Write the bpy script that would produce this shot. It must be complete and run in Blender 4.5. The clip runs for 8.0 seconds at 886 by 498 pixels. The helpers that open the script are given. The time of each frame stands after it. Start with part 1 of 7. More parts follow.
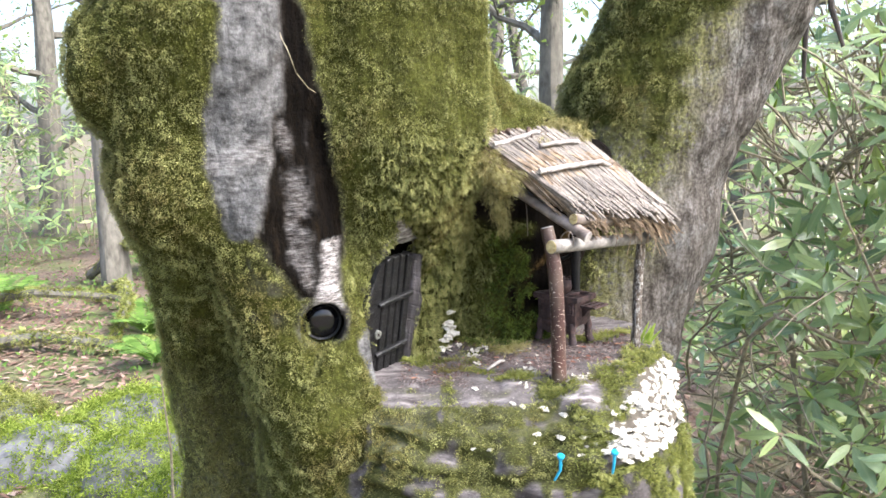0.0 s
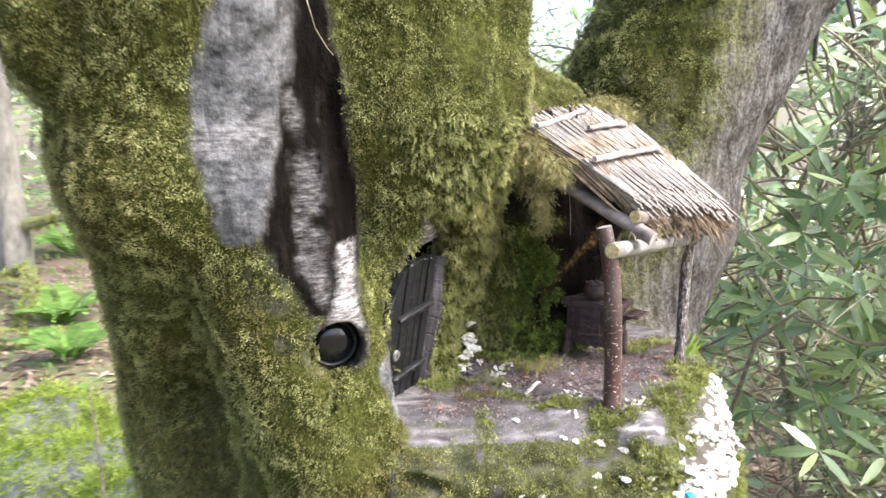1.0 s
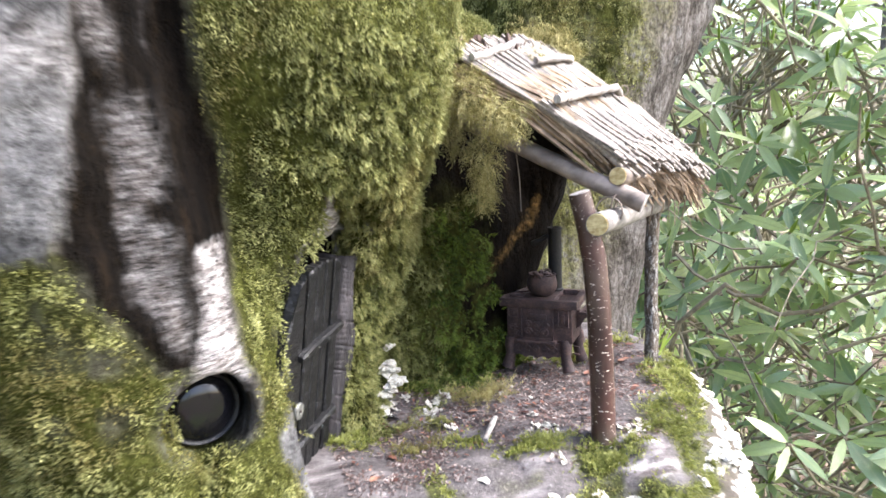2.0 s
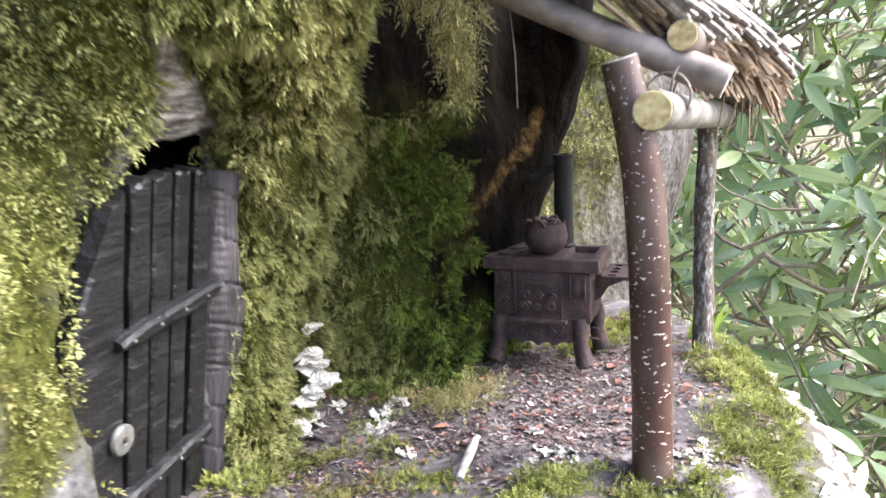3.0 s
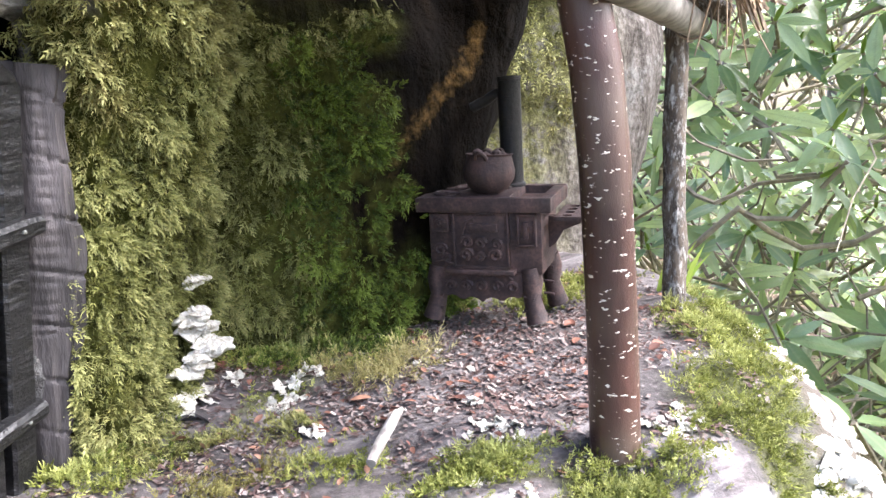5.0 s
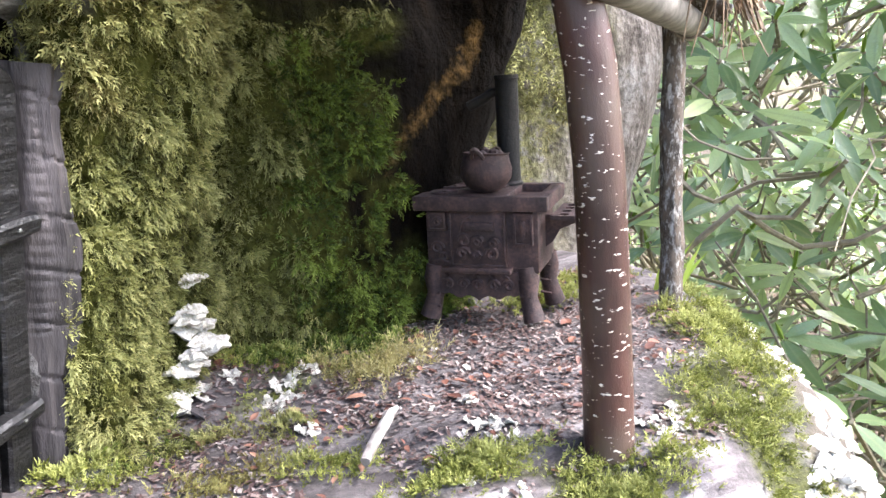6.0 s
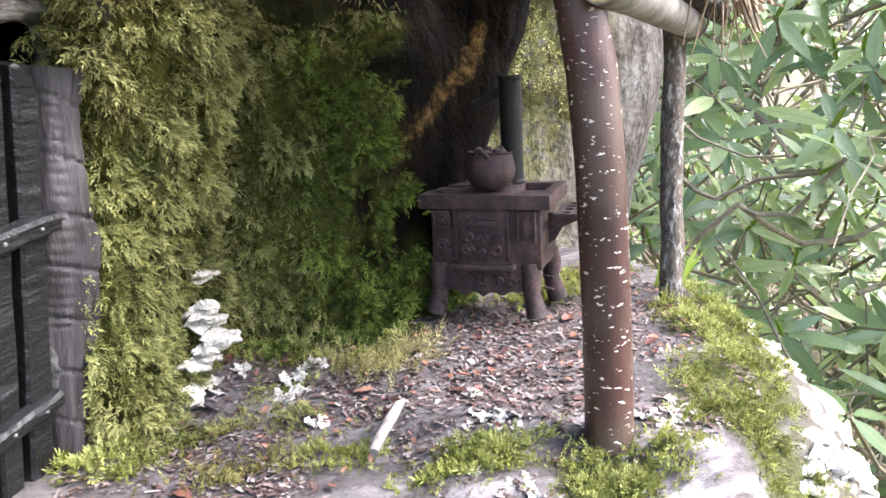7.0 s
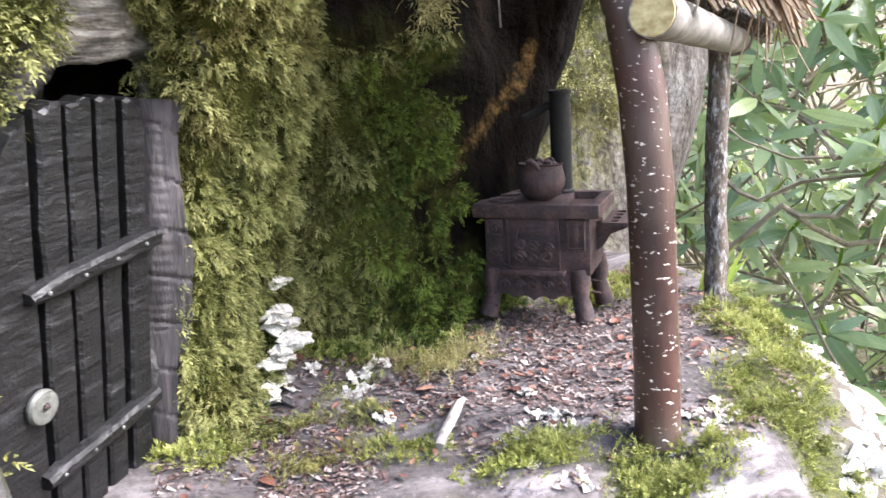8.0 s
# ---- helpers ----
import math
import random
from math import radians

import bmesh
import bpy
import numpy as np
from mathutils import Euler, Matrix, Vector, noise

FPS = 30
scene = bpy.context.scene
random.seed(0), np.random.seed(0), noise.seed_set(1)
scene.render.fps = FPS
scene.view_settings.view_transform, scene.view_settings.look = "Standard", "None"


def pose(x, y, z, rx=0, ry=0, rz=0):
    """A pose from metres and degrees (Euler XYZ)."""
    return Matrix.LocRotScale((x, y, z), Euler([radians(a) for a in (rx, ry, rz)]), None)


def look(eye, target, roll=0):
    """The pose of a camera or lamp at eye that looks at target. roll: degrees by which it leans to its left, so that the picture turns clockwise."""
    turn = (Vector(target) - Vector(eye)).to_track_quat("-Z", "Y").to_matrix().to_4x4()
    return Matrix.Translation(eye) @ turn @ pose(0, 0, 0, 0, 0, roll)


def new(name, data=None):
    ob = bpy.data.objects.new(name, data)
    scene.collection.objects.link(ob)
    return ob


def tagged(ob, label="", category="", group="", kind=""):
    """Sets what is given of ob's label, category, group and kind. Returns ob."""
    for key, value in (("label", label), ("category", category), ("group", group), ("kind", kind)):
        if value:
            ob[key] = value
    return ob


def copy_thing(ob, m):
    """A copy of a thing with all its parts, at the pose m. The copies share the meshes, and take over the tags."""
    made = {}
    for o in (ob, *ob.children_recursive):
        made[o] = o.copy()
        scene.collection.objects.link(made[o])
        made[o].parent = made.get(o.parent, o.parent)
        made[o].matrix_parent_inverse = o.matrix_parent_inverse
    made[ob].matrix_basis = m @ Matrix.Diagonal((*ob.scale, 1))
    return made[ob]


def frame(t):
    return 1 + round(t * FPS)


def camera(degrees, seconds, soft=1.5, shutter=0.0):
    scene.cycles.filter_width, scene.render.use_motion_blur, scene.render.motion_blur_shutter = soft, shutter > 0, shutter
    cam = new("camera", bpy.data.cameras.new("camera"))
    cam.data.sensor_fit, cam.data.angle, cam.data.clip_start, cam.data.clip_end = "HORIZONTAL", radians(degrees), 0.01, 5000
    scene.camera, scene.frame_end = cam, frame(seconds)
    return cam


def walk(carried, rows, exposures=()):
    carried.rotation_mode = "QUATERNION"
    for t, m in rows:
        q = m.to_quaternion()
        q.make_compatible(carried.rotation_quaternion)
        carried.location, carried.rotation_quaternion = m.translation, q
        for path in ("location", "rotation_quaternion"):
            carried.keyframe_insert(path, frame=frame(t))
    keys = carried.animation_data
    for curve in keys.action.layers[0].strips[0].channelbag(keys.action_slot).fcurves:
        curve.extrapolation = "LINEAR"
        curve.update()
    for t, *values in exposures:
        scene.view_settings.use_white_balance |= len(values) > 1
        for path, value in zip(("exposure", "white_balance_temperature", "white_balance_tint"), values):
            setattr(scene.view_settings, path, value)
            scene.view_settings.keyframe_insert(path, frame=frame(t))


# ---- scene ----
cam = camera(61.0, 8.0, shutter=0.4)
PATH = [
    (0, (0.029, -0.054, 1.515), (-0.005, 1.92, 1.195), -1.1),
    (0.5, (-0.037, 0.047, 1.522), (-0.035, 2.011, 1.146), -2.7),
    (1, (-0.138, 0.178, 1.512), (0.054, 2.133, 1.137), 0.2),
    (1.5, (-0.204, 0.34, 1.477), (0.29, 2.239, 1.09), -0.8),
    (1.7, (-0.202, 0.408, 1.464), (0.386, 2.283, 1.094), -2.0),
    (2.8, (-0.08, 0.751, 1.354), (0.571, 2.604, 0.971), -2.9),
    (3, (-0.067, 0.782, 1.336), (0.591, 2.628, 0.935), -2.5),
    (3.5, (-0.025, 0.83, 1.312), (0.653, 2.666, 0.9), -2.4),
    (4, (-0.004, 0.855, 1.286), (0.717, 2.672, 0.863), -2.7),
    (4.5, (-0.006, 0.859, 1.285), (0.718, 2.669, 0.839), -3.3),
    (6, (-0.002, 0.857, 1.286), (0.713, 2.667, 0.825), -3.2),
    (6.5, (-0.003, 0.854, 1.286), (0.716, 2.66, 0.817), -3.0),
    (7, (-0.008, 0.847, 1.29), (0.7, 2.657, 0.818), -3.2),
    (7.5, (-0.018, 0.828, 1.296), (0.646, 2.655, 0.824), -3.7),
    (8, (-0.03, 0.823, 1.307), (0.583, 2.665, 0.829), -3.9),
]
walk(cam, [(t, look(eye, target, roll)) for t, eye, target, roll in PATH], [(0, 2.16, 6150, 12), (2.3, 2.48, 6050, 14), (4, 2.71, 6000, 15), (8, 2.67, 6000, 15)])

# ---- world, sun ----
SUN_EL, SUN_ROT = 47.0, 116.0
world = bpy.data.worlds.new("world")
scene.world = world
world.use_nodes = True
wn = world.node_tree.nodes
sky = wn.new("ShaderNodeTexSky")
sky.sky_type, sky.sun_disc = "NISHITA", False
sky.sun_elevation, sky.sun_rotation = radians(SUN_EL), radians(SUN_ROT)
sky.dust_density, sky.ozone_density, sky.air_density = 4.0, 1.0, 1.0
wn["Background"].inputs["Strength"].default_value = 0.15
world.node_tree.links.new(sky.outputs[0], wn["Background"].inputs["Color"])
sun_data = bpy.data.lights.new("sun", "SUN")
sun_data.energy, sun_data.angle, sun_data.color = 2.0, radians(24), (1.0, 0.985, 0.975)
sun = new("sun", sun_data)
el, az = radians(SUN_EL), radians(SUN_ROT)
sun.matrix_world = look((0, 0, 12), Vector((0, 0, 12)) - 5 * Vector((math.sin(az) * math.cos(el), math.cos(az) * math.cos(el), math.sin(el))))


# ---- material helpers ----
def material(name):
    m = bpy.data.materials.new(name)
    m.use_nodes = True
    return m, m.node_tree.nodes, m.node_tree.links, m.node_tree.nodes["Principled BSDF"]


def tex(nodes, links, scale, detail=4.0, rough=0.55, stretch=(1, 1, 1), kind="noise", local=True):
    c = nodes.new("ShaderNodeTexCoord")
    mp = nodes.new("ShaderNodeMapping")
    mp.inputs["Scale"].default_value = stretch
    links.new(c.outputs["Object" if local else "Generated"], mp.inputs["Vector"])
    if kind == "noise":
        n = nodes.new("ShaderNodeTexNoise")
        n.inputs["Detail"].default_value, n.inputs["Roughness"].default_value = detail, rough
    else:
        n = nodes.new("ShaderNodeTexVoronoi")
    n.inputs["Scale"].default_value = scale
    links.new(mp.outputs[0], n.inputs["Vector"])
    return n.outputs[0]


def ramp(nodes, links, fac, stops):
    r = nodes.new("ShaderNodeValToRGB")
    while len(r.color_ramp.elements) < len(stops):
        r.color_ramp.elements.new(0.5)
    for e, (p, c) in zip(r.color_ramp.elements, stops):
        e.position, e.color = p, (*c, 1) if len(c) == 3 else c
    links.new(fac, r.inputs[0])
    return r.outputs[0]


def mix(nodes, links, fac, a, b, mode="MIX"):
    n = nodes.new("ShaderNodeMix")
    n.data_type, n.blend_type = "RGBA", mode
    for sock, v in ((n.inputs[0], fac), (n.inputs[6], a), (n.inputs[7], b)):
        if hasattr(v, "is_linked"):
            links.new(v, sock)
        else:
            sock.default_value = v if isinstance(v, float) else (*v, 1)
    return n.outputs[2]


def bump(nodes, links, bsdf, height, strength, distance):
    b = nodes.new("ShaderNodeBump")
    b.inputs["Strength"].default_value, b.inputs["Distance"].default_value = strength, distance
    links.new(height, b.inputs["Height"])
    links.new(b.outputs[0], bsdf.inputs["Normal"])


def attr(nodes, name):
    a = nodes.new("ShaderNodeAttribute")
    a.attribute_name = name
    return a.outputs["Fac"]


def plain(name, dark, light, scale=60.0, rough=0.7, stretch=(1, 1, 1), relief=0.4, depth=0.001, metal=0.0, spec=0.5, vary="", big=0.0):
    """A two-tone surface with grain, larger stains and relief."""
    m, n, l, p = material(name)
    f = tex(n, l, scale, 6, 0.6, stretch)
    c = ramp(n, l, f, ((0.3, dark), (0.7, light)))
    g = tex(n, l, big or scale * 0.12, 3, 0.5)
    c = mix(n, l, ramp(n, l, g, ((0.35, (0, 0, 0)), (0.7, (0.6, 0.6, 0.6)))), c, tuple(0.45 * a + 0.1 * b for a, b in zip(dark, light)))
    if vary:
        if vary == "object":
            r = n.new("ShaderNodeObjectInfo").outputs["Random"]
        else:
            r = n.new("ShaderNodeNewGeometry").outputs["Random Per Island"]
        c = mix(n, l, 1.0, c, ramp(n, l, r, ((0.0, (0.42, 0.41, 0.40)), (1.0, (1.3, 1.27, 1.22)))), "MULTIPLY")
    l.new(c, p.inputs["Base Color"])
    p.inputs["Roughness"].default_value, p.inputs["Metallic"].default_value = rough, metal
    p.inputs["Specular IOR Level"].default_value = spec
    bump(n, l, p, f, relief, depth)
    return m


def leafy(name, low, mid, high, rough=0.5, trans=0.0, spec=0.5, patch=9.0, vary="island", tip=None, brown=None):
    """Leaves and sprigs: a hue for each one, and slower changes over the plant."""
    m, n, l, p = material(name)
    if vary == "object":
        r = n.new("ShaderNodeObjectInfo").outputs["Random"]
    elif tip:
        r = attr(n, "hue")
    else:
        r = n.new("ShaderNodeNewGeometry").outputs["Random Per Island"]
    g = tex(n, l, patch, 3, 0.6)
    a = ramp(n, l, r, ((0.0, low), (0.5, mid), (1.0, high)))
    c = mix(n, l, ramp(n, l, g, ((0.35, (0, 0, 0)), (0.65, (0.55, 0.55, 0.55)))), a, low)
    if brown:
        c = mix(n, l, ramp(n, l, tex(n, l, 5.5, 4, 0.65), ((0.50, (0, 0, 0)), (0.62, (0.6, 0.6, 0.6)))), c, brown)
    # pale tips are the plant's own; darker feet also stand in for shade
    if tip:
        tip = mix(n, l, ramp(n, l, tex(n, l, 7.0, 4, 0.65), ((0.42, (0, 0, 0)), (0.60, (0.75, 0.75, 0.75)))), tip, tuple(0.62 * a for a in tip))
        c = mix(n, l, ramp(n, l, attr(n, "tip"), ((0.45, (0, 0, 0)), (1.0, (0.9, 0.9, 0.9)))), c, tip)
    l.new(c, p.inputs["Base Color"])
    p.inputs["Roughness"].default_value = rough
    p.inputs["Specular IOR Level"].default_value = spec
    if trans:
        t = n.new("ShaderNodeBsdfTranslucent")
        l.new(c, t.inputs["Color"])
        x = n.new("ShaderNodeMixShader")
        x.inputs[0].default_value = trans
        l.new(p.outputs[0], x.inputs[1])
        l.new(t.outputs[0], x.inputs[2])
        l.new(x.outputs[0], n["Material Output"].inputs["Surface"])
    return m


# ---- mesh helpers ----
def mesh_of(name, verts, faces, mat=None, smooth=True):
    """A mesh from vertex rows and faces of one size (arrays) or of any size (lists)."""
    me = bpy.data.meshes.new(name)
    if isinstance(faces, np.ndarray):
        n, k = faces.shape
        me.vertices.add(len(verts))
        me.vertices.foreach_set("co", np.asarray(verts, np.float32).ravel())
        me.loops.add(n * k)
        me.loops.foreach_set("vertex_index", faces.astype(np.int32).ravel())
        me.polygons.add(n)
        me.polygons.foreach_set("loop_start", np.arange(0, n * k, k, dtype=np.int32))
        me.update(calc_edges=True)
        me.validate()
    else:
        me.from_pydata([tuple(v) for v in verts], [], faces)
    me.polygons.foreach_set("use_smooth", np.full(len(me.polygons), smooth))
    if mat:
        me.materials.append(mat)
    return me


class Shape:
    """Collects vertices and faces of one mesh."""

    def __init__(self):
        self.v, self.f = [], []

    def add(self, verts, faces):
        n = len(self.v)
        self.v += [tuple(v) for v in verts]
        self.f += [tuple(i + n for i in f) for f in faces]
        return self

    def tube(self, pts, radii, sides=8, caps=True, rough=0.0):
        pts = [Vector(p) for p in pts]
        if not isinstance(radii, (list, tuple)):
            radii = [radii] * len(pts)
        rings, side = [], None
        for i, p in enumerate(pts):
            d = (pts[min(i + 1, len(pts) - 1)] - pts[max(i - 1, 0)]).normalized()
            if side is None:
                side = d.orthogonal().normalized()
            side = (side - d * side.dot(d)).normalized()
            up = d.cross(side)
            ring = []
            for k in range(sides):
                a = 2 * math.pi * k / sides
                r = radii[i] * (1 + rough * (random.random() - 0.5))
                ring.append(p + r * (math.cos(a) * side + math.sin(a) * up))
            rings.append(ring)
        n = len(self.v)
        for ring in rings:
            self.v += [tuple(q) for q in ring]
        for i in range(len(rings) - 1):
            for k in range(sides):
                a, b = n + i * sides + k, n + i * sides + (k + 1) % sides
                self.f.append((a, b, b + sides, a + sides))
        if caps:
            self.f.append(tuple(n + k for k in reversed(range(sides))))
            self.f.append(tuple(n + (len(rings) - 1) * sides + k for k in range(sides)))
        return self

    def box(self, lo, hi, cut=0.0):
        """A box with chamfered edges."""
        if cut <= 0:
            v = [(x, y, z) for z in (lo[2], hi[2]) for y in (lo[1], hi[1]) for x in (lo[0], hi[0])]
            return self.add(v, [(0, 2, 3, 1), (4, 5, 7, 6), (0, 1, 5, 4), (2, 6, 7, 3), (0, 4, 6, 2), (1, 3, 7, 5)])
        bm = bmesh.new()
        bmesh.ops.create_cube(bm, size=1.0)
        for q in bm.verts:
            q.co = Vector([(a + b) / 2 + c * (b - a) for a, b, c in zip(lo, hi, q.co)])
        bmesh.ops.bevel(bm, geom=bm.edges[:], offset=cut, segments=2, affect="EDGES", profile=0.5)
        bm.verts.index_update()
        self.add([q.co[:] for q in bm.verts], [[q.index for q in f.verts] for f in bm.faces])
        bm.free()
        return self

    def lathe(self, profile, sides=20, centre=(0, 0, 0)):
        n, cx, cy, cz = len(self.v), *centre
        for r, z in profile:
            for k in range(sides):
                a = 2 * math.pi * k / sides
                self.v.append((cx + r * math.cos(a), cy + r * math.sin(a), cz + z))
        for i in range(len(profile) - 1):
            for k in range(sides):
                a, b = n + i * sides + k, n + i * sides + (k + 1) % sides
                self.f.append((a, b, b + sides, a + sides))
        self.f.append(tuple(n + k for k in reversed(range(sides))))
        self.f.append(tuple(n + (len(profile) - 1) * sides + k for k in range(sides)))
        return self

    def plate(self, outline, y0, y1):
        """An outline in x, z made thick from y0 to y1."""
        k = len(outline)
        v = [(x, y0, z) for x, z in outline] + [(x, y1, z) for x, z in outline]
        return self.add(v, [tuple(range(k)), tuple(reversed(range(k, 2 * k)))] + [(i, i + k, (i + 1) % k + k, (i + 1) % k) for i in range(k)])

    def moved(self, m):
        self.v = [tuple(m @ Vector(v)) for v in self.v]
        return self

    def mesh(self, name, mat, smooth=True, angle=35):
        me = mesh_of(name, self.v, self.f, mat, smooth)
        if smooth and angle:
            me.set_sharp_from_angle(angle=radians(angle))
        return me


def thing(name, m, label, category, group="", kind=""):
    ob = new(name)
    ob.matrix_world = m
    ob.empty_display_size = 0.02
    return tagged(ob, label, category, group, kind)


def part(name, shape, mat, parent, label="", smooth=True, angle=35):
    me = shape.mesh(name, mat, smooth, angle) if isinstance(shape, Shape) else shape
    ob = new(name, me)
    ob.parent = parent
    return tagged(ob, label) if label else ob


def solid(name, shape, mat, label, category, group="", kind="", m=None):
    """A thing of a single mesh."""
    me = shape.mesh(name, mat) if isinstance(shape, Shape) else shape
    ob = new(name, me)
    if m is not None:
        ob.matrix_world = m
    return tagged(ob, label, category, group, kind)


# ---- fields: smooth solids from rounded limbs ----
TABLE = np.random.RandomState(5).rand(32, 32, 32).astype(np.float32)


def grain(x, y, z, s):
    """Smooth noise from -1 to 1 with bumps of about s metres."""
    out = []
    for a in (x, y, z):
        a = np.asarray(a, np.float32) / s
        i = np.floor(a)
        t = a - i
        out.append((i.astype(np.int32), t * t * (3 - 2 * t)))
    (i, u), (j, v), (k, w) = out
    r = 0
    for a in (0, 1):
        for b in (0, 1):
            for c in (0, 1):
                r = r + TABLE[(i + a) % 32, (j + b) % 32, (k + c) % 32] * (u if a else 1 - u) * (v if b else 1 - v) * (w if c else 1 - w)
    return 2 * r - 1


def limb(x, y, z, p, r0, q, r1):
    p, q = np.array(p, np.float32), np.array(q, np.float32)
    d = q - p
    t = np.clip(((x - p[0]) * d[0] + (y - p[1]) * d[1] + (z - p[2]) * d[2]) / float(d @ d), 0, 1)
    return np.sqrt((x - p[0] - t * d[0]) ** 2 + (y - p[1] - t * d[1]) ** 2 + (z - p[2] - t * d[2]) ** 2) - (r0 + (r1 - r0) * t)


def join(a, b, k):
    h = np.clip(0.5 + 0.5 * (b - a) / k, 0, 1)
    return b + (a - b) * h - k * h * (1 - h)


def carve(a, b, k):
    return -join(-a, b, k)


def grid_of(lo, hi, h):
    axes = [np.arange(a, b + h, h, dtype=np.float32) for a, b in zip(lo, hi)]
    return axes, (axes[0][:, None, None], axes[1][None, :, None], axes[2][None, None, :])


def skin(field, lo, h):
    """The surface of a field on a grid: one vertex in each mixed cell, a quad over each crossed edge."""
    neg = field < 0
    nx, ny, nz = field.shape
    count = np.zeros((nx - 1, ny - 1, nz - 1), np.int8)
    corner = [(a, b, c) for a in (0, 1) for b in (0, 1) for c in (0, 1)]
    for a, b, c in corner:
        count += neg[a:nx - 1 + a, b:ny - 1 + b, c:nz - 1 + c]
    cell = np.argwhere((count > 0) & (count < 8))
    index = np.full(count.shape, -1, np.int32)
    index[tuple(cell.T)] = np.arange(len(cell))
    total, hits = np.zeros((len(cell), 3), np.float32), np.zeros(len(cell), np.float32)
    for a in corner:
        for axis in range(3):
            if a[axis]:
                continue
            b = list(a)
            b[axis] = 1
            fa, fb = field[tuple((cell + a).T)], field[tuple((cell + b).T)]
            cross = (fa < 0) != (fb < 0)
            t = np.where(cross, fa / np.where(cross, fa - fb, 1), 0)
            spot = np.tile(np.array(a, np.float32), (len(cell), 1))
            spot[:, axis] = t
            total += spot * cross[:, None]
            hits += cross
    verts = (cell + total / hits[:, None]) * h + np.array(lo, np.float32)
    quads = []
    for axis in range(3):
        u, v = [(1, 2), (2, 0), (0, 1)][axis]
        first, second = [slice(None)] * 3, [slice(None)] * 3
        first[axis], second[axis] = slice(0, -1), slice(1, None)
        s0, s1 = neg[tuple(first)], neg[tuple(second)]
        e = np.argwhere(s0 != s1)
        e = e[(e[:, u] > 0) & (e[:, v] > 0) & (e[:, u] < field.shape[u] - 1) & (e[:, v] < field.shape[v] - 1)]
        inside = s0[tuple(e.T)]
        ring = []
        for du, dv in ((-1, -1), (0, -1), (0, 0), (-1, 0)):
            c = e.copy()
            c[:, u] += du
            c[:, v] += dv
            ring.append(index[tuple(c.T)])
        q = np.stack(ring, 1)
        q[~inside] = q[~inside][:, ::-1]
        quads.append(q)
    return verts, np.concatenate(quads)


def normals_of(me):
    n = np.zeros(len(me.vertices) * 3, np.float32)
    me.vertex_normals.foreach_get("vector", n)
    return n.reshape(-1, 3)


def coords_of(me):
    n = np.zeros(len(me.vertices) * 3, np.float32)
    me.vertices.foreach_get("co", n)
    return n.reshape(-1, 3)


def set_mask(me, name, values):
    a = me.attributes.new(name, "FLOAT", "POINT")
    a.data.foreach_set("value", np.asarray(values, np.float32))


def spread(me, weight, per_m2, rng):
    """Random points on a mesh of quads, with normals, thinned by a weight for each vertex."""
    co, no = coords_of(me), normals_of(me)
    q = np.zeros(len(me.loops), np.int32)
    me.loops.foreach_get("vertex_index", q)
    q = q.reshape(-1, 4)
    a, b, c, d = (co[q[:, i]] for i in range(4))
    area = 0.5 * np.linalg.norm(np.cross(c - a, d - b), axis=1) * weight[q].mean(1)
    n = int(area.sum() * per_m2)
    pick = rng.choice(len(q), n, p=area / area.sum())
    u, v = rng.rand(n, 1), rng.rand(n, 1)
    w = [(1 - u) * (1 - v), u * (1 - v), u * v, (1 - u) * v]
    f = q[pick]
    p = sum(w[i] * co[f[:, i]] for i in range(4))
    m = sum(w[i] * no[f[:, i]] for i in range(4))
    return p, m / np.linalg.norm(m, axis=1, keepdims=True)


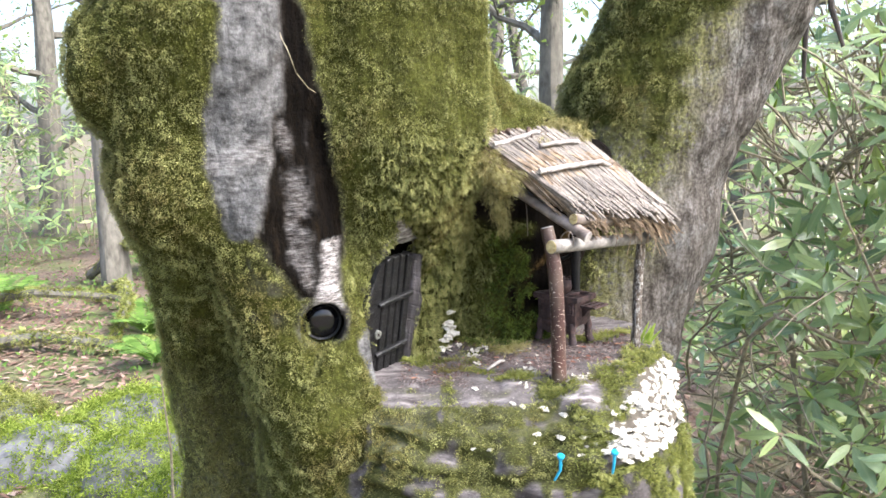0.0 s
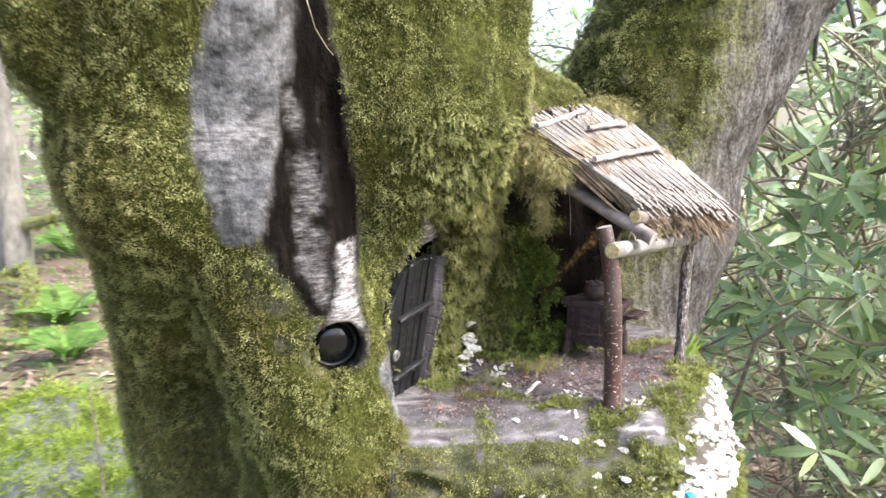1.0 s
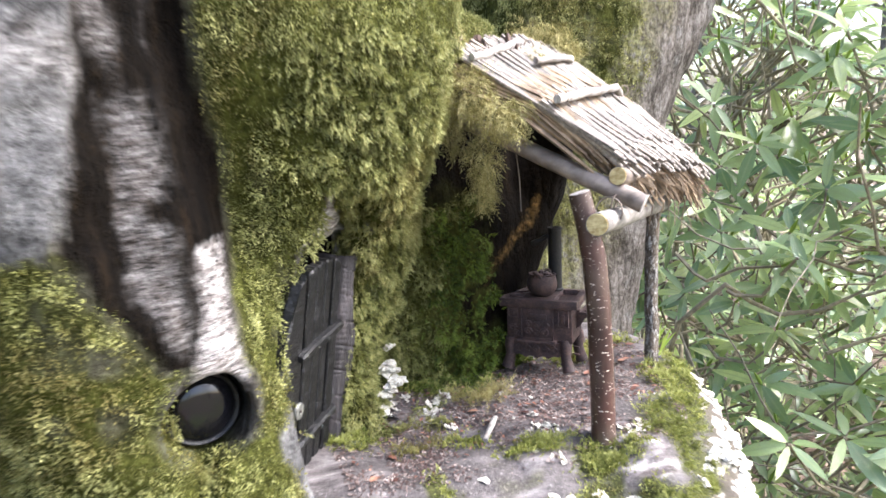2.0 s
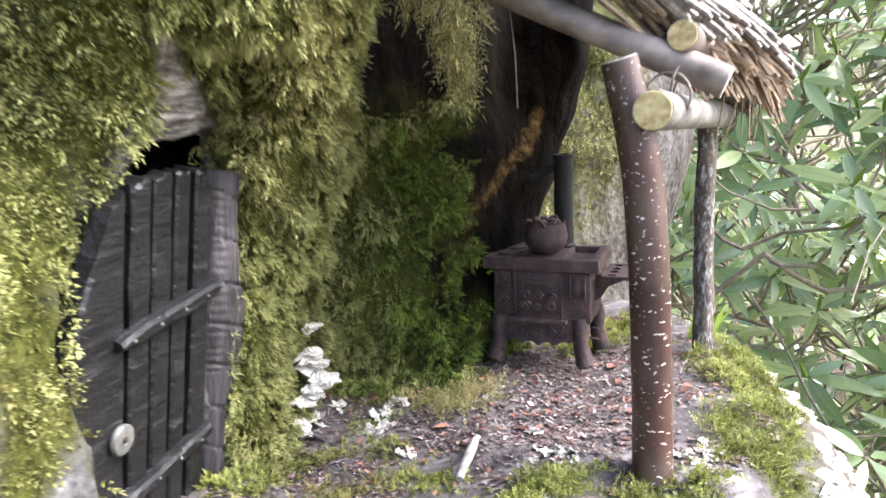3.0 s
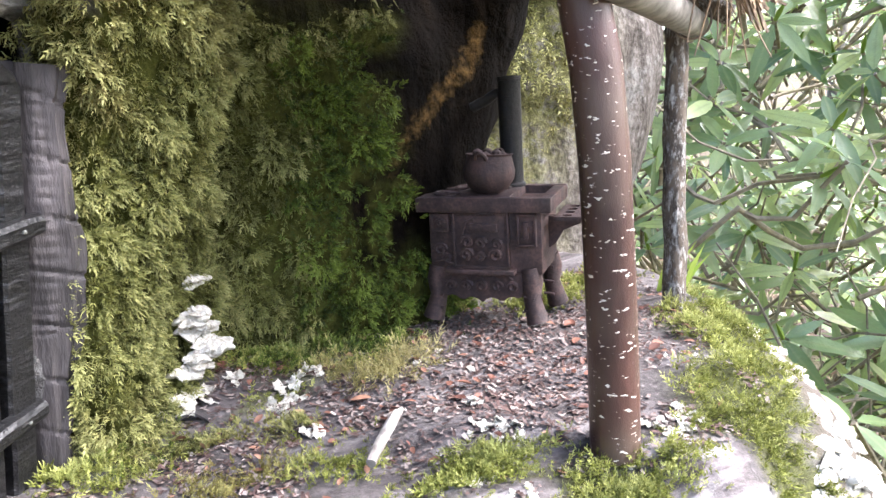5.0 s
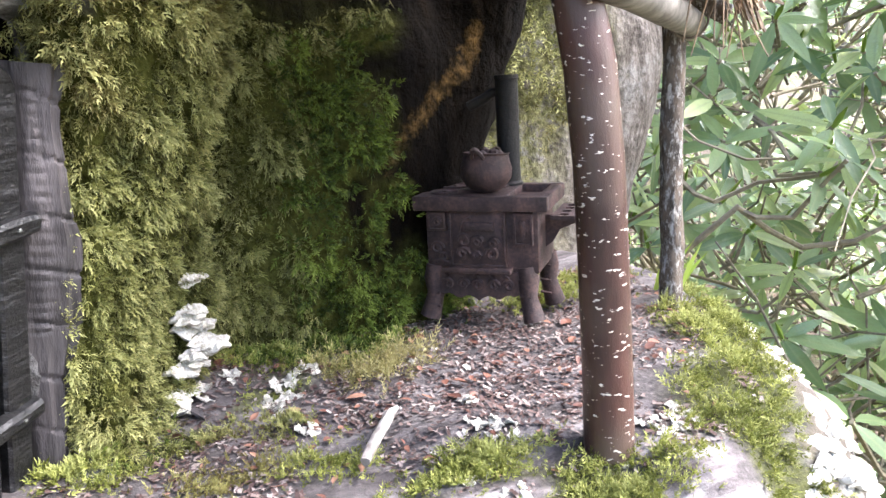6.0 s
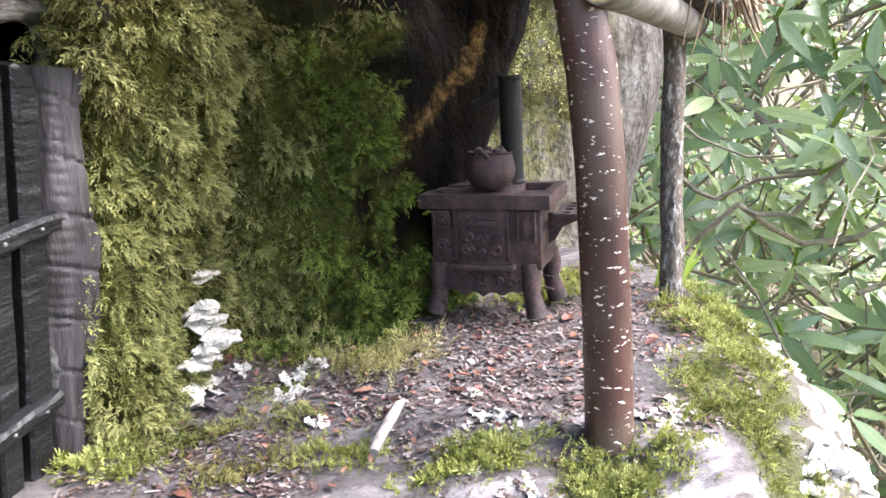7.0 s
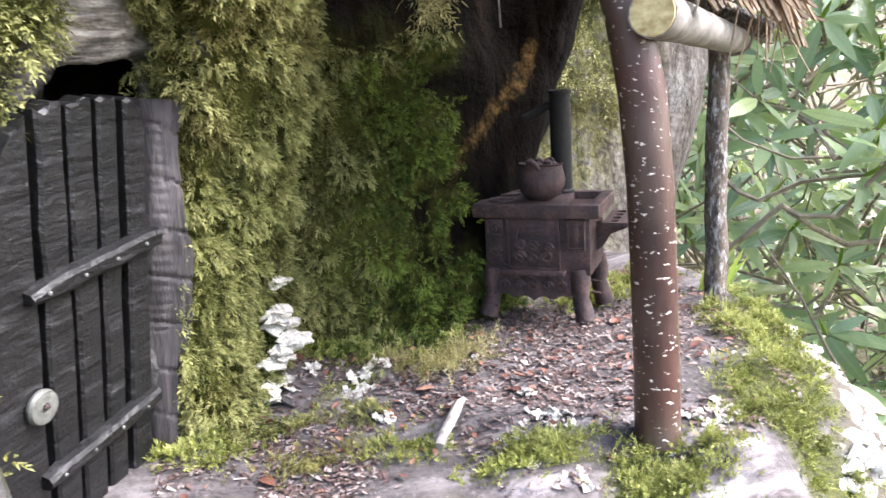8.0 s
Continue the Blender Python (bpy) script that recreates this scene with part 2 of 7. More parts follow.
def tufts(name, p, n, size, mat, rng, droop=0.4, wide=0.115, lift=0.7, clump=0.014, height=0.006, gap=-0.45, pairs=4, stray=0.45, brush=False):
    """Moss: sprigs with pairs of small leaflets, flat or all round the stem, and a tip, gathered in cushions with gaps between them."""
    c = grain(*p.T, clump) + 0.6 * grain(*(p.T + 3.3), clump * 0.45)
    keep = c > gap
    p, n, size, c = p[keep], n[keep], size[keep], c[keep]
    # sprigs fan out from the middle of each cushion
    step = clump * 0.25
    fan = np.stack([grain(*(p + step * e).T, clump) - grain(*(p - step * e).T, clump) for e in np.eye(3)], 1)
    fan = -fan + n * (fan * n).sum(1, keepdims=True)
    fan = 0.85 * fan / (np.linalg.norm(fan, axis=1, keepdims=True) + 0.35)
    k = len(p)
    p = p + n * (height * np.clip(c + 0.2, -0.3, 1))[:, None]
    down = np.array([0, 0, -1.0])

    def unit(a):
        return a / (np.linalg.norm(a, axis=1, keepdims=True) + 1e-9)

    d = unit(n * lift + down * droop + fan + rng.normal(0, stray, (k, 3)))
    s = unit(np.cross(d, n + rng.normal(0, 0.5, (k, 3))))
    up = np.cross(s, d)
    L = (size * (0.6 + 0.8 * rng.rand(k)))[:, None]
    base = p - n * 0.0015
    verts, tips = [], []
    turn = rng.uniform(0, 6.28, (k, 1))
    # cushion tops paler, dips darker: shade of the gaps put into the tone
    cushion_shade = 0.5 * np.clip(c, -0.6, 0.9)[:, None]
    for j in range(2 * pairs + 1):
        step, sign = j // 2, (1 if j % 2 else -1)
        at = (step + 0.3) / (pairs + 0.6)
        foot = base + d * L * at + down * L * 0.22 * droop * at * at
        if j == 2 * pairs:
            e, q = unit(d + down * 0.3 * droop), L * 0.42
        else:
            a = 2.4 * j + turn
            e, q = unit(d * 0.9 + (s * np.cos(a) + up * np.sin(a)) * (0.85 - 0.35 * at)), L * (0.50 - 0.12 * at)
        if not brush and j < 2 * pairs:
            e, q = unit(d * 0.75 + s * sign * (0.95 - 0.2 * at) + up * rng.normal(0.1, 0.25, (k, 1))), L * (0.46 - 0.2 * at)
        w = unit(np.cross(e, up) + up * rng.normal(0, 0.4, (k, 1)))
        m_ = foot + e * q * 0.12
        verts.append(np.stack([m_ + w * q * wide, foot + e * q * 1.1, m_ - w * q * wide], 1))
        tips.append(np.clip(np.array([0.05, 0.5, 0.05])[None] + 0.45 * at + cushion_shade, 0, 1))
    v = np.concatenate(verts).reshape(-1, 3)
    me = mesh_of(name, v, np.arange(len(v)).reshape(-1, 3), mat, smooth=False)
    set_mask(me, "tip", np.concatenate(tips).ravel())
    set_mask(me, "hue", np.tile(np.repeat(rng.rand(k), 3), 2 * pairs + 1))
    return me

# ---- materials ----
def bark_material():
    m, n, l, p = material("mossy_bark")
    fine = tex(n, l, 140, 6, 0.65)
    coarse = tex(n, l, 26, 5, 0.6, (1, 1, 0.7))
    fibre = tex(n, l, 60, 5, 0.6, (1, 1, 0.12))
    cross = tex(n, l, 120, 6, 0.7, (0.4, 0.4, 1.5))
    bark = ramp(n, l, mix(n, l, 0.5, coarse, fine), ((0.40, (0.040, 0.035, 0.029)), (0.5, (0.098, 0.087, 0.076)), (0.61, (0.18, 0.168, 0.153))))
    plates = tex(n, l, 62, 2, 0.5, (1, 1, 0.24), "voronoi")
    bark = mix(n, l, 1.0, bark, ramp(n, l, plates, ((0.30, (1.05, 1.05, 1.05)), (0.62, (0.74, 0.73, 0.71)))), "MULTIPLY")
    crustose = ramp(n, l, tex(n, l, 17, 7, 0.72), ((0.52, (0, 0, 0)), (0.60, (0.6, 0.6, 0.6))))
    bark = mix(n, l, crustose, bark, ramp(n, l, fine, ((0.35, (0.055, 0.052, 0.046)), (0.65, (0.20, 0.198, 0.185)))))
    # green underlay kept dark, so gaps between sprigs show painted shade
    moss = ramp(n, l, fine, ((0.3, (0.012, 0.013, 0.003)), (0.7, (0.075, 0.080, 0.018))))
    cracks = tex(n, l, 38, 2, 0.5, (0.7, 0.7, 1.4), "voronoi")
    wood = ramp(n, l, mix(n, l, 0.25, tex(n, l, 40, 8, 0.75, (1, 1, 1.2)), cross), ((0.38, (0.034, 0.033, 0.031)), (0.5, (0.105, 0.103, 0.099)), (0.64, (0.205, 0.202, 0.194))))
    wood = mix(n, l, 1.0, wood, ramp(n, l, tex(n, l, 24, 6, 0.7), ((0.36, (0.55, 0.55, 0.56)), (0.55, (0.95, 0.95, 0.96)))), "MULTIPLY")
    # near-black: dark dead wood, deepened with the shade of the hollow
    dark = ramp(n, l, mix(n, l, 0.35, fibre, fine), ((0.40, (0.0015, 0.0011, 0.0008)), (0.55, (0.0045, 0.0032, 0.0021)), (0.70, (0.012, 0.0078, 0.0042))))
    pale = ramp(n, l, cross, ((0.34, (0.09, 0.074, 0.066)), (0.5, (0.33, 0.305, 0.288)), (0.66, (0.62, 0.60, 0.58))))
    c = mix(n, l, attr(n, "wood"), bark, wood)
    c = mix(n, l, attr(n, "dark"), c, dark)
    ticks = ramp(n, l, tex(n, l, 190, 5, 0.7, (0.35, 0.35, 1.6)), ((0.34, (0.15, 0.15, 0.15)), (0.58, (0.95, 0.95, 0.95))))
    c = mix(n, l, mix(n, l, 1.0, attr(n, "pale"), ticks, "MULTIPLY"), c, pale)
    rotten = ramp(n, l, mix(n, l, 0.5, attr(n, "rot"), tex(n, l, 120, 7, 0.78)), ((0.60, (0, 0, 0)), (0.76, (0.9, 0.9, 0.9))))
    c = mix(n, l, rotten, c, ramp(n, l, fine, ((0.35, (0.022, 0.014, 0.006)), (0.7, (0.17, 0.105, 0.036)))))
    lichen = ramp(n, l, tex(n, l, 90, 7, 0.75), ((0.38, (0, 0, 0)), (0.52, (1, 1, 1))))
    c = mix(n, l, attr(n, "thin"), c, mix(n, l, lichen, c, ramp(n, l, fine, ((0.3, (0.04, 0.04, 0.014)), (0.7, (0.21, 0.205, 0.075))))))
    c = mix(n, l, attr(n, "moss"), c, moss)
    l.new(c, p.inputs["Base Color"])
    p.inputs["Roughness"].default_value = 0.88
    p.inputs["Specular IOR Level"].default_value = 0.05
    h = mix(n, l, attr(n, "wood"), coarse, mix(n, l, 0.65, tex(n, l, 40, 8, 0.75, (1, 1, 1.2)), cracks))
    h = mix(n, l, 0.4, h, ramp(n, l, plates, ((0.2, (1, 1, 1)), (0.7, (0, 0, 0)))))
    h = mix(n, l, 0.4, h, fine)
    tool = tex(n, l, 230, 2, 0.5, (0.12, 0.12, 1))
    h = mix(n, l, mix(n, l, 1.0, attr(n, "pale"), (0.55, 0.55, 0.55), "MULTIPLY"), h, tool)
    bump(n, l, p, h, 1.0, 0.009)
    return m


def deck_material():
    """The weathered, grey to pinkish end of the stump, with soil in its cracks."""
    m, n, l, p = material("stump_wood")
    fibre = tex(n, l, 50, 6, 0.65, (0.3, 1.2, 1))
    fine = tex(n, l, 260, 5, 0.65)
    patch = tex(n, l, 15, 4, 0.55)
    wood = ramp(n, l, fibre, ((0.34, (0.018, 0.0145, 0.014)), (0.5, (0.082, 0.071, 0.070)), (0.66, (0.20, 0.182, 0.178))))
    soil = ramp(n, l, fine, ((0.3, (0.022, 0.019, 0.018)), (0.6, (0.085, 0.075, 0.072)), (0.75, (0.30, 0.285, 0.27))))
    c = mix(n, l, ramp(n, l, patch, ((0.42, (0, 0, 0)), (0.58, (0.85, 0.85, 0.85)))), wood, soil)
    c = mix(n, l, attr(n, "pale"), c, ramp(n, l, fibre, ((0.40, (0.07, 0.056, 0.053)), (0.5, (0.19, 0.17, 0.163)), (0.6, (0.38, 0.355, 0.345)))))
    flakes = tex(n, l, 70, 2, 0.5, (1, 1, 1.4), "voronoi")
    white = ramp(n, l, mix(n, l, 0.35, flakes, fine), ((0.25, (0.60, 0.575, 0.51)), (0.40, (0.45, 0.42, 0.36)), (0.52, (0.07, 0.058, 0.045))))
    c = mix(n, l, ramp(n, l, mix(n, l, 0.5, attr(n, "crust"), patch), ((0.50, (0, 0, 0)), (0.58, (1, 1, 1)))), c, white)
    # moss underlay, darkened for the shade between its sprigs
    c = mix(n, l, attr(n, "moss"), c, ramp(n, l, fine, ((0.3, (0.014, 0.015, 0.003)), (0.7, (0.075, 0.080, 0.016)))))
    l.new(c, p.inputs["Base Color"])
    p.inputs["Roughness"].default_value = 0.8
    p.inputs["Specular IOR Level"].default_value = 0.3
    bump(n, l, p, mix(n, l, 0.5, fibre, fine), 0.8, 0.004)
    return m


def ground_material():
    m, n, l, p = material("forest_floor")
    big = tex(n, l, 0.7, 5, 0.6)
    midf = tex(n, l, 5, 6, 0.65)
    fine = tex(n, l, 45, 5, 0.7)
    litter = ramp(n, l, fine, ((0.3, (0.045, 0.031, 0.021)), (0.5, (0.125, 0.085, 0.060)), (0.72, (0.28, 0.21, 0.155))))
    green = ramp(n, l, midf, ((0.3, (0.04, 0.05, 0.012)), (0.7, (0.16, 0.2, 0.045))))
    c = mix(n, l, ramp(n, l, big, ((0.47, (0, 0, 0)), (0.60, (0.95, 0.95, 0.95)))), litter, green)
    l.new(c, p.inputs["Base Color"])
    p.inputs["Roughness"].default_value = 0.95
    bump(n, l, p, midf, 0.8, 0.05)
    return m


BARK, DECK, FLOOR = bark_material(), deck_material(), ground_material()
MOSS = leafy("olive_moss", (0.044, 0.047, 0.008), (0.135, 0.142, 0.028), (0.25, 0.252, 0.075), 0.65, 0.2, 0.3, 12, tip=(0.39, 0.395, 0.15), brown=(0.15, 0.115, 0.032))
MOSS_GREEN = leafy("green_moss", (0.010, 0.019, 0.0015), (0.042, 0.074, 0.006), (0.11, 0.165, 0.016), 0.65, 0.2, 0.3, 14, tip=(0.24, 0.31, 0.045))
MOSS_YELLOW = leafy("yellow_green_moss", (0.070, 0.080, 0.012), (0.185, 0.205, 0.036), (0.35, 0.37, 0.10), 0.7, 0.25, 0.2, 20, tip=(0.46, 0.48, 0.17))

# ---- ground ----
rng = np.random.RandomState(3)


def ground_height(x, y):
    d = np.sqrt((x - 0.1) ** 2 + (y - 1.6) ** 2)
    return (0.06 * grain(x, y, x * 0, 0.9) + 0.12 * grain(x, y, x * 0 + 3, 3.1)) * np.clip(d / 3, 0.2, 1) + 0.10 * np.exp(-(d / 0.6) ** 2)


steps = np.concatenate([-np.geomspace(12, 1500, 40)[::-1], np.linspace(-12, 12, 109)[1:-1], np.geomspace(12, 1500, 40)])
gx, gy = np.meshgrid(steps, steps + 2, indexing="ij")
gz = ground_height(gx, gy)
side = len(steps)
idx = np.arange(side * side).reshape(side, side)
quads = np.stack([idx[:-1, :-1], idx[1:, :-1], idx[1:, 1:], idx[:-1, 1:]], -1).reshape(-1, 4)
tagged(new("ground", mesh_of("ground", np.stack([gx, gy, gz], -1).reshape(-1, 3), quads, FLOOR)),
       "woodland floor of brown leaf litter, soil and green moss", "ground", kind="structure")

# ---- the great mossy tree ----
DOOR_AT, DOOR_DIR = (-0.132, 1.153, 1.092), (0.58, 0.8146)
DOOR_W, DOOR_LEAN = 0.113, 0.16


def door_frame(x, y):
    dx, dy = x - DOOR_AT[0], y - DOOR_AT[1]
    return dx * DOOR_DIR[0] + dy * DOOR_DIR[1], dx * DOOR_DIR[1] - dy * DOOR_DIR[0]


def door_arch(u):
    """The height of the opening over the sill, along the door."""
    return np.interp(u, [-0.008, 0.004, 0.016, 0.034, 0.045, 0.07, 0.095, 0.107, 0.119], [0.10, 0.150, 0.186, 0.217, 0.227, 0.237, 0.230, 0.216, 0.196])


def tree_field(x, y, z):
    w = 0.018
    xs, ys = x + w * grain(x, y, z, 0.17), y + w * grain(x + 5, y, z, 0.15)
    f = limb(xs, ys, z, (-0.37, 1.24, 2.9), 0.17, (-0.35, 1.21, 1.46), 0.185)
    f = join(f, limb(xs, ys, z, (-0.490, 1.15, 1.650), 0.074, (-0.482, 1.14, 1.590), 0.082), 0.018)
    f = join(f, limb(xs, ys, z, (-0.375, 1.25, 1.45), 0.165, (-0.395, 1.34, 0.95), 0.100), 0.05)
    f = join(f, limb(xs, ys, z, (-0.395, 1.34, 0.95), 0.100, (-0.37, 1.42, 0.0), 0.20), 0.03)
    f = join(f, limb(xs, ys, z, (-0.285, 1.115, 2.2), 0.065, (-0.285, 1.105, 1.41), 0.050), 0.02)
    f = join(f, limb(xs, ys, z, (-0.285, 1.16, 1.40), 0.115, (-0.192, 1.18, 1.06), 0.116), 0.02)
    f = join(f, limb(xs, ys, z, (-0.192, 1.19, 1.06), 0.118, (-0.08, 1.45, 0.0), 0.33), 0.03)
    f = join(f, limb(xs, ys, z, (-0.115, 1.31, 2.9), 0.19, (-0.105, 1.31, 1.50), 0.185), 0.04)
    f = join(f, limb(xs, ys, z, (-0.105, 1.31, 1.50), 0.185, (-0.155, 1.31, 1.28), 0.145), 0.04)
    f = join(f, limb(xs, ys, z, (-0.155, 1.32, 1.28), 0.145, (-0.16, 1.32, 1.0), 0.15), 0.04)
    f = join(f, limb(xs, ys, z, (0.035, 1.25, 2.6), 0.042, (0.033, 1.25, 1.55), 0.045), 0.025)
    f = join(f, limb(xs, ys, z, (0.033, 1.25, 1.55), 0.045, (-0.002, 1.297, 1.35), 0.052), 0.03)
    f = join(f, limb(xs, ys, z, (-0.002, 1.297, 1.35), 0.052, (-0.035, 1.36, 1.16), 0.060), 0.03)
    f = join(f, limb(xs, ys, z, (-0.035, 1.36, 1.16), 0.060, (-0.04, 1.38, 0.95), 0.07), 0.03)
    # back of the hollow, leaning over the stove
    f = join(f, limb(xs, ys, z, (0.06, 1.49, 1.74), 0.03, (0.09, 1.50, 1.45), 0.10), 0.04)
    f = join(f, limb(xs, ys, z, (0.055, 1.45, 1.45), 0.095, (0.050, 1.455, 0.9), 0.095), 0.02)
    f = join(f, limb(xs, ys, z, (0.165, 1.505, 1.46), 0.10, (0.150, 1.505, 1.25), 0.122), 0.03)
    f = join(f, limb(xs, ys, z, (0.150, 1.505, 1.25), 0.122, (0.12, 1.51, 0.9), 0.14), 0.03)
    f = join(f, limb(xs, ys, z, (0.29, 1.46, 1.43), 0.055, (0.275, 1.455, 1.345), 0.045), 0.035)
    f = join(f, limb(xs, ys, z, (0.278, 1.455, 1.345), 0.036, (0.212, 1.445, 1.20), 0.040), 0.02)
    # clefts, the window's hole and the doorway
    f = carve(f, limb(x, y, z, (-0.205, 1.07, 1.80), 0.012, (-0.213, 1.06, 1.45), 0.030), 0.02)
    f = carve(f, limb(x, y, z, (-0.213, 1.05, 1.45), 0.030, (-0.205, 1.05, 1.33), 0.030), 0.02)
    f = carve(f, limb(x, y, z, (-0.17, 0.98, 1.205), 0.036, (-0.187, 1.125, 1.212), 0.034), 0.01)
    f = carve(f, limb(x, y, z, (-0.428, 1.12, 1.240), 0.016, (-0.372, 1.20, 1.10), 0.050), 0.015)
    f = carve(f, limb(x, y, z, (-0.372, 1.20, 1.10), 0.050, (-0.362, 1.22, 0.70), 0.060), 0.015)
    f = carve(f, limb(x, y, z, (-0.60, 1.17, 1.505), 0.030, (-0.475, 1.055, 1.47), 0.016), 0.03)
    f = carve(f, np.maximum(np.maximum(np.abs(x + 0.190 - 0.15 * (z - 1.16)) - 0.0065, np.abs(z - 1.163) - 0.030), y - 1.115), 0.004)
    u, n = door_frame(x, y)
    over = z - DOOR_AT[2]
    lean = n - DOOR_LEAN * (over - 0.08)
    arch = door_arch(u)
    hole = np.maximum(np.maximum(np.abs(u - DOOR_W / 2) - DOOR_W / 2 - 0.005, np.abs(lean - 0.05) - 0.064), np.maximum(over - arch - 0.004 - 0.22 * np.clip(n, 0, 1), 1.05 - z))
    f = carve(f, hole, 0.006)
    f = carve(f, np.maximum(np.maximum(np.abs(u - 0.122) - 0.017, 0.004 - lean), np.maximum(over - 0.204, 0.012 - over)), 0.006)
    f = carve(f, np.maximum(np.maximum(0.020 + 0.5 * (over - 0.235) - n, np.abs(u - 0.092) - 0.040), np.maximum(over - 0.285, 0.20 - over)), 0.012)
    f = carve(f, limb(x, y, z, (-0.094, 1.231, 1.313), 0.021, (-0.074, 1.258, 1.313), 0.021), 0.006)
    f = f + 0.0045 * grain(x, y, z, 0.035) + 0.007 * grain(x, y + 9, z * 0.5, 0.07) + 0.002 * grain(x, y, z, 0.018)
    return f


def leaning_field(x, y, z):
    w = 0.012
    xs, ys = x + w * grain(x, y, z, 0.2), y + w * grain(x + 5, y, z, 0.2)
    f = limb(xs, ys, z, (0.20, 1.72, 0.0), 0.27, (0.34, 1.745, 0.98), 0.205)
    f = join(f, limb(xs, ys, z, (0.34, 1.745, 0.98), 0.205, (0.445, 1.79, 1.29), 0.205), 0.05)
    f = join(f, limb(xs, ys, z, (0.445, 1.79, 1.29), 0.205, (0.51, 1.80, 1.53), 0.21), 0.05)
    f = join(f, limb(xs, ys, z, (0.51, 1.80, 1.53), 0.21, (0.67, 1.82, 1.86), 0.22), 0.05)
    f = join(f, limb(xs, ys, z, (0.67, 1.82, 1.86), 0.22, (1.02, 1.88, 2.9), 0.17), 0.05)
    return f + 0.004 * grain(x, y, z, 0.03) + 0.006 * grain(x, y, z * 0.5, 0.06) + 0.0025 * grain(x, y, z, 0.02)


def deck_height(x, y):
    """The top of the stump: nearly level, stepping down towards its front lip."""
    lip = y - (1.125 + 0.02 * grain(x, y * 0, y * 0 + 7, 0.06) + 0.25 * np.clip(x - 0.24, 0, 1) - 0.05 * np.clip(0.0 - x, 0, 1))
    h = 1.100 + 0.004 * grain(x, y, y * 0, 0.05) + 0.002 * grain(x, y, y * 0 + 4, 0.016)
    h = h - 0.022 / (1 + np.exp(np.clip(lip / 0.006, -40, 40))) - 0.028 / (1 + np.exp(np.clip((lip + 0.035 + 0.012 * grain(x, y, y * 0 + 11, 0.03)) / 0.005, -40, 40)))
    crack = (y - 1.272) - 0.53 * (x - 0.02) + 0.006 * grain(x, y, y * 0 + 2, 0.02)
    h = h - 0.007 / (1 + np.exp(np.clip(crack / 0.0012, -40, 40))) * np.exp(-np.clip(np.abs(x - 0.03) - 0.065, 0, 1) / 0.02) * (1 + 0.6 * np.exp(-(crack / 0.004) ** 2))
    return h + 0.012 * np.exp(-((x - 0.02) ** 2 + (y - 1.33) ** 2) / 0.003)


def stump_field(x, y, z):
    drop = np.clip(1.10 - z, 0, 1.1)
    cx, cy = 0.10 - 0.05 * drop, 1.36
    grow = 1 + 0.30 * drop / (0.2 + drop)
    a, b = 0.305 * grow, 0.295 * grow
    r = (np.abs((x - cx) / a) ** 3 + np.abs((y - cy) / b) ** 3 + 1e-9) ** (1 / 3)
    f = (r - 1) * 0.27
    f = f + 0.007 * np.sin(z * 150 + 3 * grain(x, y, z * 0, 0.09)) * (0.6 + grain(x + 2, y, z, 0.08)) + 0.012 * grain(x, y, z, 0.055) + 0.006 * grain(x, y, z, 0.024) + 0.012 * grain(x, y, z * 0.6, 0.12)
    side_cut = (x - 0.352) * 0.86 - (y - 1.20) * 0.51 - 0.10 * drop / (0.06 + drop) + 0.008 * grain(x, y, z, 0.03)
    f = -join(-f, -side_cut, 0.05)
    return -join(-f, deck_height(x, y) - z, 0.012)


def smooth(a, lo, hi):
    t = np.clip((a - lo) / (hi - lo), 0, 1)
    return t * t * (3 - 2 * t)


def line_band(x, z, rows):
    """1 between two edges whose x changes with height: rows of z, left, right."""
    zz = [r[0] for r in rows]
    left, right = np.interp(z, zz, [r[1] for r in rows]), np.interp(z, zz, [r[2] for r in rows])
    return smooth(x, left - 0.006, left + 0.006) * (1 - smooth(x, right - 0.006, right + 0.006)) * (z > zz[0] - 0.01) * (z < zz[-1] + 0.01)


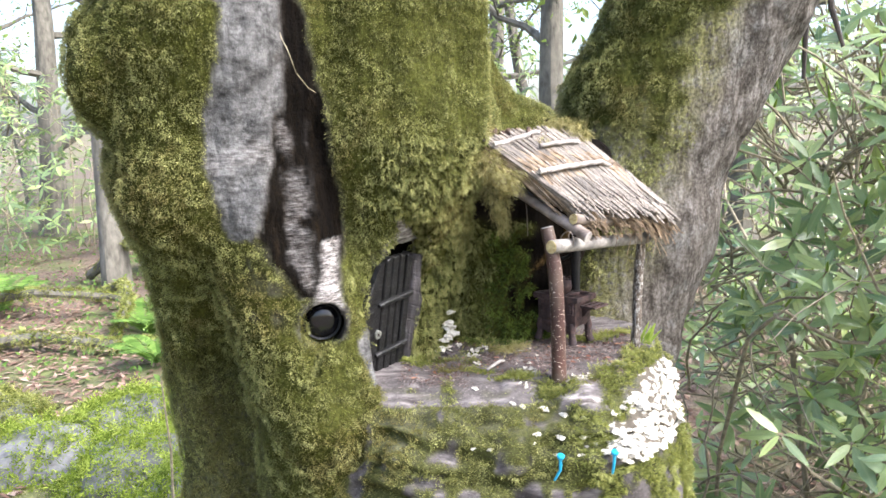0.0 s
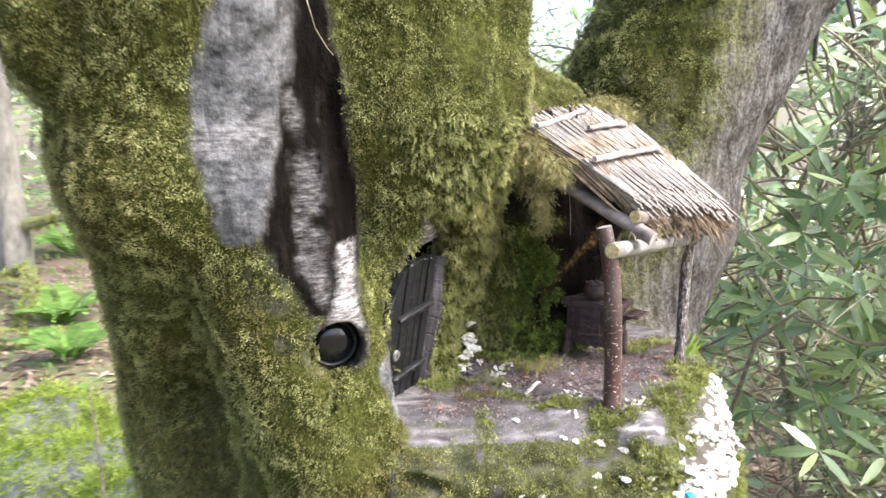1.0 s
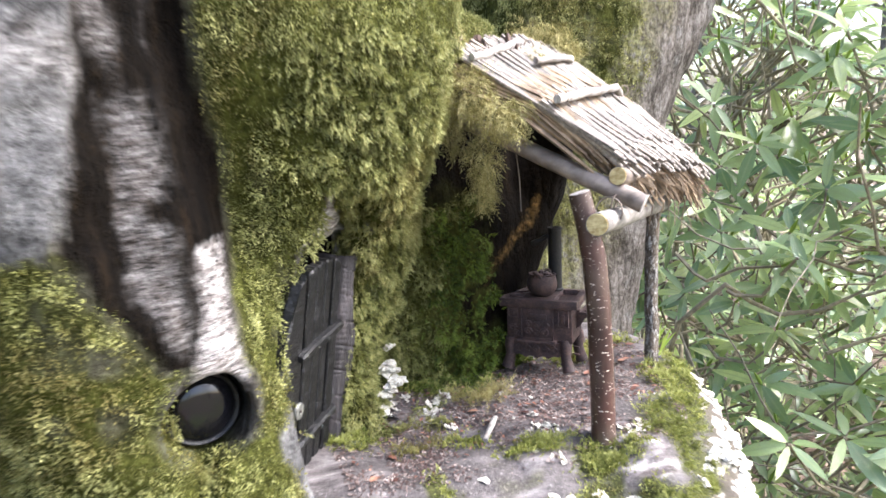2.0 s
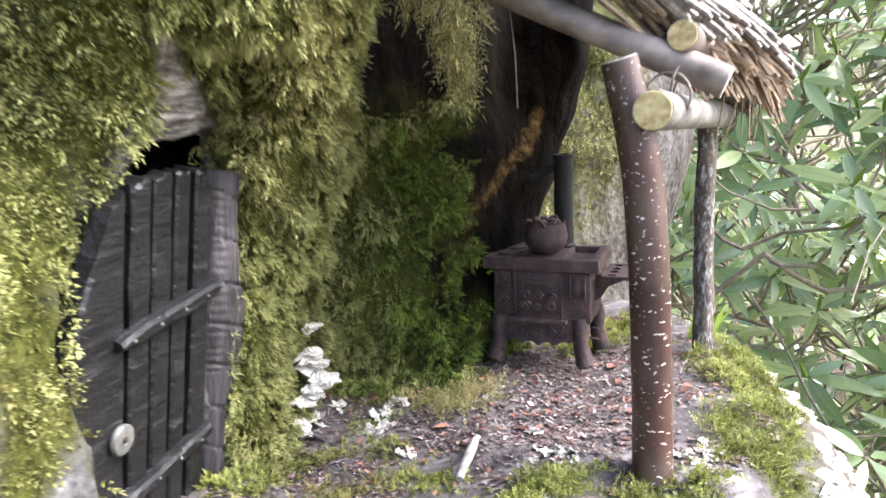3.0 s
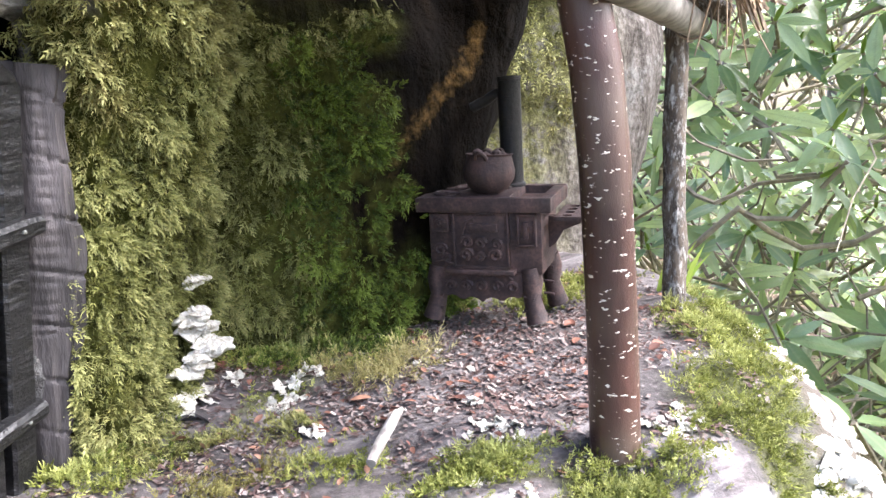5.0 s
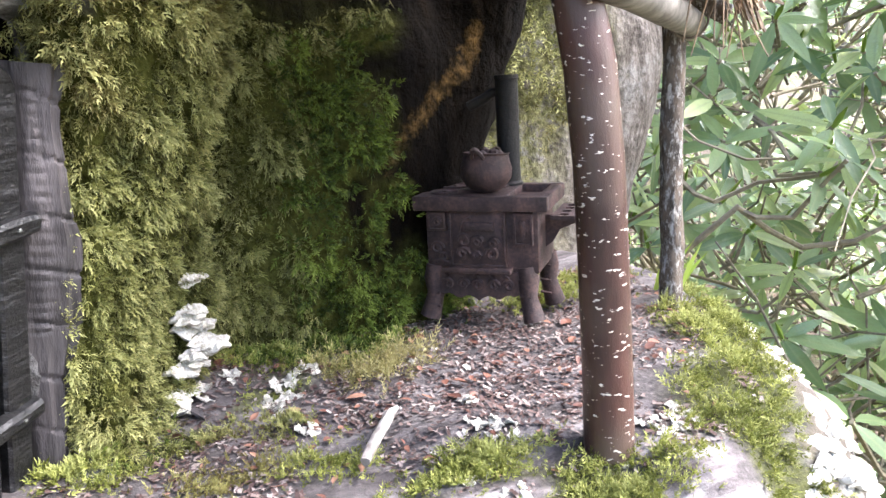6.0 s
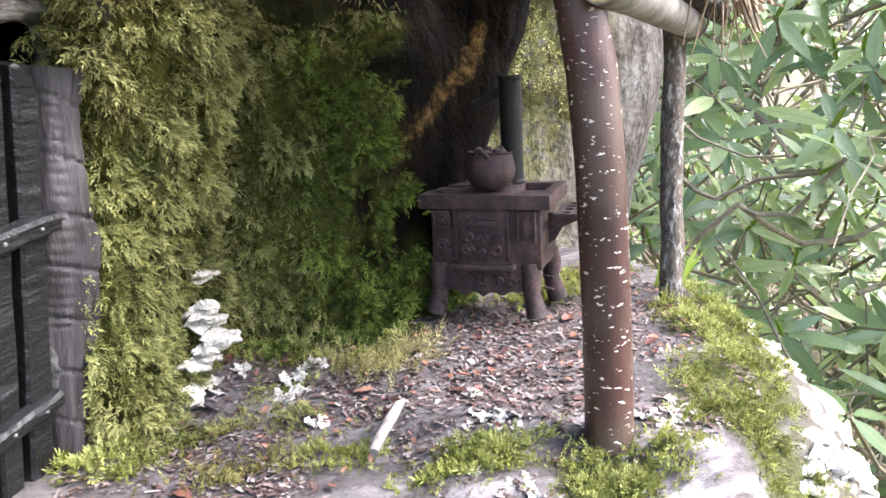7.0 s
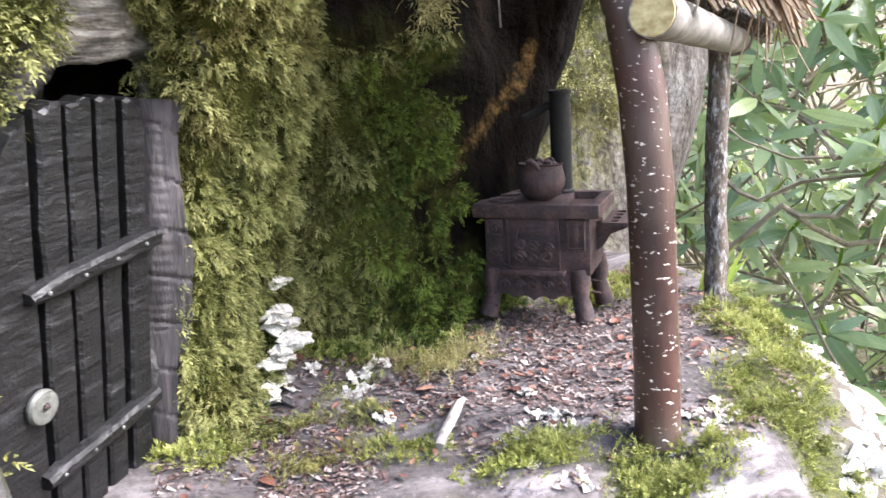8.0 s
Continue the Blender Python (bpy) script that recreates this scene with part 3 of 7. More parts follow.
def tree_masks(p, n):
    x, y, z = p.T
    jit = 0.014 * grain(x, y, z, 0.03)
    front = y < 1.22
    strip = line_band(x + jit, z, ((1.365, -0.305, -0.262), (1.45, -0.328, -0.246), (1.54, -0.326, -0.232), (1.60, -0.310, -0.226), (1.70, -0.305, -0.222), (2.9, -0.29, -0.22))) * front
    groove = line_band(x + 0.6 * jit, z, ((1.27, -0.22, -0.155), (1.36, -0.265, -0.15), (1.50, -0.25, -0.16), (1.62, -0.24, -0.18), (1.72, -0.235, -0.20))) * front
    streak = line_band(x + 1.8 * jit + 0.006 * grain(x, y, z, 0.009), z, ((1.24, -0.202, -0.172), (1.36, -0.228, -0.192), (1.52, -0.223, -0.204))) * front * smooth(grain(x, y, z, 0.03), -0.5, 0.2)
    carved = line_band(x, z, ((1.245, -0.19, -0.15), (1.29, -0.178, -0.158), (1.335, -0.178, -0.16))) * front
    ring = smooth(0.039 - np.sqrt((x + 0.182) ** 2 + ((z - 1.218) * 0.9) ** 2) + 0.5 * jit, -0.004, 0.006) * (y < 1.2)
    u, d0 = door_frame(x, y)
    d = d0 - DOOR_LEAN * (z - DOOR_AT[2] - 0.08)
    du = np.maximum(np.abs(u - DOOR_W / 2) - DOOR_W / 2, z - DOOR_AT[2] - door_arch(u))
    rim = (1 - smooth(du + 0.6 * jit, 0.004, 0.012)) * (np.abs(d) < 0.07) * (1 - (u > 0.138) * (d > 0.016))
    rim = rim * np.where(u < 0.045, smooth(grain(x, y + 3, z, 0.02) + 0.25 + 1.2 * smooth(1.20 - z, 0, 0.06), -0.1, 0.2), 1)
    rim = np.maximum(rim, smooth(u + 1.5 * jit, -0.026, -0.016) * (u < 0.02) * (d > -0.09) * (d < 0.06) * smooth(1.235 - z + 2 * jit, -0.01, 0.02) * smooth(grain(x, y, z, 0.03), -0.2, 0.1))
    over = z - DOOR_AT[2]
    slant = u + 1.4 * (d0 - 0.03) + 0.4 * jit
    left = np.interp(over, [0.10, 0.20, 0.228, 0.242, 0.272, 0.285], [-0.01, 0.018, 0.034, 0.056, 0.070, 0.080])
    right = np.interp(over, [0.10, 0.215, 0.245, 0.262, 0.285], [0.112, 0.112, 0.114, 0.098, 0.080])
    tongue = smooth(slant - left, -0.004, 0.004) * smooth(right - slant, -0.004, 0.004) * (over > 0.195) * (over < 0.285) * (np.abs(d0) < 0.10)
    # inside of the gap over the door: its shade painted as dark colour
    cavity_shade = smooth(0.012 - d0, 0, 0.006) * (over > 0.19) * (over < 0.27) * (u > 0.02) * (u < 0.15)
    rim = np.maximum(rim, tongue)
    brow = (u > 0.095) * (u + jit < 0.119) * smooth(over + jit, 0.19, 0.205) * (over < 0.25) * (d > -0.03) * (d < 0.08)
    rim = np.maximum(rim, brow)
    rim = np.maximum(rim, (u > 0.10) * (u < 0.132) * (over > 0) * (over < 0.235) * (d > -0.03) * (d < 0.08))
    # dark wood over the stove; the hollow's shade is painted in with it
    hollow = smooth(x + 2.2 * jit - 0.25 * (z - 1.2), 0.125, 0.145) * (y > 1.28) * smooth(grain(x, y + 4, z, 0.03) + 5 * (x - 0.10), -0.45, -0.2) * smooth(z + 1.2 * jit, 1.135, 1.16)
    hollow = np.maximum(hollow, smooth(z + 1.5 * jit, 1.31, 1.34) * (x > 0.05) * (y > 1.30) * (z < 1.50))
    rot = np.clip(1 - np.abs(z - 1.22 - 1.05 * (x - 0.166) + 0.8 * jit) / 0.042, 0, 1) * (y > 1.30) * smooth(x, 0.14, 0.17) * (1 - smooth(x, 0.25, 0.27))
    scab = smooth(0.05 - np.sqrt((x + 0.255) ** 2 + ((z - 1.285) * 0.7) ** 2) + 2.2 * jit, -0.01, 0.02) * (y < 1.1) * smooth(grain(x, y + 2, z, 0.022), -0.3, 0.3)
    bare = np.clip(np.maximum.reduce([strip, groove, streak, carved, ring, rim, hollow, 0.6 * scab, cavity_shade]), 0, 1)
    thin = smooth(grain(x, y, z, 0.06) + 0.5 * grain(x, y, z, 0.02), 0.55, 0.9)
    limb_low = smooth(1.16 - z, 0, 0.15) * smooth(-0.28 - x, 0, 0.04) * 0.40
    moss = (1 - bare) * (1 - 0.2 * thin) * (1 - limb_low)
    wood = np.clip(strip + 0.15 * ring + rim + carved, 0, 1)
    # besides dark wood, shade is painted on the hollow's back and over the door
    dark = np.clip(groove * (1 - strip) + 0.6 * ring + hollow + 0.5 * scab + cavity_shade + (x > 0.06) * (y > 1.29) * (z < 1.55), 0, 1)
    pale = np.clip(np.maximum(0.27 * streak, 0.8 * carved) + 0.3 * strip * smooth(0.022 - np.abs(z - 1.475 + 1.5 * jit), -0.004, 0.012) + np.maximum(tongue, 0.7 * brow), 0, 1) * (1 - cavity_shade)
    film = np.clip(2.0 * limb_low, 0, 1)
    return moss, wood, dark, pale, rot, film


def field_mesh(name, fn, lo, hi, h, mat):
    _, (x, y, z) = grid_of(lo, hi, h)
    v, q = skin(fn(x, y, z), lo, h)
    return mesh_of(name, v, q, mat)


tree = thing("mossy_tree", pose(0, 0, 0), "old beech tree with a broad trunk thickly covered in olive moss", "tree")
trunk_me = field_mesh("trunk", tree_field, (-0.66, 0.86, -0.06), (0.39, 1.74, 2.86), 0.0078, BARK)
tp, tn = coords_of(trunk_me), normals_of(trunk_me)
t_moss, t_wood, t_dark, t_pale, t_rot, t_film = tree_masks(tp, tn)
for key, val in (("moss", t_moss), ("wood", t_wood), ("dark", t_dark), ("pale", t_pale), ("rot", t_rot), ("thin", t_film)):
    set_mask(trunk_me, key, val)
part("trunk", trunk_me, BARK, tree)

leaning = thing("leaning_tree", pose(0, 0, 0), "leaning beech tree with rough grey bark and patches of moss", "tree")
lean_me = field_mesh("trunk", leaning_field, (-0.12, 1.40, -0.06), (1.25, 2.12, 2.86), 0.012, BARK)
lp, ln = coords_of(lean_me), normals_of(lean_me)
lx, ly, lz = lp.T
axis_x = np.interp(lz, [0, 0.98, 1.29, 1.53, 1.86, 2.9], [0.2, 0.34, 0.445, 0.51, 0.67, 1.02])
cover = smooth(-(lx - axis_x) + 0.02 + 0.11 * grain(lx, ly, lz, 0.12) + 0.09 * grain(lx, ly, lz, 0.04), -0.02, 0.10)
l_moss = cover * smooth(lz + 0.25 * grain(lx, ly, lz, 0.1), 1.20, 1.42) 
l_moss = np.clip(l_moss, 0, 1)
l_thin = 0.85 * smooth(-(lx - axis_x) + 0.05 + 0.05 * grain(lx, ly, lz, 0.06), -0.03, 0.08)
l_moss = l_moss * smooth(grain(lx, ly, lz, 0.045) + 0.5 * grain(lx, ly, lz, 0.02) + 1.2 * smooth(lz, 1.35, 1.7), -0.1, 0.35)
set_mask(lean_me, "thin", l_thin)
for key, val in (("moss", l_moss), ("wood", l_moss * 0), ("dark", l_moss * 0), ("pale", l_moss * 0)):
    set_mask(lean_me, key, val)
part("trunk", lean_me, BARK, leaning)

def upper_stem(pts, r0, r1, parent):
    """The stem above the broad trunk, with a few bare limbs."""
    q = [Vector(p) for p in pts]
    n = len(q) - 1
    part("stem", Shape().tube(q, [r0 + (r1 - r0) * k / n for k in range(n + 1)], 18, True, 0.06), BARK, parent)
    for k in range(1, n + 1):
        a = 2.1 * k + r0 * 30
        d = Vector((math.cos(a), math.sin(a), 0.7))
        part("limb", Shape().tube([q[k], q[k] + d * 0.7 + Vector((0, 0, 0.1)), q[k] + d * 1.5 + Vector((0.2, -0.1, 0.5))], [r1 * 0.8, r1 * 0.5, r1 * 0.2], 8, True, 0.1), BARK, parent)


upper_stem([(-0.37, 1.24, 2.70), (-0.40, 1.27, 3.6), (-0.52, 1.30, 4.6), (-0.55, 1.4, 5.8), (-0.7, 1.45, 7.2)], 0.172, 0.06, tree)
upper_stem([(-0.115, 1.31, 2.70), (-0.08, 1.33, 3.6), (0.05, 1.30, 4.8), (0.08, 1.4, 6.2), (0.2, 1.4, 7.8)], 0.19, 0.06, tree)
upper_stem([(0.95, 1.87, 2.70), (1.26, 1.93, 3.6), (1.55, 2.0, 4.8), (1.7, 2.1, 6.2), (1.9, 2.1, 7.4)], 0.178, 0.06, leaning)

# ---- the stump that serves as the little house's terrace ----
stump = thing("stump_ledge", pose(0, 0, 0), "flat-topped weathered stump with moss and white crust along its edge", "tree stump")
stump_me = field_mesh("stump", stump_field, (-0.34, 0.96, 0.74), (0.55, 1.74, 1.13), 0.005, DECK)
base_me = field_mesh("stump_base", stump_field, (-0.40, 0.90, -0.08), (0.60, 1.80, 0.79), 0.02, DECK)
sp, sn = coords_of(stump_me), normals_of(stump_me)
sx, sy, sz = sp.T
on_top = smooth(sn[:, 2], 0.6, 0.85) * (sz > 1.07)
rightside = smooth((sx - 0.352) * 0.86 - (sy - 1.20) * 0.51 + 0.025 * grain(sx, sy, sz, 0.05), -0.056, -0.034) * (sy < 1.30)
patchy = grain(sx, sy, sz, 0.045) + 0.6 * grain(sx, sy, sz, 0.018)
lipdist = sy - (1.125 + 0.25 * np.clip(sx - 0.24, 0, 1))
s_moss = (1 - on_top) * smooth(patchy, -0.55, -0.15)
s_moss = np.maximum(s_moss, on_top * rightside * smooth(patchy, -0.6, 0.0))
s_moss = np.maximum(s_moss, on_top * smooth(0.035 - lipdist, 0, 0.02) * smooth(patchy, 0.0, 0.3) * (sx > 0.0))
s_moss = np.maximum(s_moss, on_top * smooth(0.10 - np.sqrt((sx - 0.09) ** 2 + (sy - 1.38) ** 2), 0, 0.04) * smooth(patchy, -0.4, 0.1))
s_pale = on_top * 0.9 * smooth(0.034 - np.hypot(sx - 0.224, (sy - 1.112) * 1.3) + 0.012 * grain(sx, sy, sz, 0.012), 0, 0.01)
s_pale = np.maximum(s_pale, (sz < 1.085) * (sz > 1.0) * (sn[:, 2] > 0.45) * 0.12 * smooth(patchy, -0.1, 0.4))
crust = smooth((sx - 0.352) * 0.86 - (sy - 1.20) * 0.51 + 0.012 * grain(sx, sy, sz, 0.03), -0.006, 0.006) * smooth(sz + 0.02 * grain(sx, sy, sz, 0.03), 0.985, 1.005) * (sy < 1.33)
shoulder = smooth((sx - 0.352) * 0.86 - (sy - 1.20) * 0.51 + 0.02 * grain(sx, sy, sz, 0.04), -0.062, -0.040) * (sz > 1.03) * (sy < 1.31)
s_moss = np.maximum(s_moss, shoulder * smooth(patchy, -0.8, -0.3) * (1 - crust)) * (1 - 1.6 * np.clip(s_pale, 0, 0.6))
s_moss = s_moss * (1 - 0.9 * crust)
rightside = np.maximum(rightside, shoulder)
set_mask(stump_me, "moss", s_moss)
set_mask(stump_me, "crust", crust)
set_mask(stump_me, "pale", s_pale)
part("stump_top", stump_me, DECK, stump)
set_mask(base_me, "moss", np.ones(len(base_me.vertices)))
part("stump_base", base_me, DECK, stump)

# moss on the trunks and the stump
near = smooth(tp[:, 0], -0.12, -0.05) * (tp[:, 2] < 1.5) * (tp[:, 2] > 1.0) * (tp[:, 1] < 1.45)
seen = (tp[:, 2] > 0.8) * (tp[:, 2] < 2.0) * ((tn[:, 1] < 0.45) | (tp[:, 0] > 0.1))
damp = smooth(tp[:, 0] + 0.03 * grain(*tp.T, 0.05), 0.062, 0.095) * (tp[:, 1] > 1.28) * (tp[:, 2] + 0.02 * grain(*tp.T, 0.04) < 1.315)
m2 = smooth(t_moss, 0.35, 0.8)
FAINT = 1e-9


def moss_on(me, weight, per_m2, lo, hi, mat, parent, label, **how):
    p, n = spread(me, weight + FAINT, per_m2, rng)
    ob = part("moss", tufts("moss", p, n, lo + (hi - lo) * rng.rand(len(p)), mat, rng, **how), mat, parent, label)
    ob["kind"] = "stuff"
    return ob


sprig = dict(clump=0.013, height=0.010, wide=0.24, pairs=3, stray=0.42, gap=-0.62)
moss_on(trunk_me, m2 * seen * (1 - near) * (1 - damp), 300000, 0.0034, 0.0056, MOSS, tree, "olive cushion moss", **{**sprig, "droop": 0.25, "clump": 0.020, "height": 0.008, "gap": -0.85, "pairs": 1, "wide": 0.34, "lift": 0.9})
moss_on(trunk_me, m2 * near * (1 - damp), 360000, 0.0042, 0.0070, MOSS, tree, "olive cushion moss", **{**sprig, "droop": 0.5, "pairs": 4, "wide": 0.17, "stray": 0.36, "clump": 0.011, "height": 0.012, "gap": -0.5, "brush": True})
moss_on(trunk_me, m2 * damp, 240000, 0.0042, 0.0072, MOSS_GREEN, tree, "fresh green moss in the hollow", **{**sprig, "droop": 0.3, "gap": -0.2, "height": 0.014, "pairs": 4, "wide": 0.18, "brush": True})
facing = (ln[:, 1] < 0.4) * (lp[:, 2] > 0.9) * (lp[:, 2] < 2.1)
moss_on(lean_me, smooth(l_moss, 0.3, 0.7) * facing, 170000, 0.0045, 0.0075, MOSS, leaning, "olive moss", droop=0.2, clump=0.034, height=0.016, wide=0.34, pairs=1, stray=0.45, lift=0.9)
show = (sn[:, 1] < 0.5) * (sz > 0.84) * (sy < 1.4)
flat = smooth(sz, 1.06, 1.08)
s2 = smooth(s_moss, 0.3, 0.7)
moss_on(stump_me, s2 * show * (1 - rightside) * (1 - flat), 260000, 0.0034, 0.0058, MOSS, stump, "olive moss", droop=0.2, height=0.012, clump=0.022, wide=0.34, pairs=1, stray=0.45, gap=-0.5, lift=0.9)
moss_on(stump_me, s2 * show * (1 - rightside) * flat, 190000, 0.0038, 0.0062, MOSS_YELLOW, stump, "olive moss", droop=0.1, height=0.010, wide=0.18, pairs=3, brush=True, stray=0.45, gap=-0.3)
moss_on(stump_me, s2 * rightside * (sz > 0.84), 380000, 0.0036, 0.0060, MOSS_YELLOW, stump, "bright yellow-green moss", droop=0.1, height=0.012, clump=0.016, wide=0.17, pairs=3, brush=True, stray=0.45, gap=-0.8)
low_cover = smooth(l_thin, 0.3, 0.6) * facing * (lp[:, 2] < 1.5) * (lp[:, 2] > 1.0) * (lp[:, 0] < 0.55) * smooth(grain(lx, ly, lz, 0.035) + 0.5 * grain(lx, ly, lz, 0.012), -0.25, 0.15)
moss_on(lean_me, low_cover, 60000, 0.006, 0.011, MOSS, leaning, "thin yellow-green moss", droop=0.3, clump=0.025, height=0.012, wide=0.25, pairs=2, stray=0.75, gap=-0.2)

# ---- materials of the little house ----
def post_material():
    """Red-brown cherry bark with pale cross marks."""
    m, n, l, p = material("cherry_bark")
    base = ramp(n, l, tex(n, l, 45, 5, 0.6, (1, 1, 0.25)), ((0.3, (0.022, 0.0085, 0.007)), (0.7, (0.068, 0.029, 0.023))))
    base = mix(n, l, ramp(n, l, tex(n, l, 14, 3), ((0.45, (0, 0, 0)), (0.65, (0.8, 0.8, 0.8)))), base, (0.09, 0.066, 0.05))
    marks = ramp(n, l, tex(n, l, 380, 2, 0.5, (0.55, 0.55, 1.3)), ((0.655, (0, 0, 0)), (0.69, (0.95, 0.95, 0.95))))
    c = mix(n, l, marks, base, (0.62, 0.56, 0.48))
    l.new(c, p.inputs["Base Color"])
    p.inputs["Roughness"].default_value = 0.42
    bump(n, l, p, mix(n, l, 0.55, marks, tex(n, l, 170, 6, 0.7, (1, 1, 0.35))), 0.6, 0.0014)
    return m


def door_material():
    """Black-stained oak with saw marks."""
    m, n, l, p = material("black_stained_wood")
    saw = tex(n, l, 110, 4, 0.6, (0.35, 1, 1.8))
    fine = tex(n, l, 320, 4, 0.6)
    c = ramp(n, l, saw, ((0.3, (0.003, 0.003, 0.0031)), (0.6, (0.009, 0.0088, 0.009)), (0.78, (0.045, 0.0445, 0.047))))
    l.new(c, p.inputs["Base Color"])
    p.inputs["Roughness"].default_value = 0.42
    p.inputs["Specular IOR Level"].default_value = 0.4
    bump(n, l, p, mix(n, l, 0.35, saw, fine), 1.0, 0.0025)
    return m


def rust_material():
    m, n, l, p = material("rusty_cast_iron")
    a, b = tex(n, l, 70, 5, 0.6), tex(n, l, 400, 4, 0.7)
    c = ramp(n, l, mix(n, l, 0.4, a, b), ((0.36, (0.016, 0.010, 0.0095)), (0.5, (0.044, 0.026, 0.0235)), (0.66, (0.105, 0.058, 0.049))))
    l.new(c, p.inputs["Base Color"])
    p.inputs["Roughness"].default_value = 0.72
    p.inputs["Metallic"].default_value = 0.15
    bump(n, l, p, mix(n, l, 0.6, a, b), 0.7, 0.0012)
    return m


def end_grain():
    m, n, l, p = material("sawn_end")
    c = ramp(n, l, tex(n, l, 220, 4, 0.6, (1, 0.3, 1)), ((0.3, (0.26, 0.18, 0.06)), (0.7, (0.60, 0.50, 0.25))))
    l.new(c, p.inputs["Base Color"])
    p.inputs["Roughness"].default_value = 0.7
    return m


IRON = plain("sooty_iron", (0.0035, 0.003, 0.0028), (0.013, 0.0105, 0.0092), 300, 0.7, relief=0.6, depth=0.0012, metal=0.1)
CHERRY, BLACKWOOD, RUST, SAWN = post_material(), door_material(), rust_material(), end_grain()


def lichened_bark():
    m, n, l, p = material("grey_lichen_bark")
    base = ramp(n, l, tex(n, l, 120, 6, 0.65, (1, 1, 0.3)), ((0.35, (0.022, 0.016, 0.011)), (0.65, (0.16, 0.125, 0.092))))
    spots = ramp(n, l, tex(n, l, 260, 7, 0.75, (1, 1, 0.35)), ((0.50, (0, 0, 0)), (0.59, (0.85, 0.85, 0.85))))
    c = mix(n, l, spots, base, ramp(n, l, tex(n, l, 300, 4, 0.6), ((0.3, (0.24, 0.23, 0.21)), (0.7, (0.60, 0.58, 0.54)))))
    l.new(c, p.inputs["Base Color"])
    p.inputs["Roughness"].default_value = 0.85
    bump(n, l, p, spots, 0.8, 0.002)
    return m


GREYBARK = lichened_bark()
BIRCH = plain("birch_bark", (0.065, 0.056, 0.048), (0.36, 0.335, 0.30), 70, 0.65, (1, 1, 1), 0.6, 0.0015, big=22)
ROUND = plain("round_wood", (0.08, 0.06, 0.047), (0.30, 0.245, 0.205), 60, 0.6, (0.3, 1, 1), 0.4, 0.001)
STRAW = plain("thatch_reed", (0.075, 0.060, 0.048), (0.33, 0.285, 0.235), 60, 0.6, (1, 1, 1), 0.3, 0.0006, vary="object")
STRAW_UNDER = plain("thatch_under", (0.10, 0.065, 0.035), (0.42, 0.31, 0.20), 60, 0.7, (1, 1, 1), 0.3, 0.0006, vary="island")
TWINE = plain("twine", (0.12, 0.09, 0.07), (0.3, 0.25, 0.2), 300, 0.8)
FUNGUS = plain("white_bracket_fungus", (0.34, 0.31, 0.235), (0.74, 0.72, 0.65), 420, 0.8, (1, 1, 1), 0.9, 0.002, big=130)
DEADLEAF = leafy("dead_beech_leaf", (0.06, 0.024, 0.017), (0.17, 0.070, 0.045), (0.36, 0.20, 0.13), 0.6, 0.1, 0.4, 40, "object")
CRUMB = leafy("litter_crumbs", (0.035, 0.022, 0.019), (0.12, 0.076, 0.066), (0.33, 0.29, 0.265), 0.8, 0.0, 0.2, 60)
PALEWOOD = plain("bleached_wood", (0.15, 0.125, 0.105), (0.56, 0.53, 0.49), 110, 0.7, (1, 1, 0.35), 0.4, 0.001)
JAMB = plain("weathered_jamb", (0.010, 0.0085, 0.0085), (0.085, 0.074, 0.075), 95, 0.75, (1, 1, 0.22), 1.0, 0.003, big=30)
BLUE = plain("blue_plastic", (0.01, 0.25, 0.42), (0.02, 0.36, 0.55), 30, 0.35, relief=0.05)
GLASS, gn, gl, gp = material("black_glass")
gp.inputs["Base Color"].default_value, gp.inputs["Roughness"].default_value = (0.006, 0.006, 0.008, 1), 0.10
# near-black for the shade in the gaps between the planks
GAP_SHADE = plain("gap_shade_black", (0.002, 0.002, 0.002), (0.006, 0.006, 0.006), 90, 0.9, relief=0.3)
METAL = plain("dull_metal_disc", (0.07, 0.071, 0.063), (0.20, 0.204, 0.18), 260, 0.5, metal=0.2, relief=0.6)


def deck_z(x, y):
    return float(deck_height(np.float32(x), np.float32(y)))


# ---- the little door ----
U, N = Vector((DOOR_DIR[0], DOOR_DIR[1], 0)), Vector((DOOR_DIR[1], -DOOR_DIR[0], 0))
DOOR_M = Matrix(((U.x, -N.x, 0, DOOR_AT[0]), (U.y, -N.y, 0, DOOR_AT[1]), (0, 0, 1, 1.088), (0, 0, 0, 1))) @ pose(0, 0, 0.08, math.degrees(math.atan(DOOR_LEAN))) @ pose(0, 0, -0.08)
door = thing("fairy_door", DOOR_M, "small arched plank door stained black, closed, set in the trunk", "door")


def door_top(u):
    """The top edge of the door: flat over the middle, falling away in a long curve towards its knob side."""
    return float(np.interp(u, [-0.004, 0.003, 0.010, 0.018, 0.028, 0.040, 0.052, 0.098, 0.106, 0.114], [0.115, 0.143, 0.165, 0.184, 0.202, 0.214, 0.2165, 0.2165, 0.212, 0.203]))


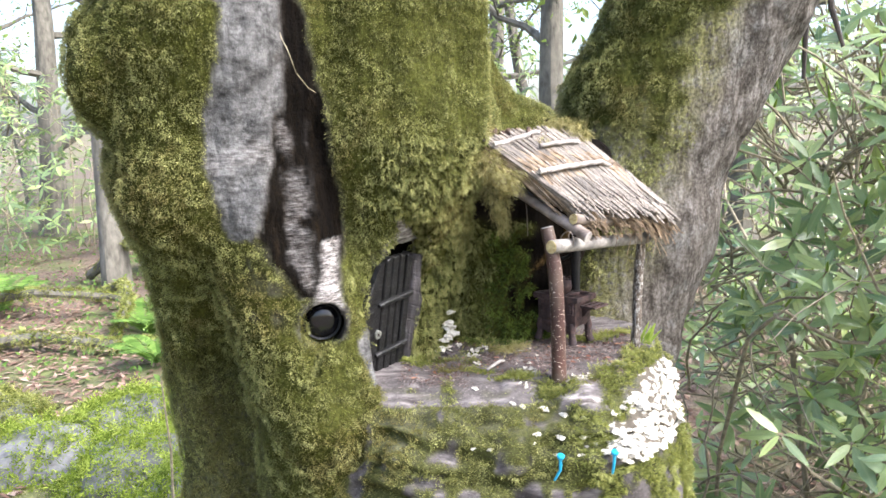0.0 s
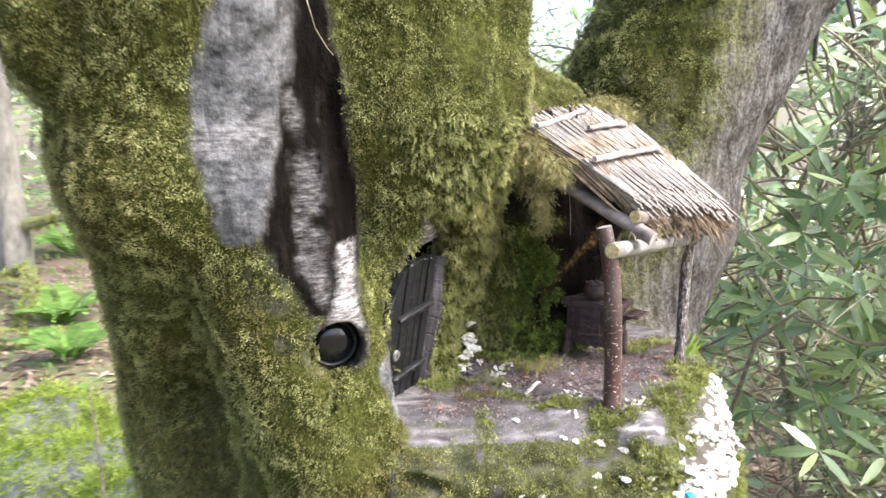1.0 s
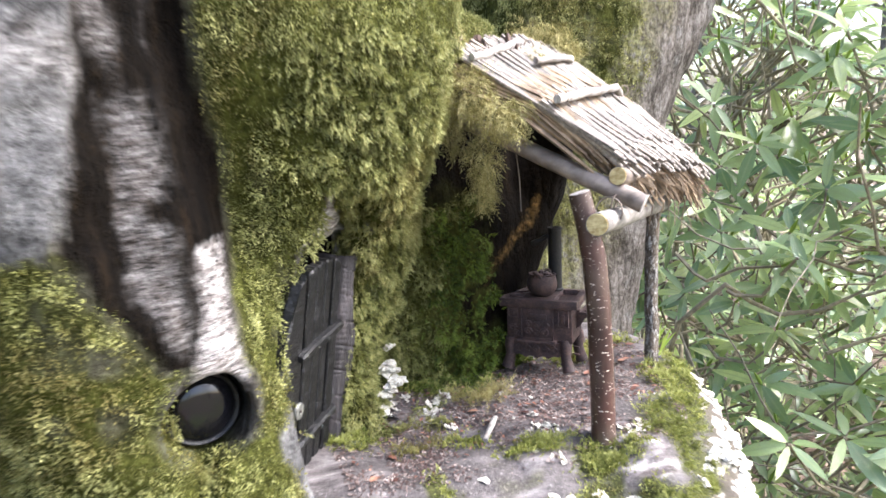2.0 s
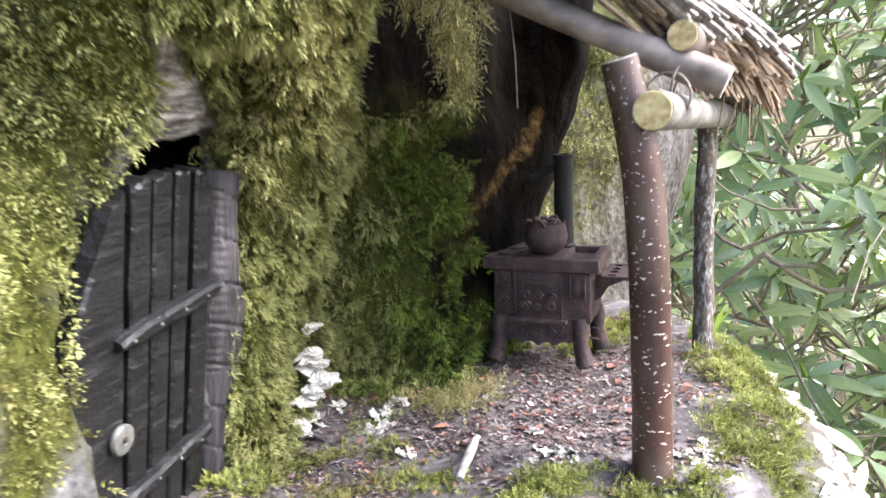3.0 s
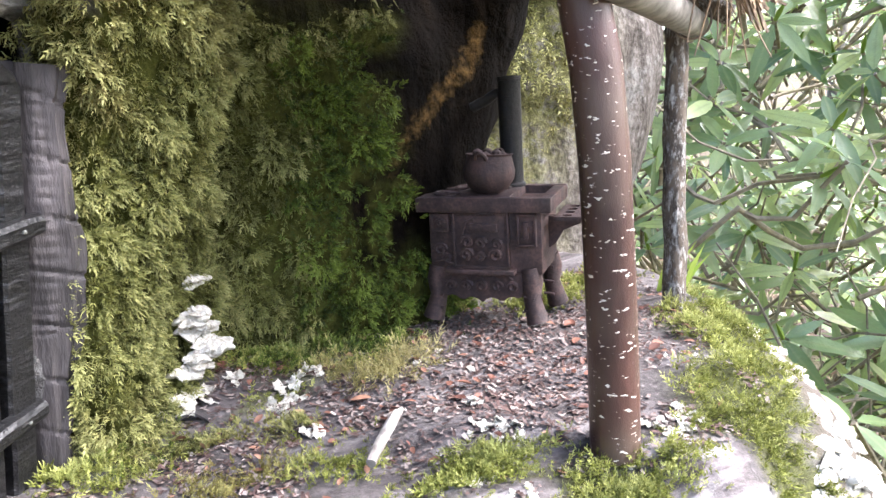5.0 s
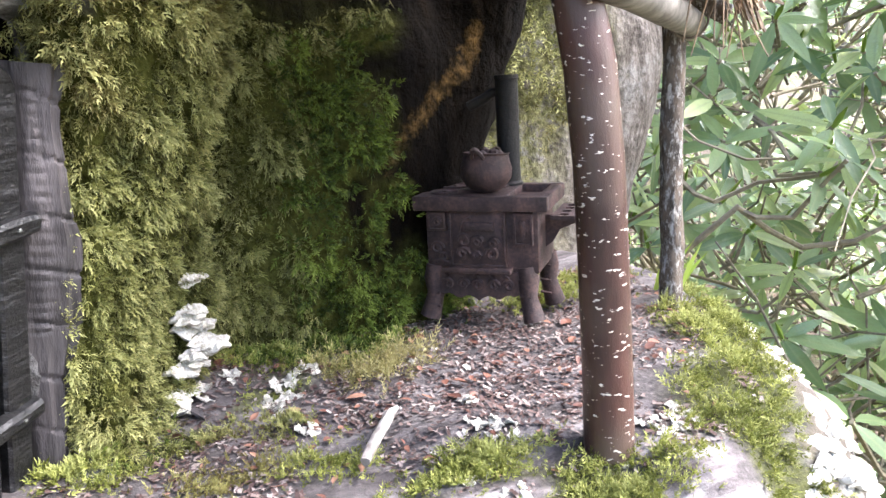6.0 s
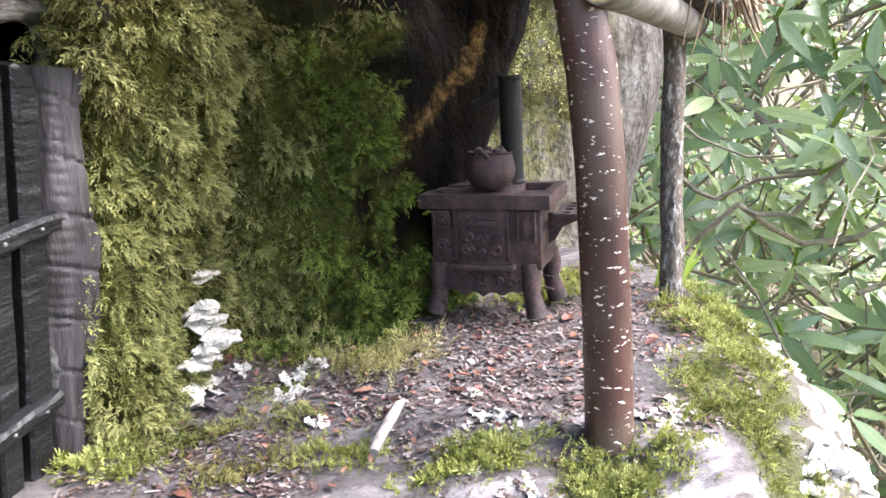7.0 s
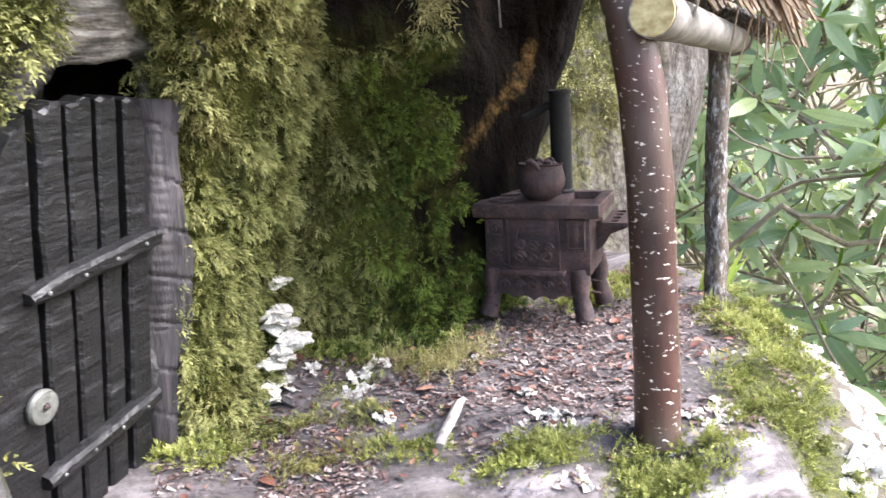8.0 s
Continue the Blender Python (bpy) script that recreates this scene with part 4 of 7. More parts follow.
edges = (-0.003, 0.0405, 0.0593, 0.078, 0.0944, 0.1135)
for i in range(5):
    a, b = edges[i] + 0.0019, edges[i + 1] - 0.0019
    n_top = 10 if i == 0 else 5
    tops = [(a + (b - a) * k / n_top, door_top(a + (b - a) * k / n_top) + random.uniform(-0.002, 0.0015)) for k in range(n_top + 1)]
    low = 0.008 + random.uniform(0, 0.004)
    outline = [(a, low), (b, low)]
    outline += [(b + random.uniform(-0.0009, 0.0009), low + (tops[-1][1] - low) * k / 8) for k in range(1, 8)]
    outline += tops[::-1]
    outline += [(a + random.uniform(-0.0009, 0.0009), low + (tops[0][1] - low) * k / 8) for k in range(7, 0, -1)]
    d = random.uniform(-0.0014, 0.0014)
    k = len(outline)
    mid = [sum(q[0] for q in outline) / k, sum(q[1] for q in outline) / k]
    inner = [(q[0] + (0.0013 if q[0] < mid[0] else -0.0013), q[1] + (0.0013 if q[1] < mid[1] else -0.0013)) for q in outline]
    plank = Shape().add([(x, -0.0068 + d, z) for x, z in inner] + [(x, -0.0052 + d, z) for x, z in outline] + [(x, 0.004, z) for x, z in outline],
                        [tuple(range(k))] + [(r * k + q, r * k + k + q, r * k + k + (q + 1) % k, r * k + (q + 1) % k) for r in (0, 1) for q in range(k)])
    part("plank", plank, BLACKWOOD, door, smooth=False)
# added sheet behind the planks; its black fills the gaps with shade
part("backing", Shape().plate([(0.0, 0.010), (0.112, 0.010), (0.112, 0.19), (0.10, 0.205), (0.05, 0.205), (0.026, 0.185), (0.0, 0.10)], 0.0045, 0.008), GAP_SHADE, door, smooth=False)
for u0, z0, u1, z1 in ((0.030, 0.1364, 0.1165, 0.1440), (0.033, 0.0455, 0.1135, 0.0530)):
    s, steps_ = Shape(), 9
    rows_ = []
    for k in range(steps_):
        t = k / (steps_ - 1)
        u, z, h = u0 + (u1 - u0) * t, z0 + (z1 - z0) * t + random.uniform(-0.0006, 0.0006), 0.0052 + random.uniform(-0.0006, 0.0006) - 0.002 * (k in (0,))
        rows_ += [(u, -0.0055, z - h), (u, -0.0105, z - h + 0.0008), (u, -0.0122, z - h + 0.0028), (u, -0.0122, z + h - 0.0028), (u, -0.0105, z + h - 0.0008), (u, -0.0055, z + h)]
    s.add(rows_, [(6 * k + c, 6 * k + c + 1, 6 * k + c + 7, 6 * k + c + 6) for k in range(steps_ - 1) for c in range(5)] + [tuple(range(5, -1, -1)), tuple(6 * (steps_ - 1) + c for c in range(6))])
    band = part("band", s, BLACKWOOD, door, "black wooden batten", smooth=False)
    for k in range(4):
        t = (k + 0.4) / 4
        part("nail", Shape().lathe([(0.0011, 0), (0.0011, 0.0005), (0.0005, 0.0009)], 8).moved(pose(u0 + (u1 - u0) * t, -0.0121, z0 + (z1 - z0) * t, 90)), METAL, band, "dull nail head")
knob = part("knob", Shape().lathe([(0.0082, 0), (0.0084, 0.0016), (0.0076, 0.0030), (0.0024, 0.0034), (0.0020, 0.0022)], 22).moved(pose(0.034, -0.0072, 0.084, 90)), METAL, door, "pale round metal disc knob")
part("screw", Shape().lathe([(0.0016, 0), (0.0016, 0.0036), (0.0006, 0.0042)], 8).moved(pose(0.0345, -0.0072, 0.0845, 90)), RUST, knob, "dark screw head")

# the jamb beside the hinges: a worn strip with tool marks across it
def jamb_spot(a, z):
    """a from the door (0) to the moss (1), z over the sill."""
    wide = float(np.interp(z, [0, 0.05, 0.09, 0.133, 0.163, 0.2, 0.225, 0.25], [0.010, 0.015, 0.024, 0.025, 0.018, 0.016, 0.022, 0.020]))
    u = 0.1150 + wide * a + 0.0012 * math.sin(z * 160) * a
    cut = max(0.0, math.sin(z * 1150 + 2.5 * a + 1.5 * math.sin(z * 70))) ** 0.6 * (z > 0.085) * (z < 0.205)
    mark = 0.0014 * cut * (0.4 + 0.6 * math.sin(z * 233) ** 2) * max(0.0, 1 - abs(a - 0.18) / 0.24) + 0.0009 * math.sin(a * 19 + z * 12) + 0.0012 * (abs((z * 37 + a * 0.3) % 1.0 - 0.5) < 0.05)
    out = 0.004 + 0.011 * math.sin(0.5 * math.pi * min(a * 1.7, 1)) - 0.05 * max(0.0, a - 0.85) + 0.0015 * math.sin(z * 47 + 3 * a) - mark
    return (u, -out, z)


jamb = Shape()
cols, rows = 14, 190
grid = [jamb_spot(j / (cols - 1), 0.214 * i / (rows - 1)) for i in range(rows) for j in range(cols)]
back_edge = [(0.1145, 0.02, 0.214 * i / (rows - 1)) for i in range(rows)]
faces = [(i * cols + j, i * cols + j + 1, (i + 1) * cols + j + 1, (i + 1) * cols + j) for i in range(rows - 1) for j in range(cols - 1)]
faces += [(rows * cols + i, i * cols, (i + 1) * cols, rows * cols + i + 1) for i in range(rows - 1)]
jamb.add(grid + back_edge, faces)
part("jamb", jamb, JAMB, tree, "grey weathered wood beside the little door").matrix_local = DOOR_M

# ---- the round window ----
WIN = look((-0.188, 1.118, 1.211), (-0.165, 1.0, 1.209))
window = thing("porthole_window", WIN, "small round black glass window sunk in the trunk", "window")
part("pane", Shape().lathe([(0.0275, 0.0), (0.0268, -0.002), (0.022, -0.0055), (0.014, -0.008), (0.005, -0.0088), (0.0005, -0.009)][::-1], 28), GLASS, window, "domed black glass")
part("rim", Shape().lathe([(0.0315, 0.012), (0.0315, -0.001), (0.030, -0.0025), (0.0276, -0.001), (0.0276, 0.012)], 28), BLACKWOOD, window)

# ---- the thatched porch ----
porch = thing("thatched_porch", pose(0.19, 1.15, 1.10), "tiny lean-to porch of bark posts and bleached reed thatch", "porch")
BACK = Matrix.Translation((-0.19, -1.15, -1.10))


def ppart(name, shape, mat, label="", parent=None, smooth=True):
    return part(name, shape.moved(BACK), mat, parent or porch, label, smooth)


def bent(a, b, k=8, wob=0.0015):
    a, b = Vector(a), Vector(b)
    return [a + (b - a) * i / k + Vector((random.uniform(-wob, wob), random.uniform(-wob, wob), 0)) * (0 < i < k) for i in range(k + 1)]


def log(name, a, b, r0, r1, mat, label, end=None, wob=0.0012, rough=0.05):
    pts = bent(a, b, 8, wob)
    ob = ppart(name, Shape().tube(pts, [r0 + (r1 - r0) * i / 8 for i in range(9)], 16, True, rough), mat, label)
    if end:
        a, d = Vector(a), (Vector(a) - Vector(b)).normalized()
        ppart("sawn_end", Shape().tube([a, a + d * 0.0007], [r0 * 0.96, r0 * 0.93], 16), end, "fresh sawn end", ob)
    return ob


fz = deck_z(0.195, 1.15) - 0.004
front_post = [(0.1975, 1.149, fz), (0.1965, 1.1492, 1.14), (0.1950, 1.1498, 1.19), (0.1930, 1.1503, 1.24), (0.1895, 1.1515, 1.285), (0.1835, 1.154, 1.32), (0.1768, 1.157, 1.351)]
cherry = ppart("post", Shape().tube(front_post, [0.0127, 0.0124, 0.0121, 0.0119, 0.0120, 0.0112, 0.0106], 18, True, 0.03), CHERRY, "red-brown cherry post with pale flecks")
ppart("sawn_end", Shape().tube([(0.1768, 1.157, 1.351), (0.1766, 1.1571, 1.3518)], [0.0101, 0.0097], 18), PALEWOOD, "fresh sawn end", cherry)
log("post", (0.361, 1.306, deck_z(0.361, 1.306) - 0.004), (0.369, 1.318, 1.31), 0.0088, 0.0080, GREYBARK, "grey lichened post", None, 0.0012, 0.14)
log("beam", (0.181, 1.131, 1.323), (0.378, 1.309, 1.309), 0.0112, 0.0098, BIRCH, "pale birch beam with a sawn end", SAWN, 0.001)
log("rafter", (0.242, 1.146, 1.336), (0.085, 1.296, 1.437), 0.0098, 0.0085, ROUND, "round rafter", PALEWOOD)
log("rafter", (0.402, 1.300, 1.314), (0.262, 1.405, 1.408), 0.0075, 0.0070, GREYBARK, "dark round rafter", PALEWOOD)
log("purlin", (0.220, 1.158, 1.364), (0.395, 1.296, 1.336), 0.0092, 0.0085, ROUND, "purlin under the thatch", SAWN)
log("purlin", (0.118, 1.228, 1.441), (0.280, 1.352, 1.452), 0.007, 0.006, ROUND, "purlin under the thatch", SAWN)

UL, UR, LL, LR = (Vector(c) for c in ((0.072, 1.240, 1.492), (0.245, 1.352, 1.500), (0.224, 1.163, 1.366), (0.420, 1.288, 1.336)))


def roof(a, b, lift=0.0):
    """A spot on the thatch: a across from the front edge, b down from the top."""
    p = (UL * (1 - a) + UR * a) * (1 - b) + (LL * (1 - a) + LR * a) * b
    hump = 0.012 * math.sin(math.pi * min(max(a, 0), 1)) + 0.020 * math.sin(math.pi * min(max(b, 0), 1) ** 1.3)
    return p + Vector((0.25, -0.25, 0.93)) * (hump + lift)


thatch = ppart("thatch", Shape(), STRAW_UNDER, "bundled reeds")
under = Shape()
for k in range(420):
    a = random.uniform(-0.01, 1.0)
    b0, b1 = random.uniform(-0.02, 0.35), random.uniform(0.72, 0.97)
    h = random.uniform(-0.026, 0.000)
    sag = random.uniform(-0.012, 0.012)
    pts = [roof(a + sag * t, b0 + (b1 - b0) * t, h) for t in (0, 0.5, 1)]
    under.tube(pts, [0.0016, 0.002, 0.0018], 5)
thatch.data = under.moved(BACK).mesh("thatch", STRAW_UNDER)
thatch["kind"] = "stuff"
reeds = []
for v in range(12):
    s = Shape().tube([(0, 0, 0), (0.35, 0.0, random.uniform(-0.01, 0.01)), (0.7, 0.0, random.uniform(-0.01, 0.01)), (1, 0, random.uniform(-0.012, 0.004))], [0.0135, 0.015, 0.014, 0.012], 6, True, 0.25)
    reeds.append(s.mesh("reed", STRAW))
for k in range(300):
    a = (k + random.random()) / 300 * 1.03 - 0.015
    b0, b1 = random.uniform(0.0, 0.16), random.uniform(0.9, 1.07)
    if k % 3 == 0:
        b0, b1 = random.uniform(0.45, 0.6), random.uniform(0.93, 1.10)
    s = random.uniform(-0.03, 0.03)
    p, q = roof(a, b0, random.uniform(0.0, 0.004) - (0.007 if k % 3 == 0 else 0)), roof(a + s, b1, random.uniform(-0.006, 0.003))
    m_ = roof(a + s / 2, (b0 + b1) / 2, 0.002)
    q = q + (m_ - (p + q) / 2) * 0.6
    ob = new("reed", random.choice(reeds))
    ob.parent = porch
    d = (q - p)
    ob.matrix_local = BACK @ Matrix.LocRotScale(p + Vector((0, 0, 0.003)), d.to_track_quat("X", "Z"), Vector((d.length, 0.17, 0.17)))
# straw ends fraying at the eaves
fray = Shape()
for k in range(260):
    a = random.uniform(0.02, 1.0)
    p = roof(a, random.uniform(0.85, 0.95), random.uniform(-0.026, 0.004))
    q = roof(a + random.uniform(-0.03, 0.05), random.uniform(0.99, 1.10), random.uniform(-0.032, 0.004))
    fray.tube([p, q], [0.0017, 0.0012], 4)
for k in range(14):
    a = random.uniform(0.35, 0.9)
    p = roof(a, 0.93, -0.02)
    fray.tube([p, p + Vector((0.012, 0.0, -0.02)), p + Vector((random.uniform(0.0, 0.04), random.uniform(-0.01, 0.01), -random.uniform(0.03, 0.07)))], [0.0012, 0.0008, 0.0004], 4)
ppart("frayed_eave", fray, STRAW_UNDER, "frayed reed ends")["kind"] = "stuff"
for b, a0, a1, r in ((0.62, -0.03, 0.80, 0.0042), (0.30, 0.28, 0.86, 0.0036), (0.16, -0.02, 0.58, 0.0040)):
    pts = [roof(a0 + (a1 - a0) * k / 10, b - 0.10 * (k / 10) ** 2 + random.uniform(-0.006, 0.006), 0.0085 - 0.010 * max(0, k - 8) / 2) for k in range(11)]
    ppart("batten", Shape().tube(pts, [r * random.uniform(0.9, 1.1) for _ in pts], 10), PALEWOOD, "bleached stick holding the thatch down")
for a, b in ((0.02, 0.62), (0.35, 0.60), (0.74, 0.55), (0.05, 0.155), (0.5, 0.13)):
    ring = [roof(a, b, 0.0085) + Vector((0.9, -0.1, -0.4)) * 0.0052 * math.cos(t) + Vector((0.25, -0.25, 0.93)) * 0.0052 * math.sin(t) for t in [k * math.pi / 5 for k in range(11)]]
    ppart("binding", Shape().tube(ring, 0.0009, 5, False), TWINE, "twine binding")
for c, axis in (((0.212, 1.160, 1.330), (0.75, 0.66, 0)), ((0.223, 1.166, 1.337), (0.7, -0.66, -0.3)), ((0.365, 1.297, 1.312), (0.75, 0.66, 0))):
    c, ax = Vector(c), Vector(axis).normalized()
    e1 = ax.orthogonal().normalized()
    e2 = ax.cross(e1)
    ring = [c + 0.0135 * (math.cos(t) * e1 + math.sin(t) * e2) + ax * 0.002 * math.sin(2 * t) for t in [k * math.pi / 8 for k in range(17)]]
    ppart("tie", Shape().tube(ring, 0.0009, 5, False), TWINE, "wire tie")
ppart("string", Shape().tube([(0.150, 1.245, 1.398), (0.1535, 1.243, 1.36), (0.1545, 1.243, 1.325)], 0.0006, 5), TWINE, "loose hanging string")


def clump(centre, spread_, count, size, mat, label, parent, back, droop=0.5, lo=0.0):
    """A loose clump of moss round a spot."""
    c = np.array(centre)
    q = rng.normal(0, 1, (count, 3))
    q /= np.linalg.norm(q, axis=1, keepdims=True)
    r = np.cbrt(rng.uniform(lo, 1, (count, 1)))
    p_ = c + q * r * np.array(spread_)
    n_ = q * np.array([1, 1, 0.6])
    me = tufts("moss_clump", p_ - np.array(back), n_, size * (0.7 + 0.6 * rng.rand(count)), mat, rng, droop, 0.09, stray=0.7, clump=0.01, height=0.003, gap=-0.6)
    ob = part("moss_clump", me, mat, parent, label)
    ob["kind"] = "stuff"
    return ob


DRYMOSS = leafy("dry_moss", (0.13, 0.11, 0.03), (0.27, 0.24, 0.09), (0.45, 0.42, 0.20), 0.85, 0.2, 0.2, 30, tip=(0.42, 0.38, 0.17))
org = (0.19, 1.15, 1.10)
for c, sp_, k in (((0.092, 1.215, 1.452), (0.024, 0.02, 0.03), 520), ((0.118, 1.205, 1.425), (0.026, 0.018, 0.024), 520), ((0.105, 1.225, 1.385), (0.017, 0.014, 0.03), 380),
                  ((0.112, 1.237, 1.352), (0.010, 0.010, 0.022), 200), ((0.150, 1.212, 1.437), (0.026, 0.016, 0.011), 320), ((0.088, 1.25, 1.42), (0.016, 0.018, 0.035), 300),
                  ((0.225, 1.335, 1.517), (0.045, 0.02, 0.013), 520), ((0.255, 1.335, 1.498), (0.028, 0.02, 0.011), 320), ((0.178, 1.27, 1.487), (0.022, 0.014, 0.009), 220),
                  ((0.075, 1.262, 1.51), (0.03, 0.03, 0.018), 420)):
    clump(c, sp_, k, 0.009, DRYMOSS, "dry moss stuck in the thatch", porch, org, 0.9)
peat = Shape()
for k in range(60):
    c = Vector((0.10 + random.uniform(-0.03, 0.075), 1.285 + random.uniform(-0.03, 0.04), 1.500 + random.uniform(-0.012, 0.006)))
    m = Matrix.Translation(c) @ Euler([random.uniform(0, 6) for _ in range(3)]).to_matrix().to_4x4()
    s = random.uniform(0.004, 0.009)
    bm = bmesh.new()
    bmesh.ops.create_icosphere(bm, subdivisions=1, radius=s)
    for q in bm.verts:
        q.co *= random.uniform(0.6, 1.2)
        q.co.z *= 0.5
    peat.add([m @ q.co for q in bm.verts], [[q.index for q in f.verts] for f in bm.faces])
    bm.free()
PEAT = plain("peaty_bark_bits", (0.05, 0.032, 0.026), (0.22, 0.14, 0.11), 90, 0.9, relief=0.6, depth=0.002, vary="island")
ppart("ridge_debris", peat, PEAT, "crumbled bark along the ridge", smooth=False)["kind"] = "stuff"

# ---- the toy stove ----
STOVE = pose(0.180, 1.366, 1.106, 0, 0, -41.5)
stove = thing("toy_stove", STOVE, "miniature rusty cast iron cooking stove with an ornate front", "stove")


def slab(lo, hi, cut=0.0012):
    return Shape().box(lo, hi, cut)


part("body", slab((0.005, 0.004, 0.036), (0.089, 0.058, 0.083), 0.0015), RUST, stove)
top = Shape()
top.box((-0.002, -0.003, 0.082), (0.097, 0.004, 0.0925), 0.001).box((-0.002, 0.056, 0.082), (0.097, 0.064, 0.0925), 0.001)
top.box((-0.002, 0.003, 0.082), (0.066, 0.057, 0.0922), 0.0008).box((0.088, 0.003, 0.082), (0.097, 0.057, 0.0925), 0.001).box((0.065, 0.003, 0.082), (0.089, 0.057, 0.0865), 0.0008)
top = part("top_plate", top, RUST, stove, "rusty top plate with a sunken well")
for cx, cy in ((0.016, 0.018), (0.016, 0.044), (0.048, 0.044)):
    part("hob_ring", Shape().lathe([(0.0105, 0.0918), (0.0105, 0.0934), (0.0090, 0.0938), (0.0082, 0.0930), (0.0020, 0.0930), (0.0014, 0.0936)], 20, (cx, cy, 0)), RUST, top)


def scroll(cx, cz, r, turns, flip, y, width=0.0013):
    pts = []
    for k in range(int(10 * turns) + 1):
        t = k / 10 * 2 * math.pi
        rr = r * (1 - 0.75 * k / (10 * turns))
        pts.append((cx + flip * rr * math.cos(t), y, cz + rr * math.sin(t)))
    return pts


def panel(name, x0, x1, z0, z1, y, label=""):
    s = Shape()
    s.box((x0, y - 0.0022, z0), (x1, y + 0.002, z1), 0.0007)
    f = 0.0018
    for lo, hi in (((x0, z0), (x1, z0 + f)), ((x0, z1 - f), (x1, z1)), ((x0, z0), (x0 + f, z1)), ((x1 - f, z0), (x1, z1))):
        s.box((lo[0], y - 0.0038, lo[1]), (hi[0], y - 0.001, hi[1]), 0.0005)
    return part(name, s, RUST, stove, label)


oven = panel("oven_door", 0.024, 0.066, 0.0405, 0.0815, 0.004, "oven door with raised scrolls")
relief = Shape()
for cx, cz, r, fl in ((0.034, 0.0505, 0.0050, 1), (0.0555, 0.0505, 0.0052, -1), (0.0445, 0.049, 0.0032, 1), (0.057, 0.0585, 0.0035, 1), (0.035, 0.060, 0.0045, -1), (0.045, 0.0595, 0.0042, 1)):
    relief.tube(scroll(cx, cz, r, 1.3, fl, 0.0004), 0.0018, 6)
relief.box((0.036, -0.0005, 0.0675), (0.058, 0.002, 0.0735), 0.0008)
relief.tube([(0.031, 0.0012, 0.064), (0.034, 0.0012, 0.0745), (0.040, 0.0012, 0.0768)], 0.0011, 6)
part("scrollwork", relief, RUST, oven)
fire = panel("fire_door", 0.0075, 0.0215, 0.067, 0.0805, 0.004, "small fire door")
part("hinge_leaf", Shape().tube(scroll(0.0145, 0.0735, 0.0036, 1.2, 1, 0.0012), 0.0011, 6), RUST, fire)
low = Shape().tube(scroll(0.0135, 0.0535, 0.0050, 1.4, 1, 0.0030), 0.0013, 6).tube(scroll(0.0185, 0.0470, 0.0036, 1.2, -1, 0.0030), 0.0012, 6)
low.tube([(0.008, 0.0032, 0.0435), (0.016, 0.003, 0.0450), (0.023, 0.0032, 0.0425)], 0.0012, 6)
part("corner_scroll", low, RUST, stove)
side = panel("side_door", 0.0715, 0.0855, 0.057, 0.0805, 0.004, "narrow side door")
part("side_scroll", Shape().box((0.0765, -0.0006, 0.063), (0.0805, 0.002, 0.075), 0.001), RUST, side)
ledge_bar = Shape().box((0.018, -0.004, 0.0365), (0.070, 0.005, 0.0405), 0.001)
part("hearth_lip", ledge_bar, RUST, stove)
apron_outline = [(0.014, 0.037), (0.014, 0.020)] + [(0.014 + 0.060 * k / 18, 0.0165 + 0.0038 * abs(math.sin(k * math.pi / 4.5)) - 0.002 * math.sin(k / 18 * math.pi)) for k in range(1, 18)] + [(0.074, 0.020), (0.074, 0.037)]
apron = part("apron", Shape().plate(apron_outline, 0.0025, 0.0055), RUST, stove, "scalloped apron")
for k in range(5):
    swirl = Shape()
    swirl.tube(scroll(0.021 + 0.0115 * k, 0.027, 0.0042, 1.25, 1 if k % 2 else -1, 0.0018), 0.0016, 6)
    swirl.tube([(0.018 + 0.0115 * k, 0.002, 0.0345), (0.0215 + 0.0115 * k, 0.002, 0.032)], 0.0011, 6)
    part("apron_scroll", swirl, RUST, apron)
part("side_apron", Shape().plate([(-0.054, 0.037), (-0.054, 0.026), (-0.048, 0.031), (-0.040, 0.0335), (-0.022, 0.0335), (-0.014, 0.031), (-0.008, 0.026), (-0.008, 0.037)][::-1], 0.082, 0.085).moved(pose(0, 0, 0, 0, 0, 90) @ Matrix.Diagonal((-1, -1, 1, 1))), RUST, stove)


def stove_leg(x, y, sx, sy):
    s = Shape()
    s.tube([(x, y, 0.040), (x + 0.0015 * sx, y + 0.001 * sy, 0.030), (x + 0.001 * sx, y + 0.001 * sy, 0.018), (x + 0.004 * sx, y + 0.002 * sy, 0.006), (x + 0.0055 * sx, y + 0.003 * sy, 0.0)], [0.0072, 0.0078, 0.0064, 0.0074, 0.0082], 12)
    for z in (0.032, 0.020, 0.010):
        s.tube([(x - 0.004, y - 0.006, z), (x + 0.004, y - 0.006, z - 0.001)], 0.0012, 6)
    return s


for x, y, lx_, ly_ in ((0.010, 0.008, -1, -1), (0.079, 0.008, 1, -1), (0.010, 0.054, -1, 1), (0.084, 0.054, 1, 1)):
    part("leg", stove_leg(x, y, lx_, ly_), RUST, stove)
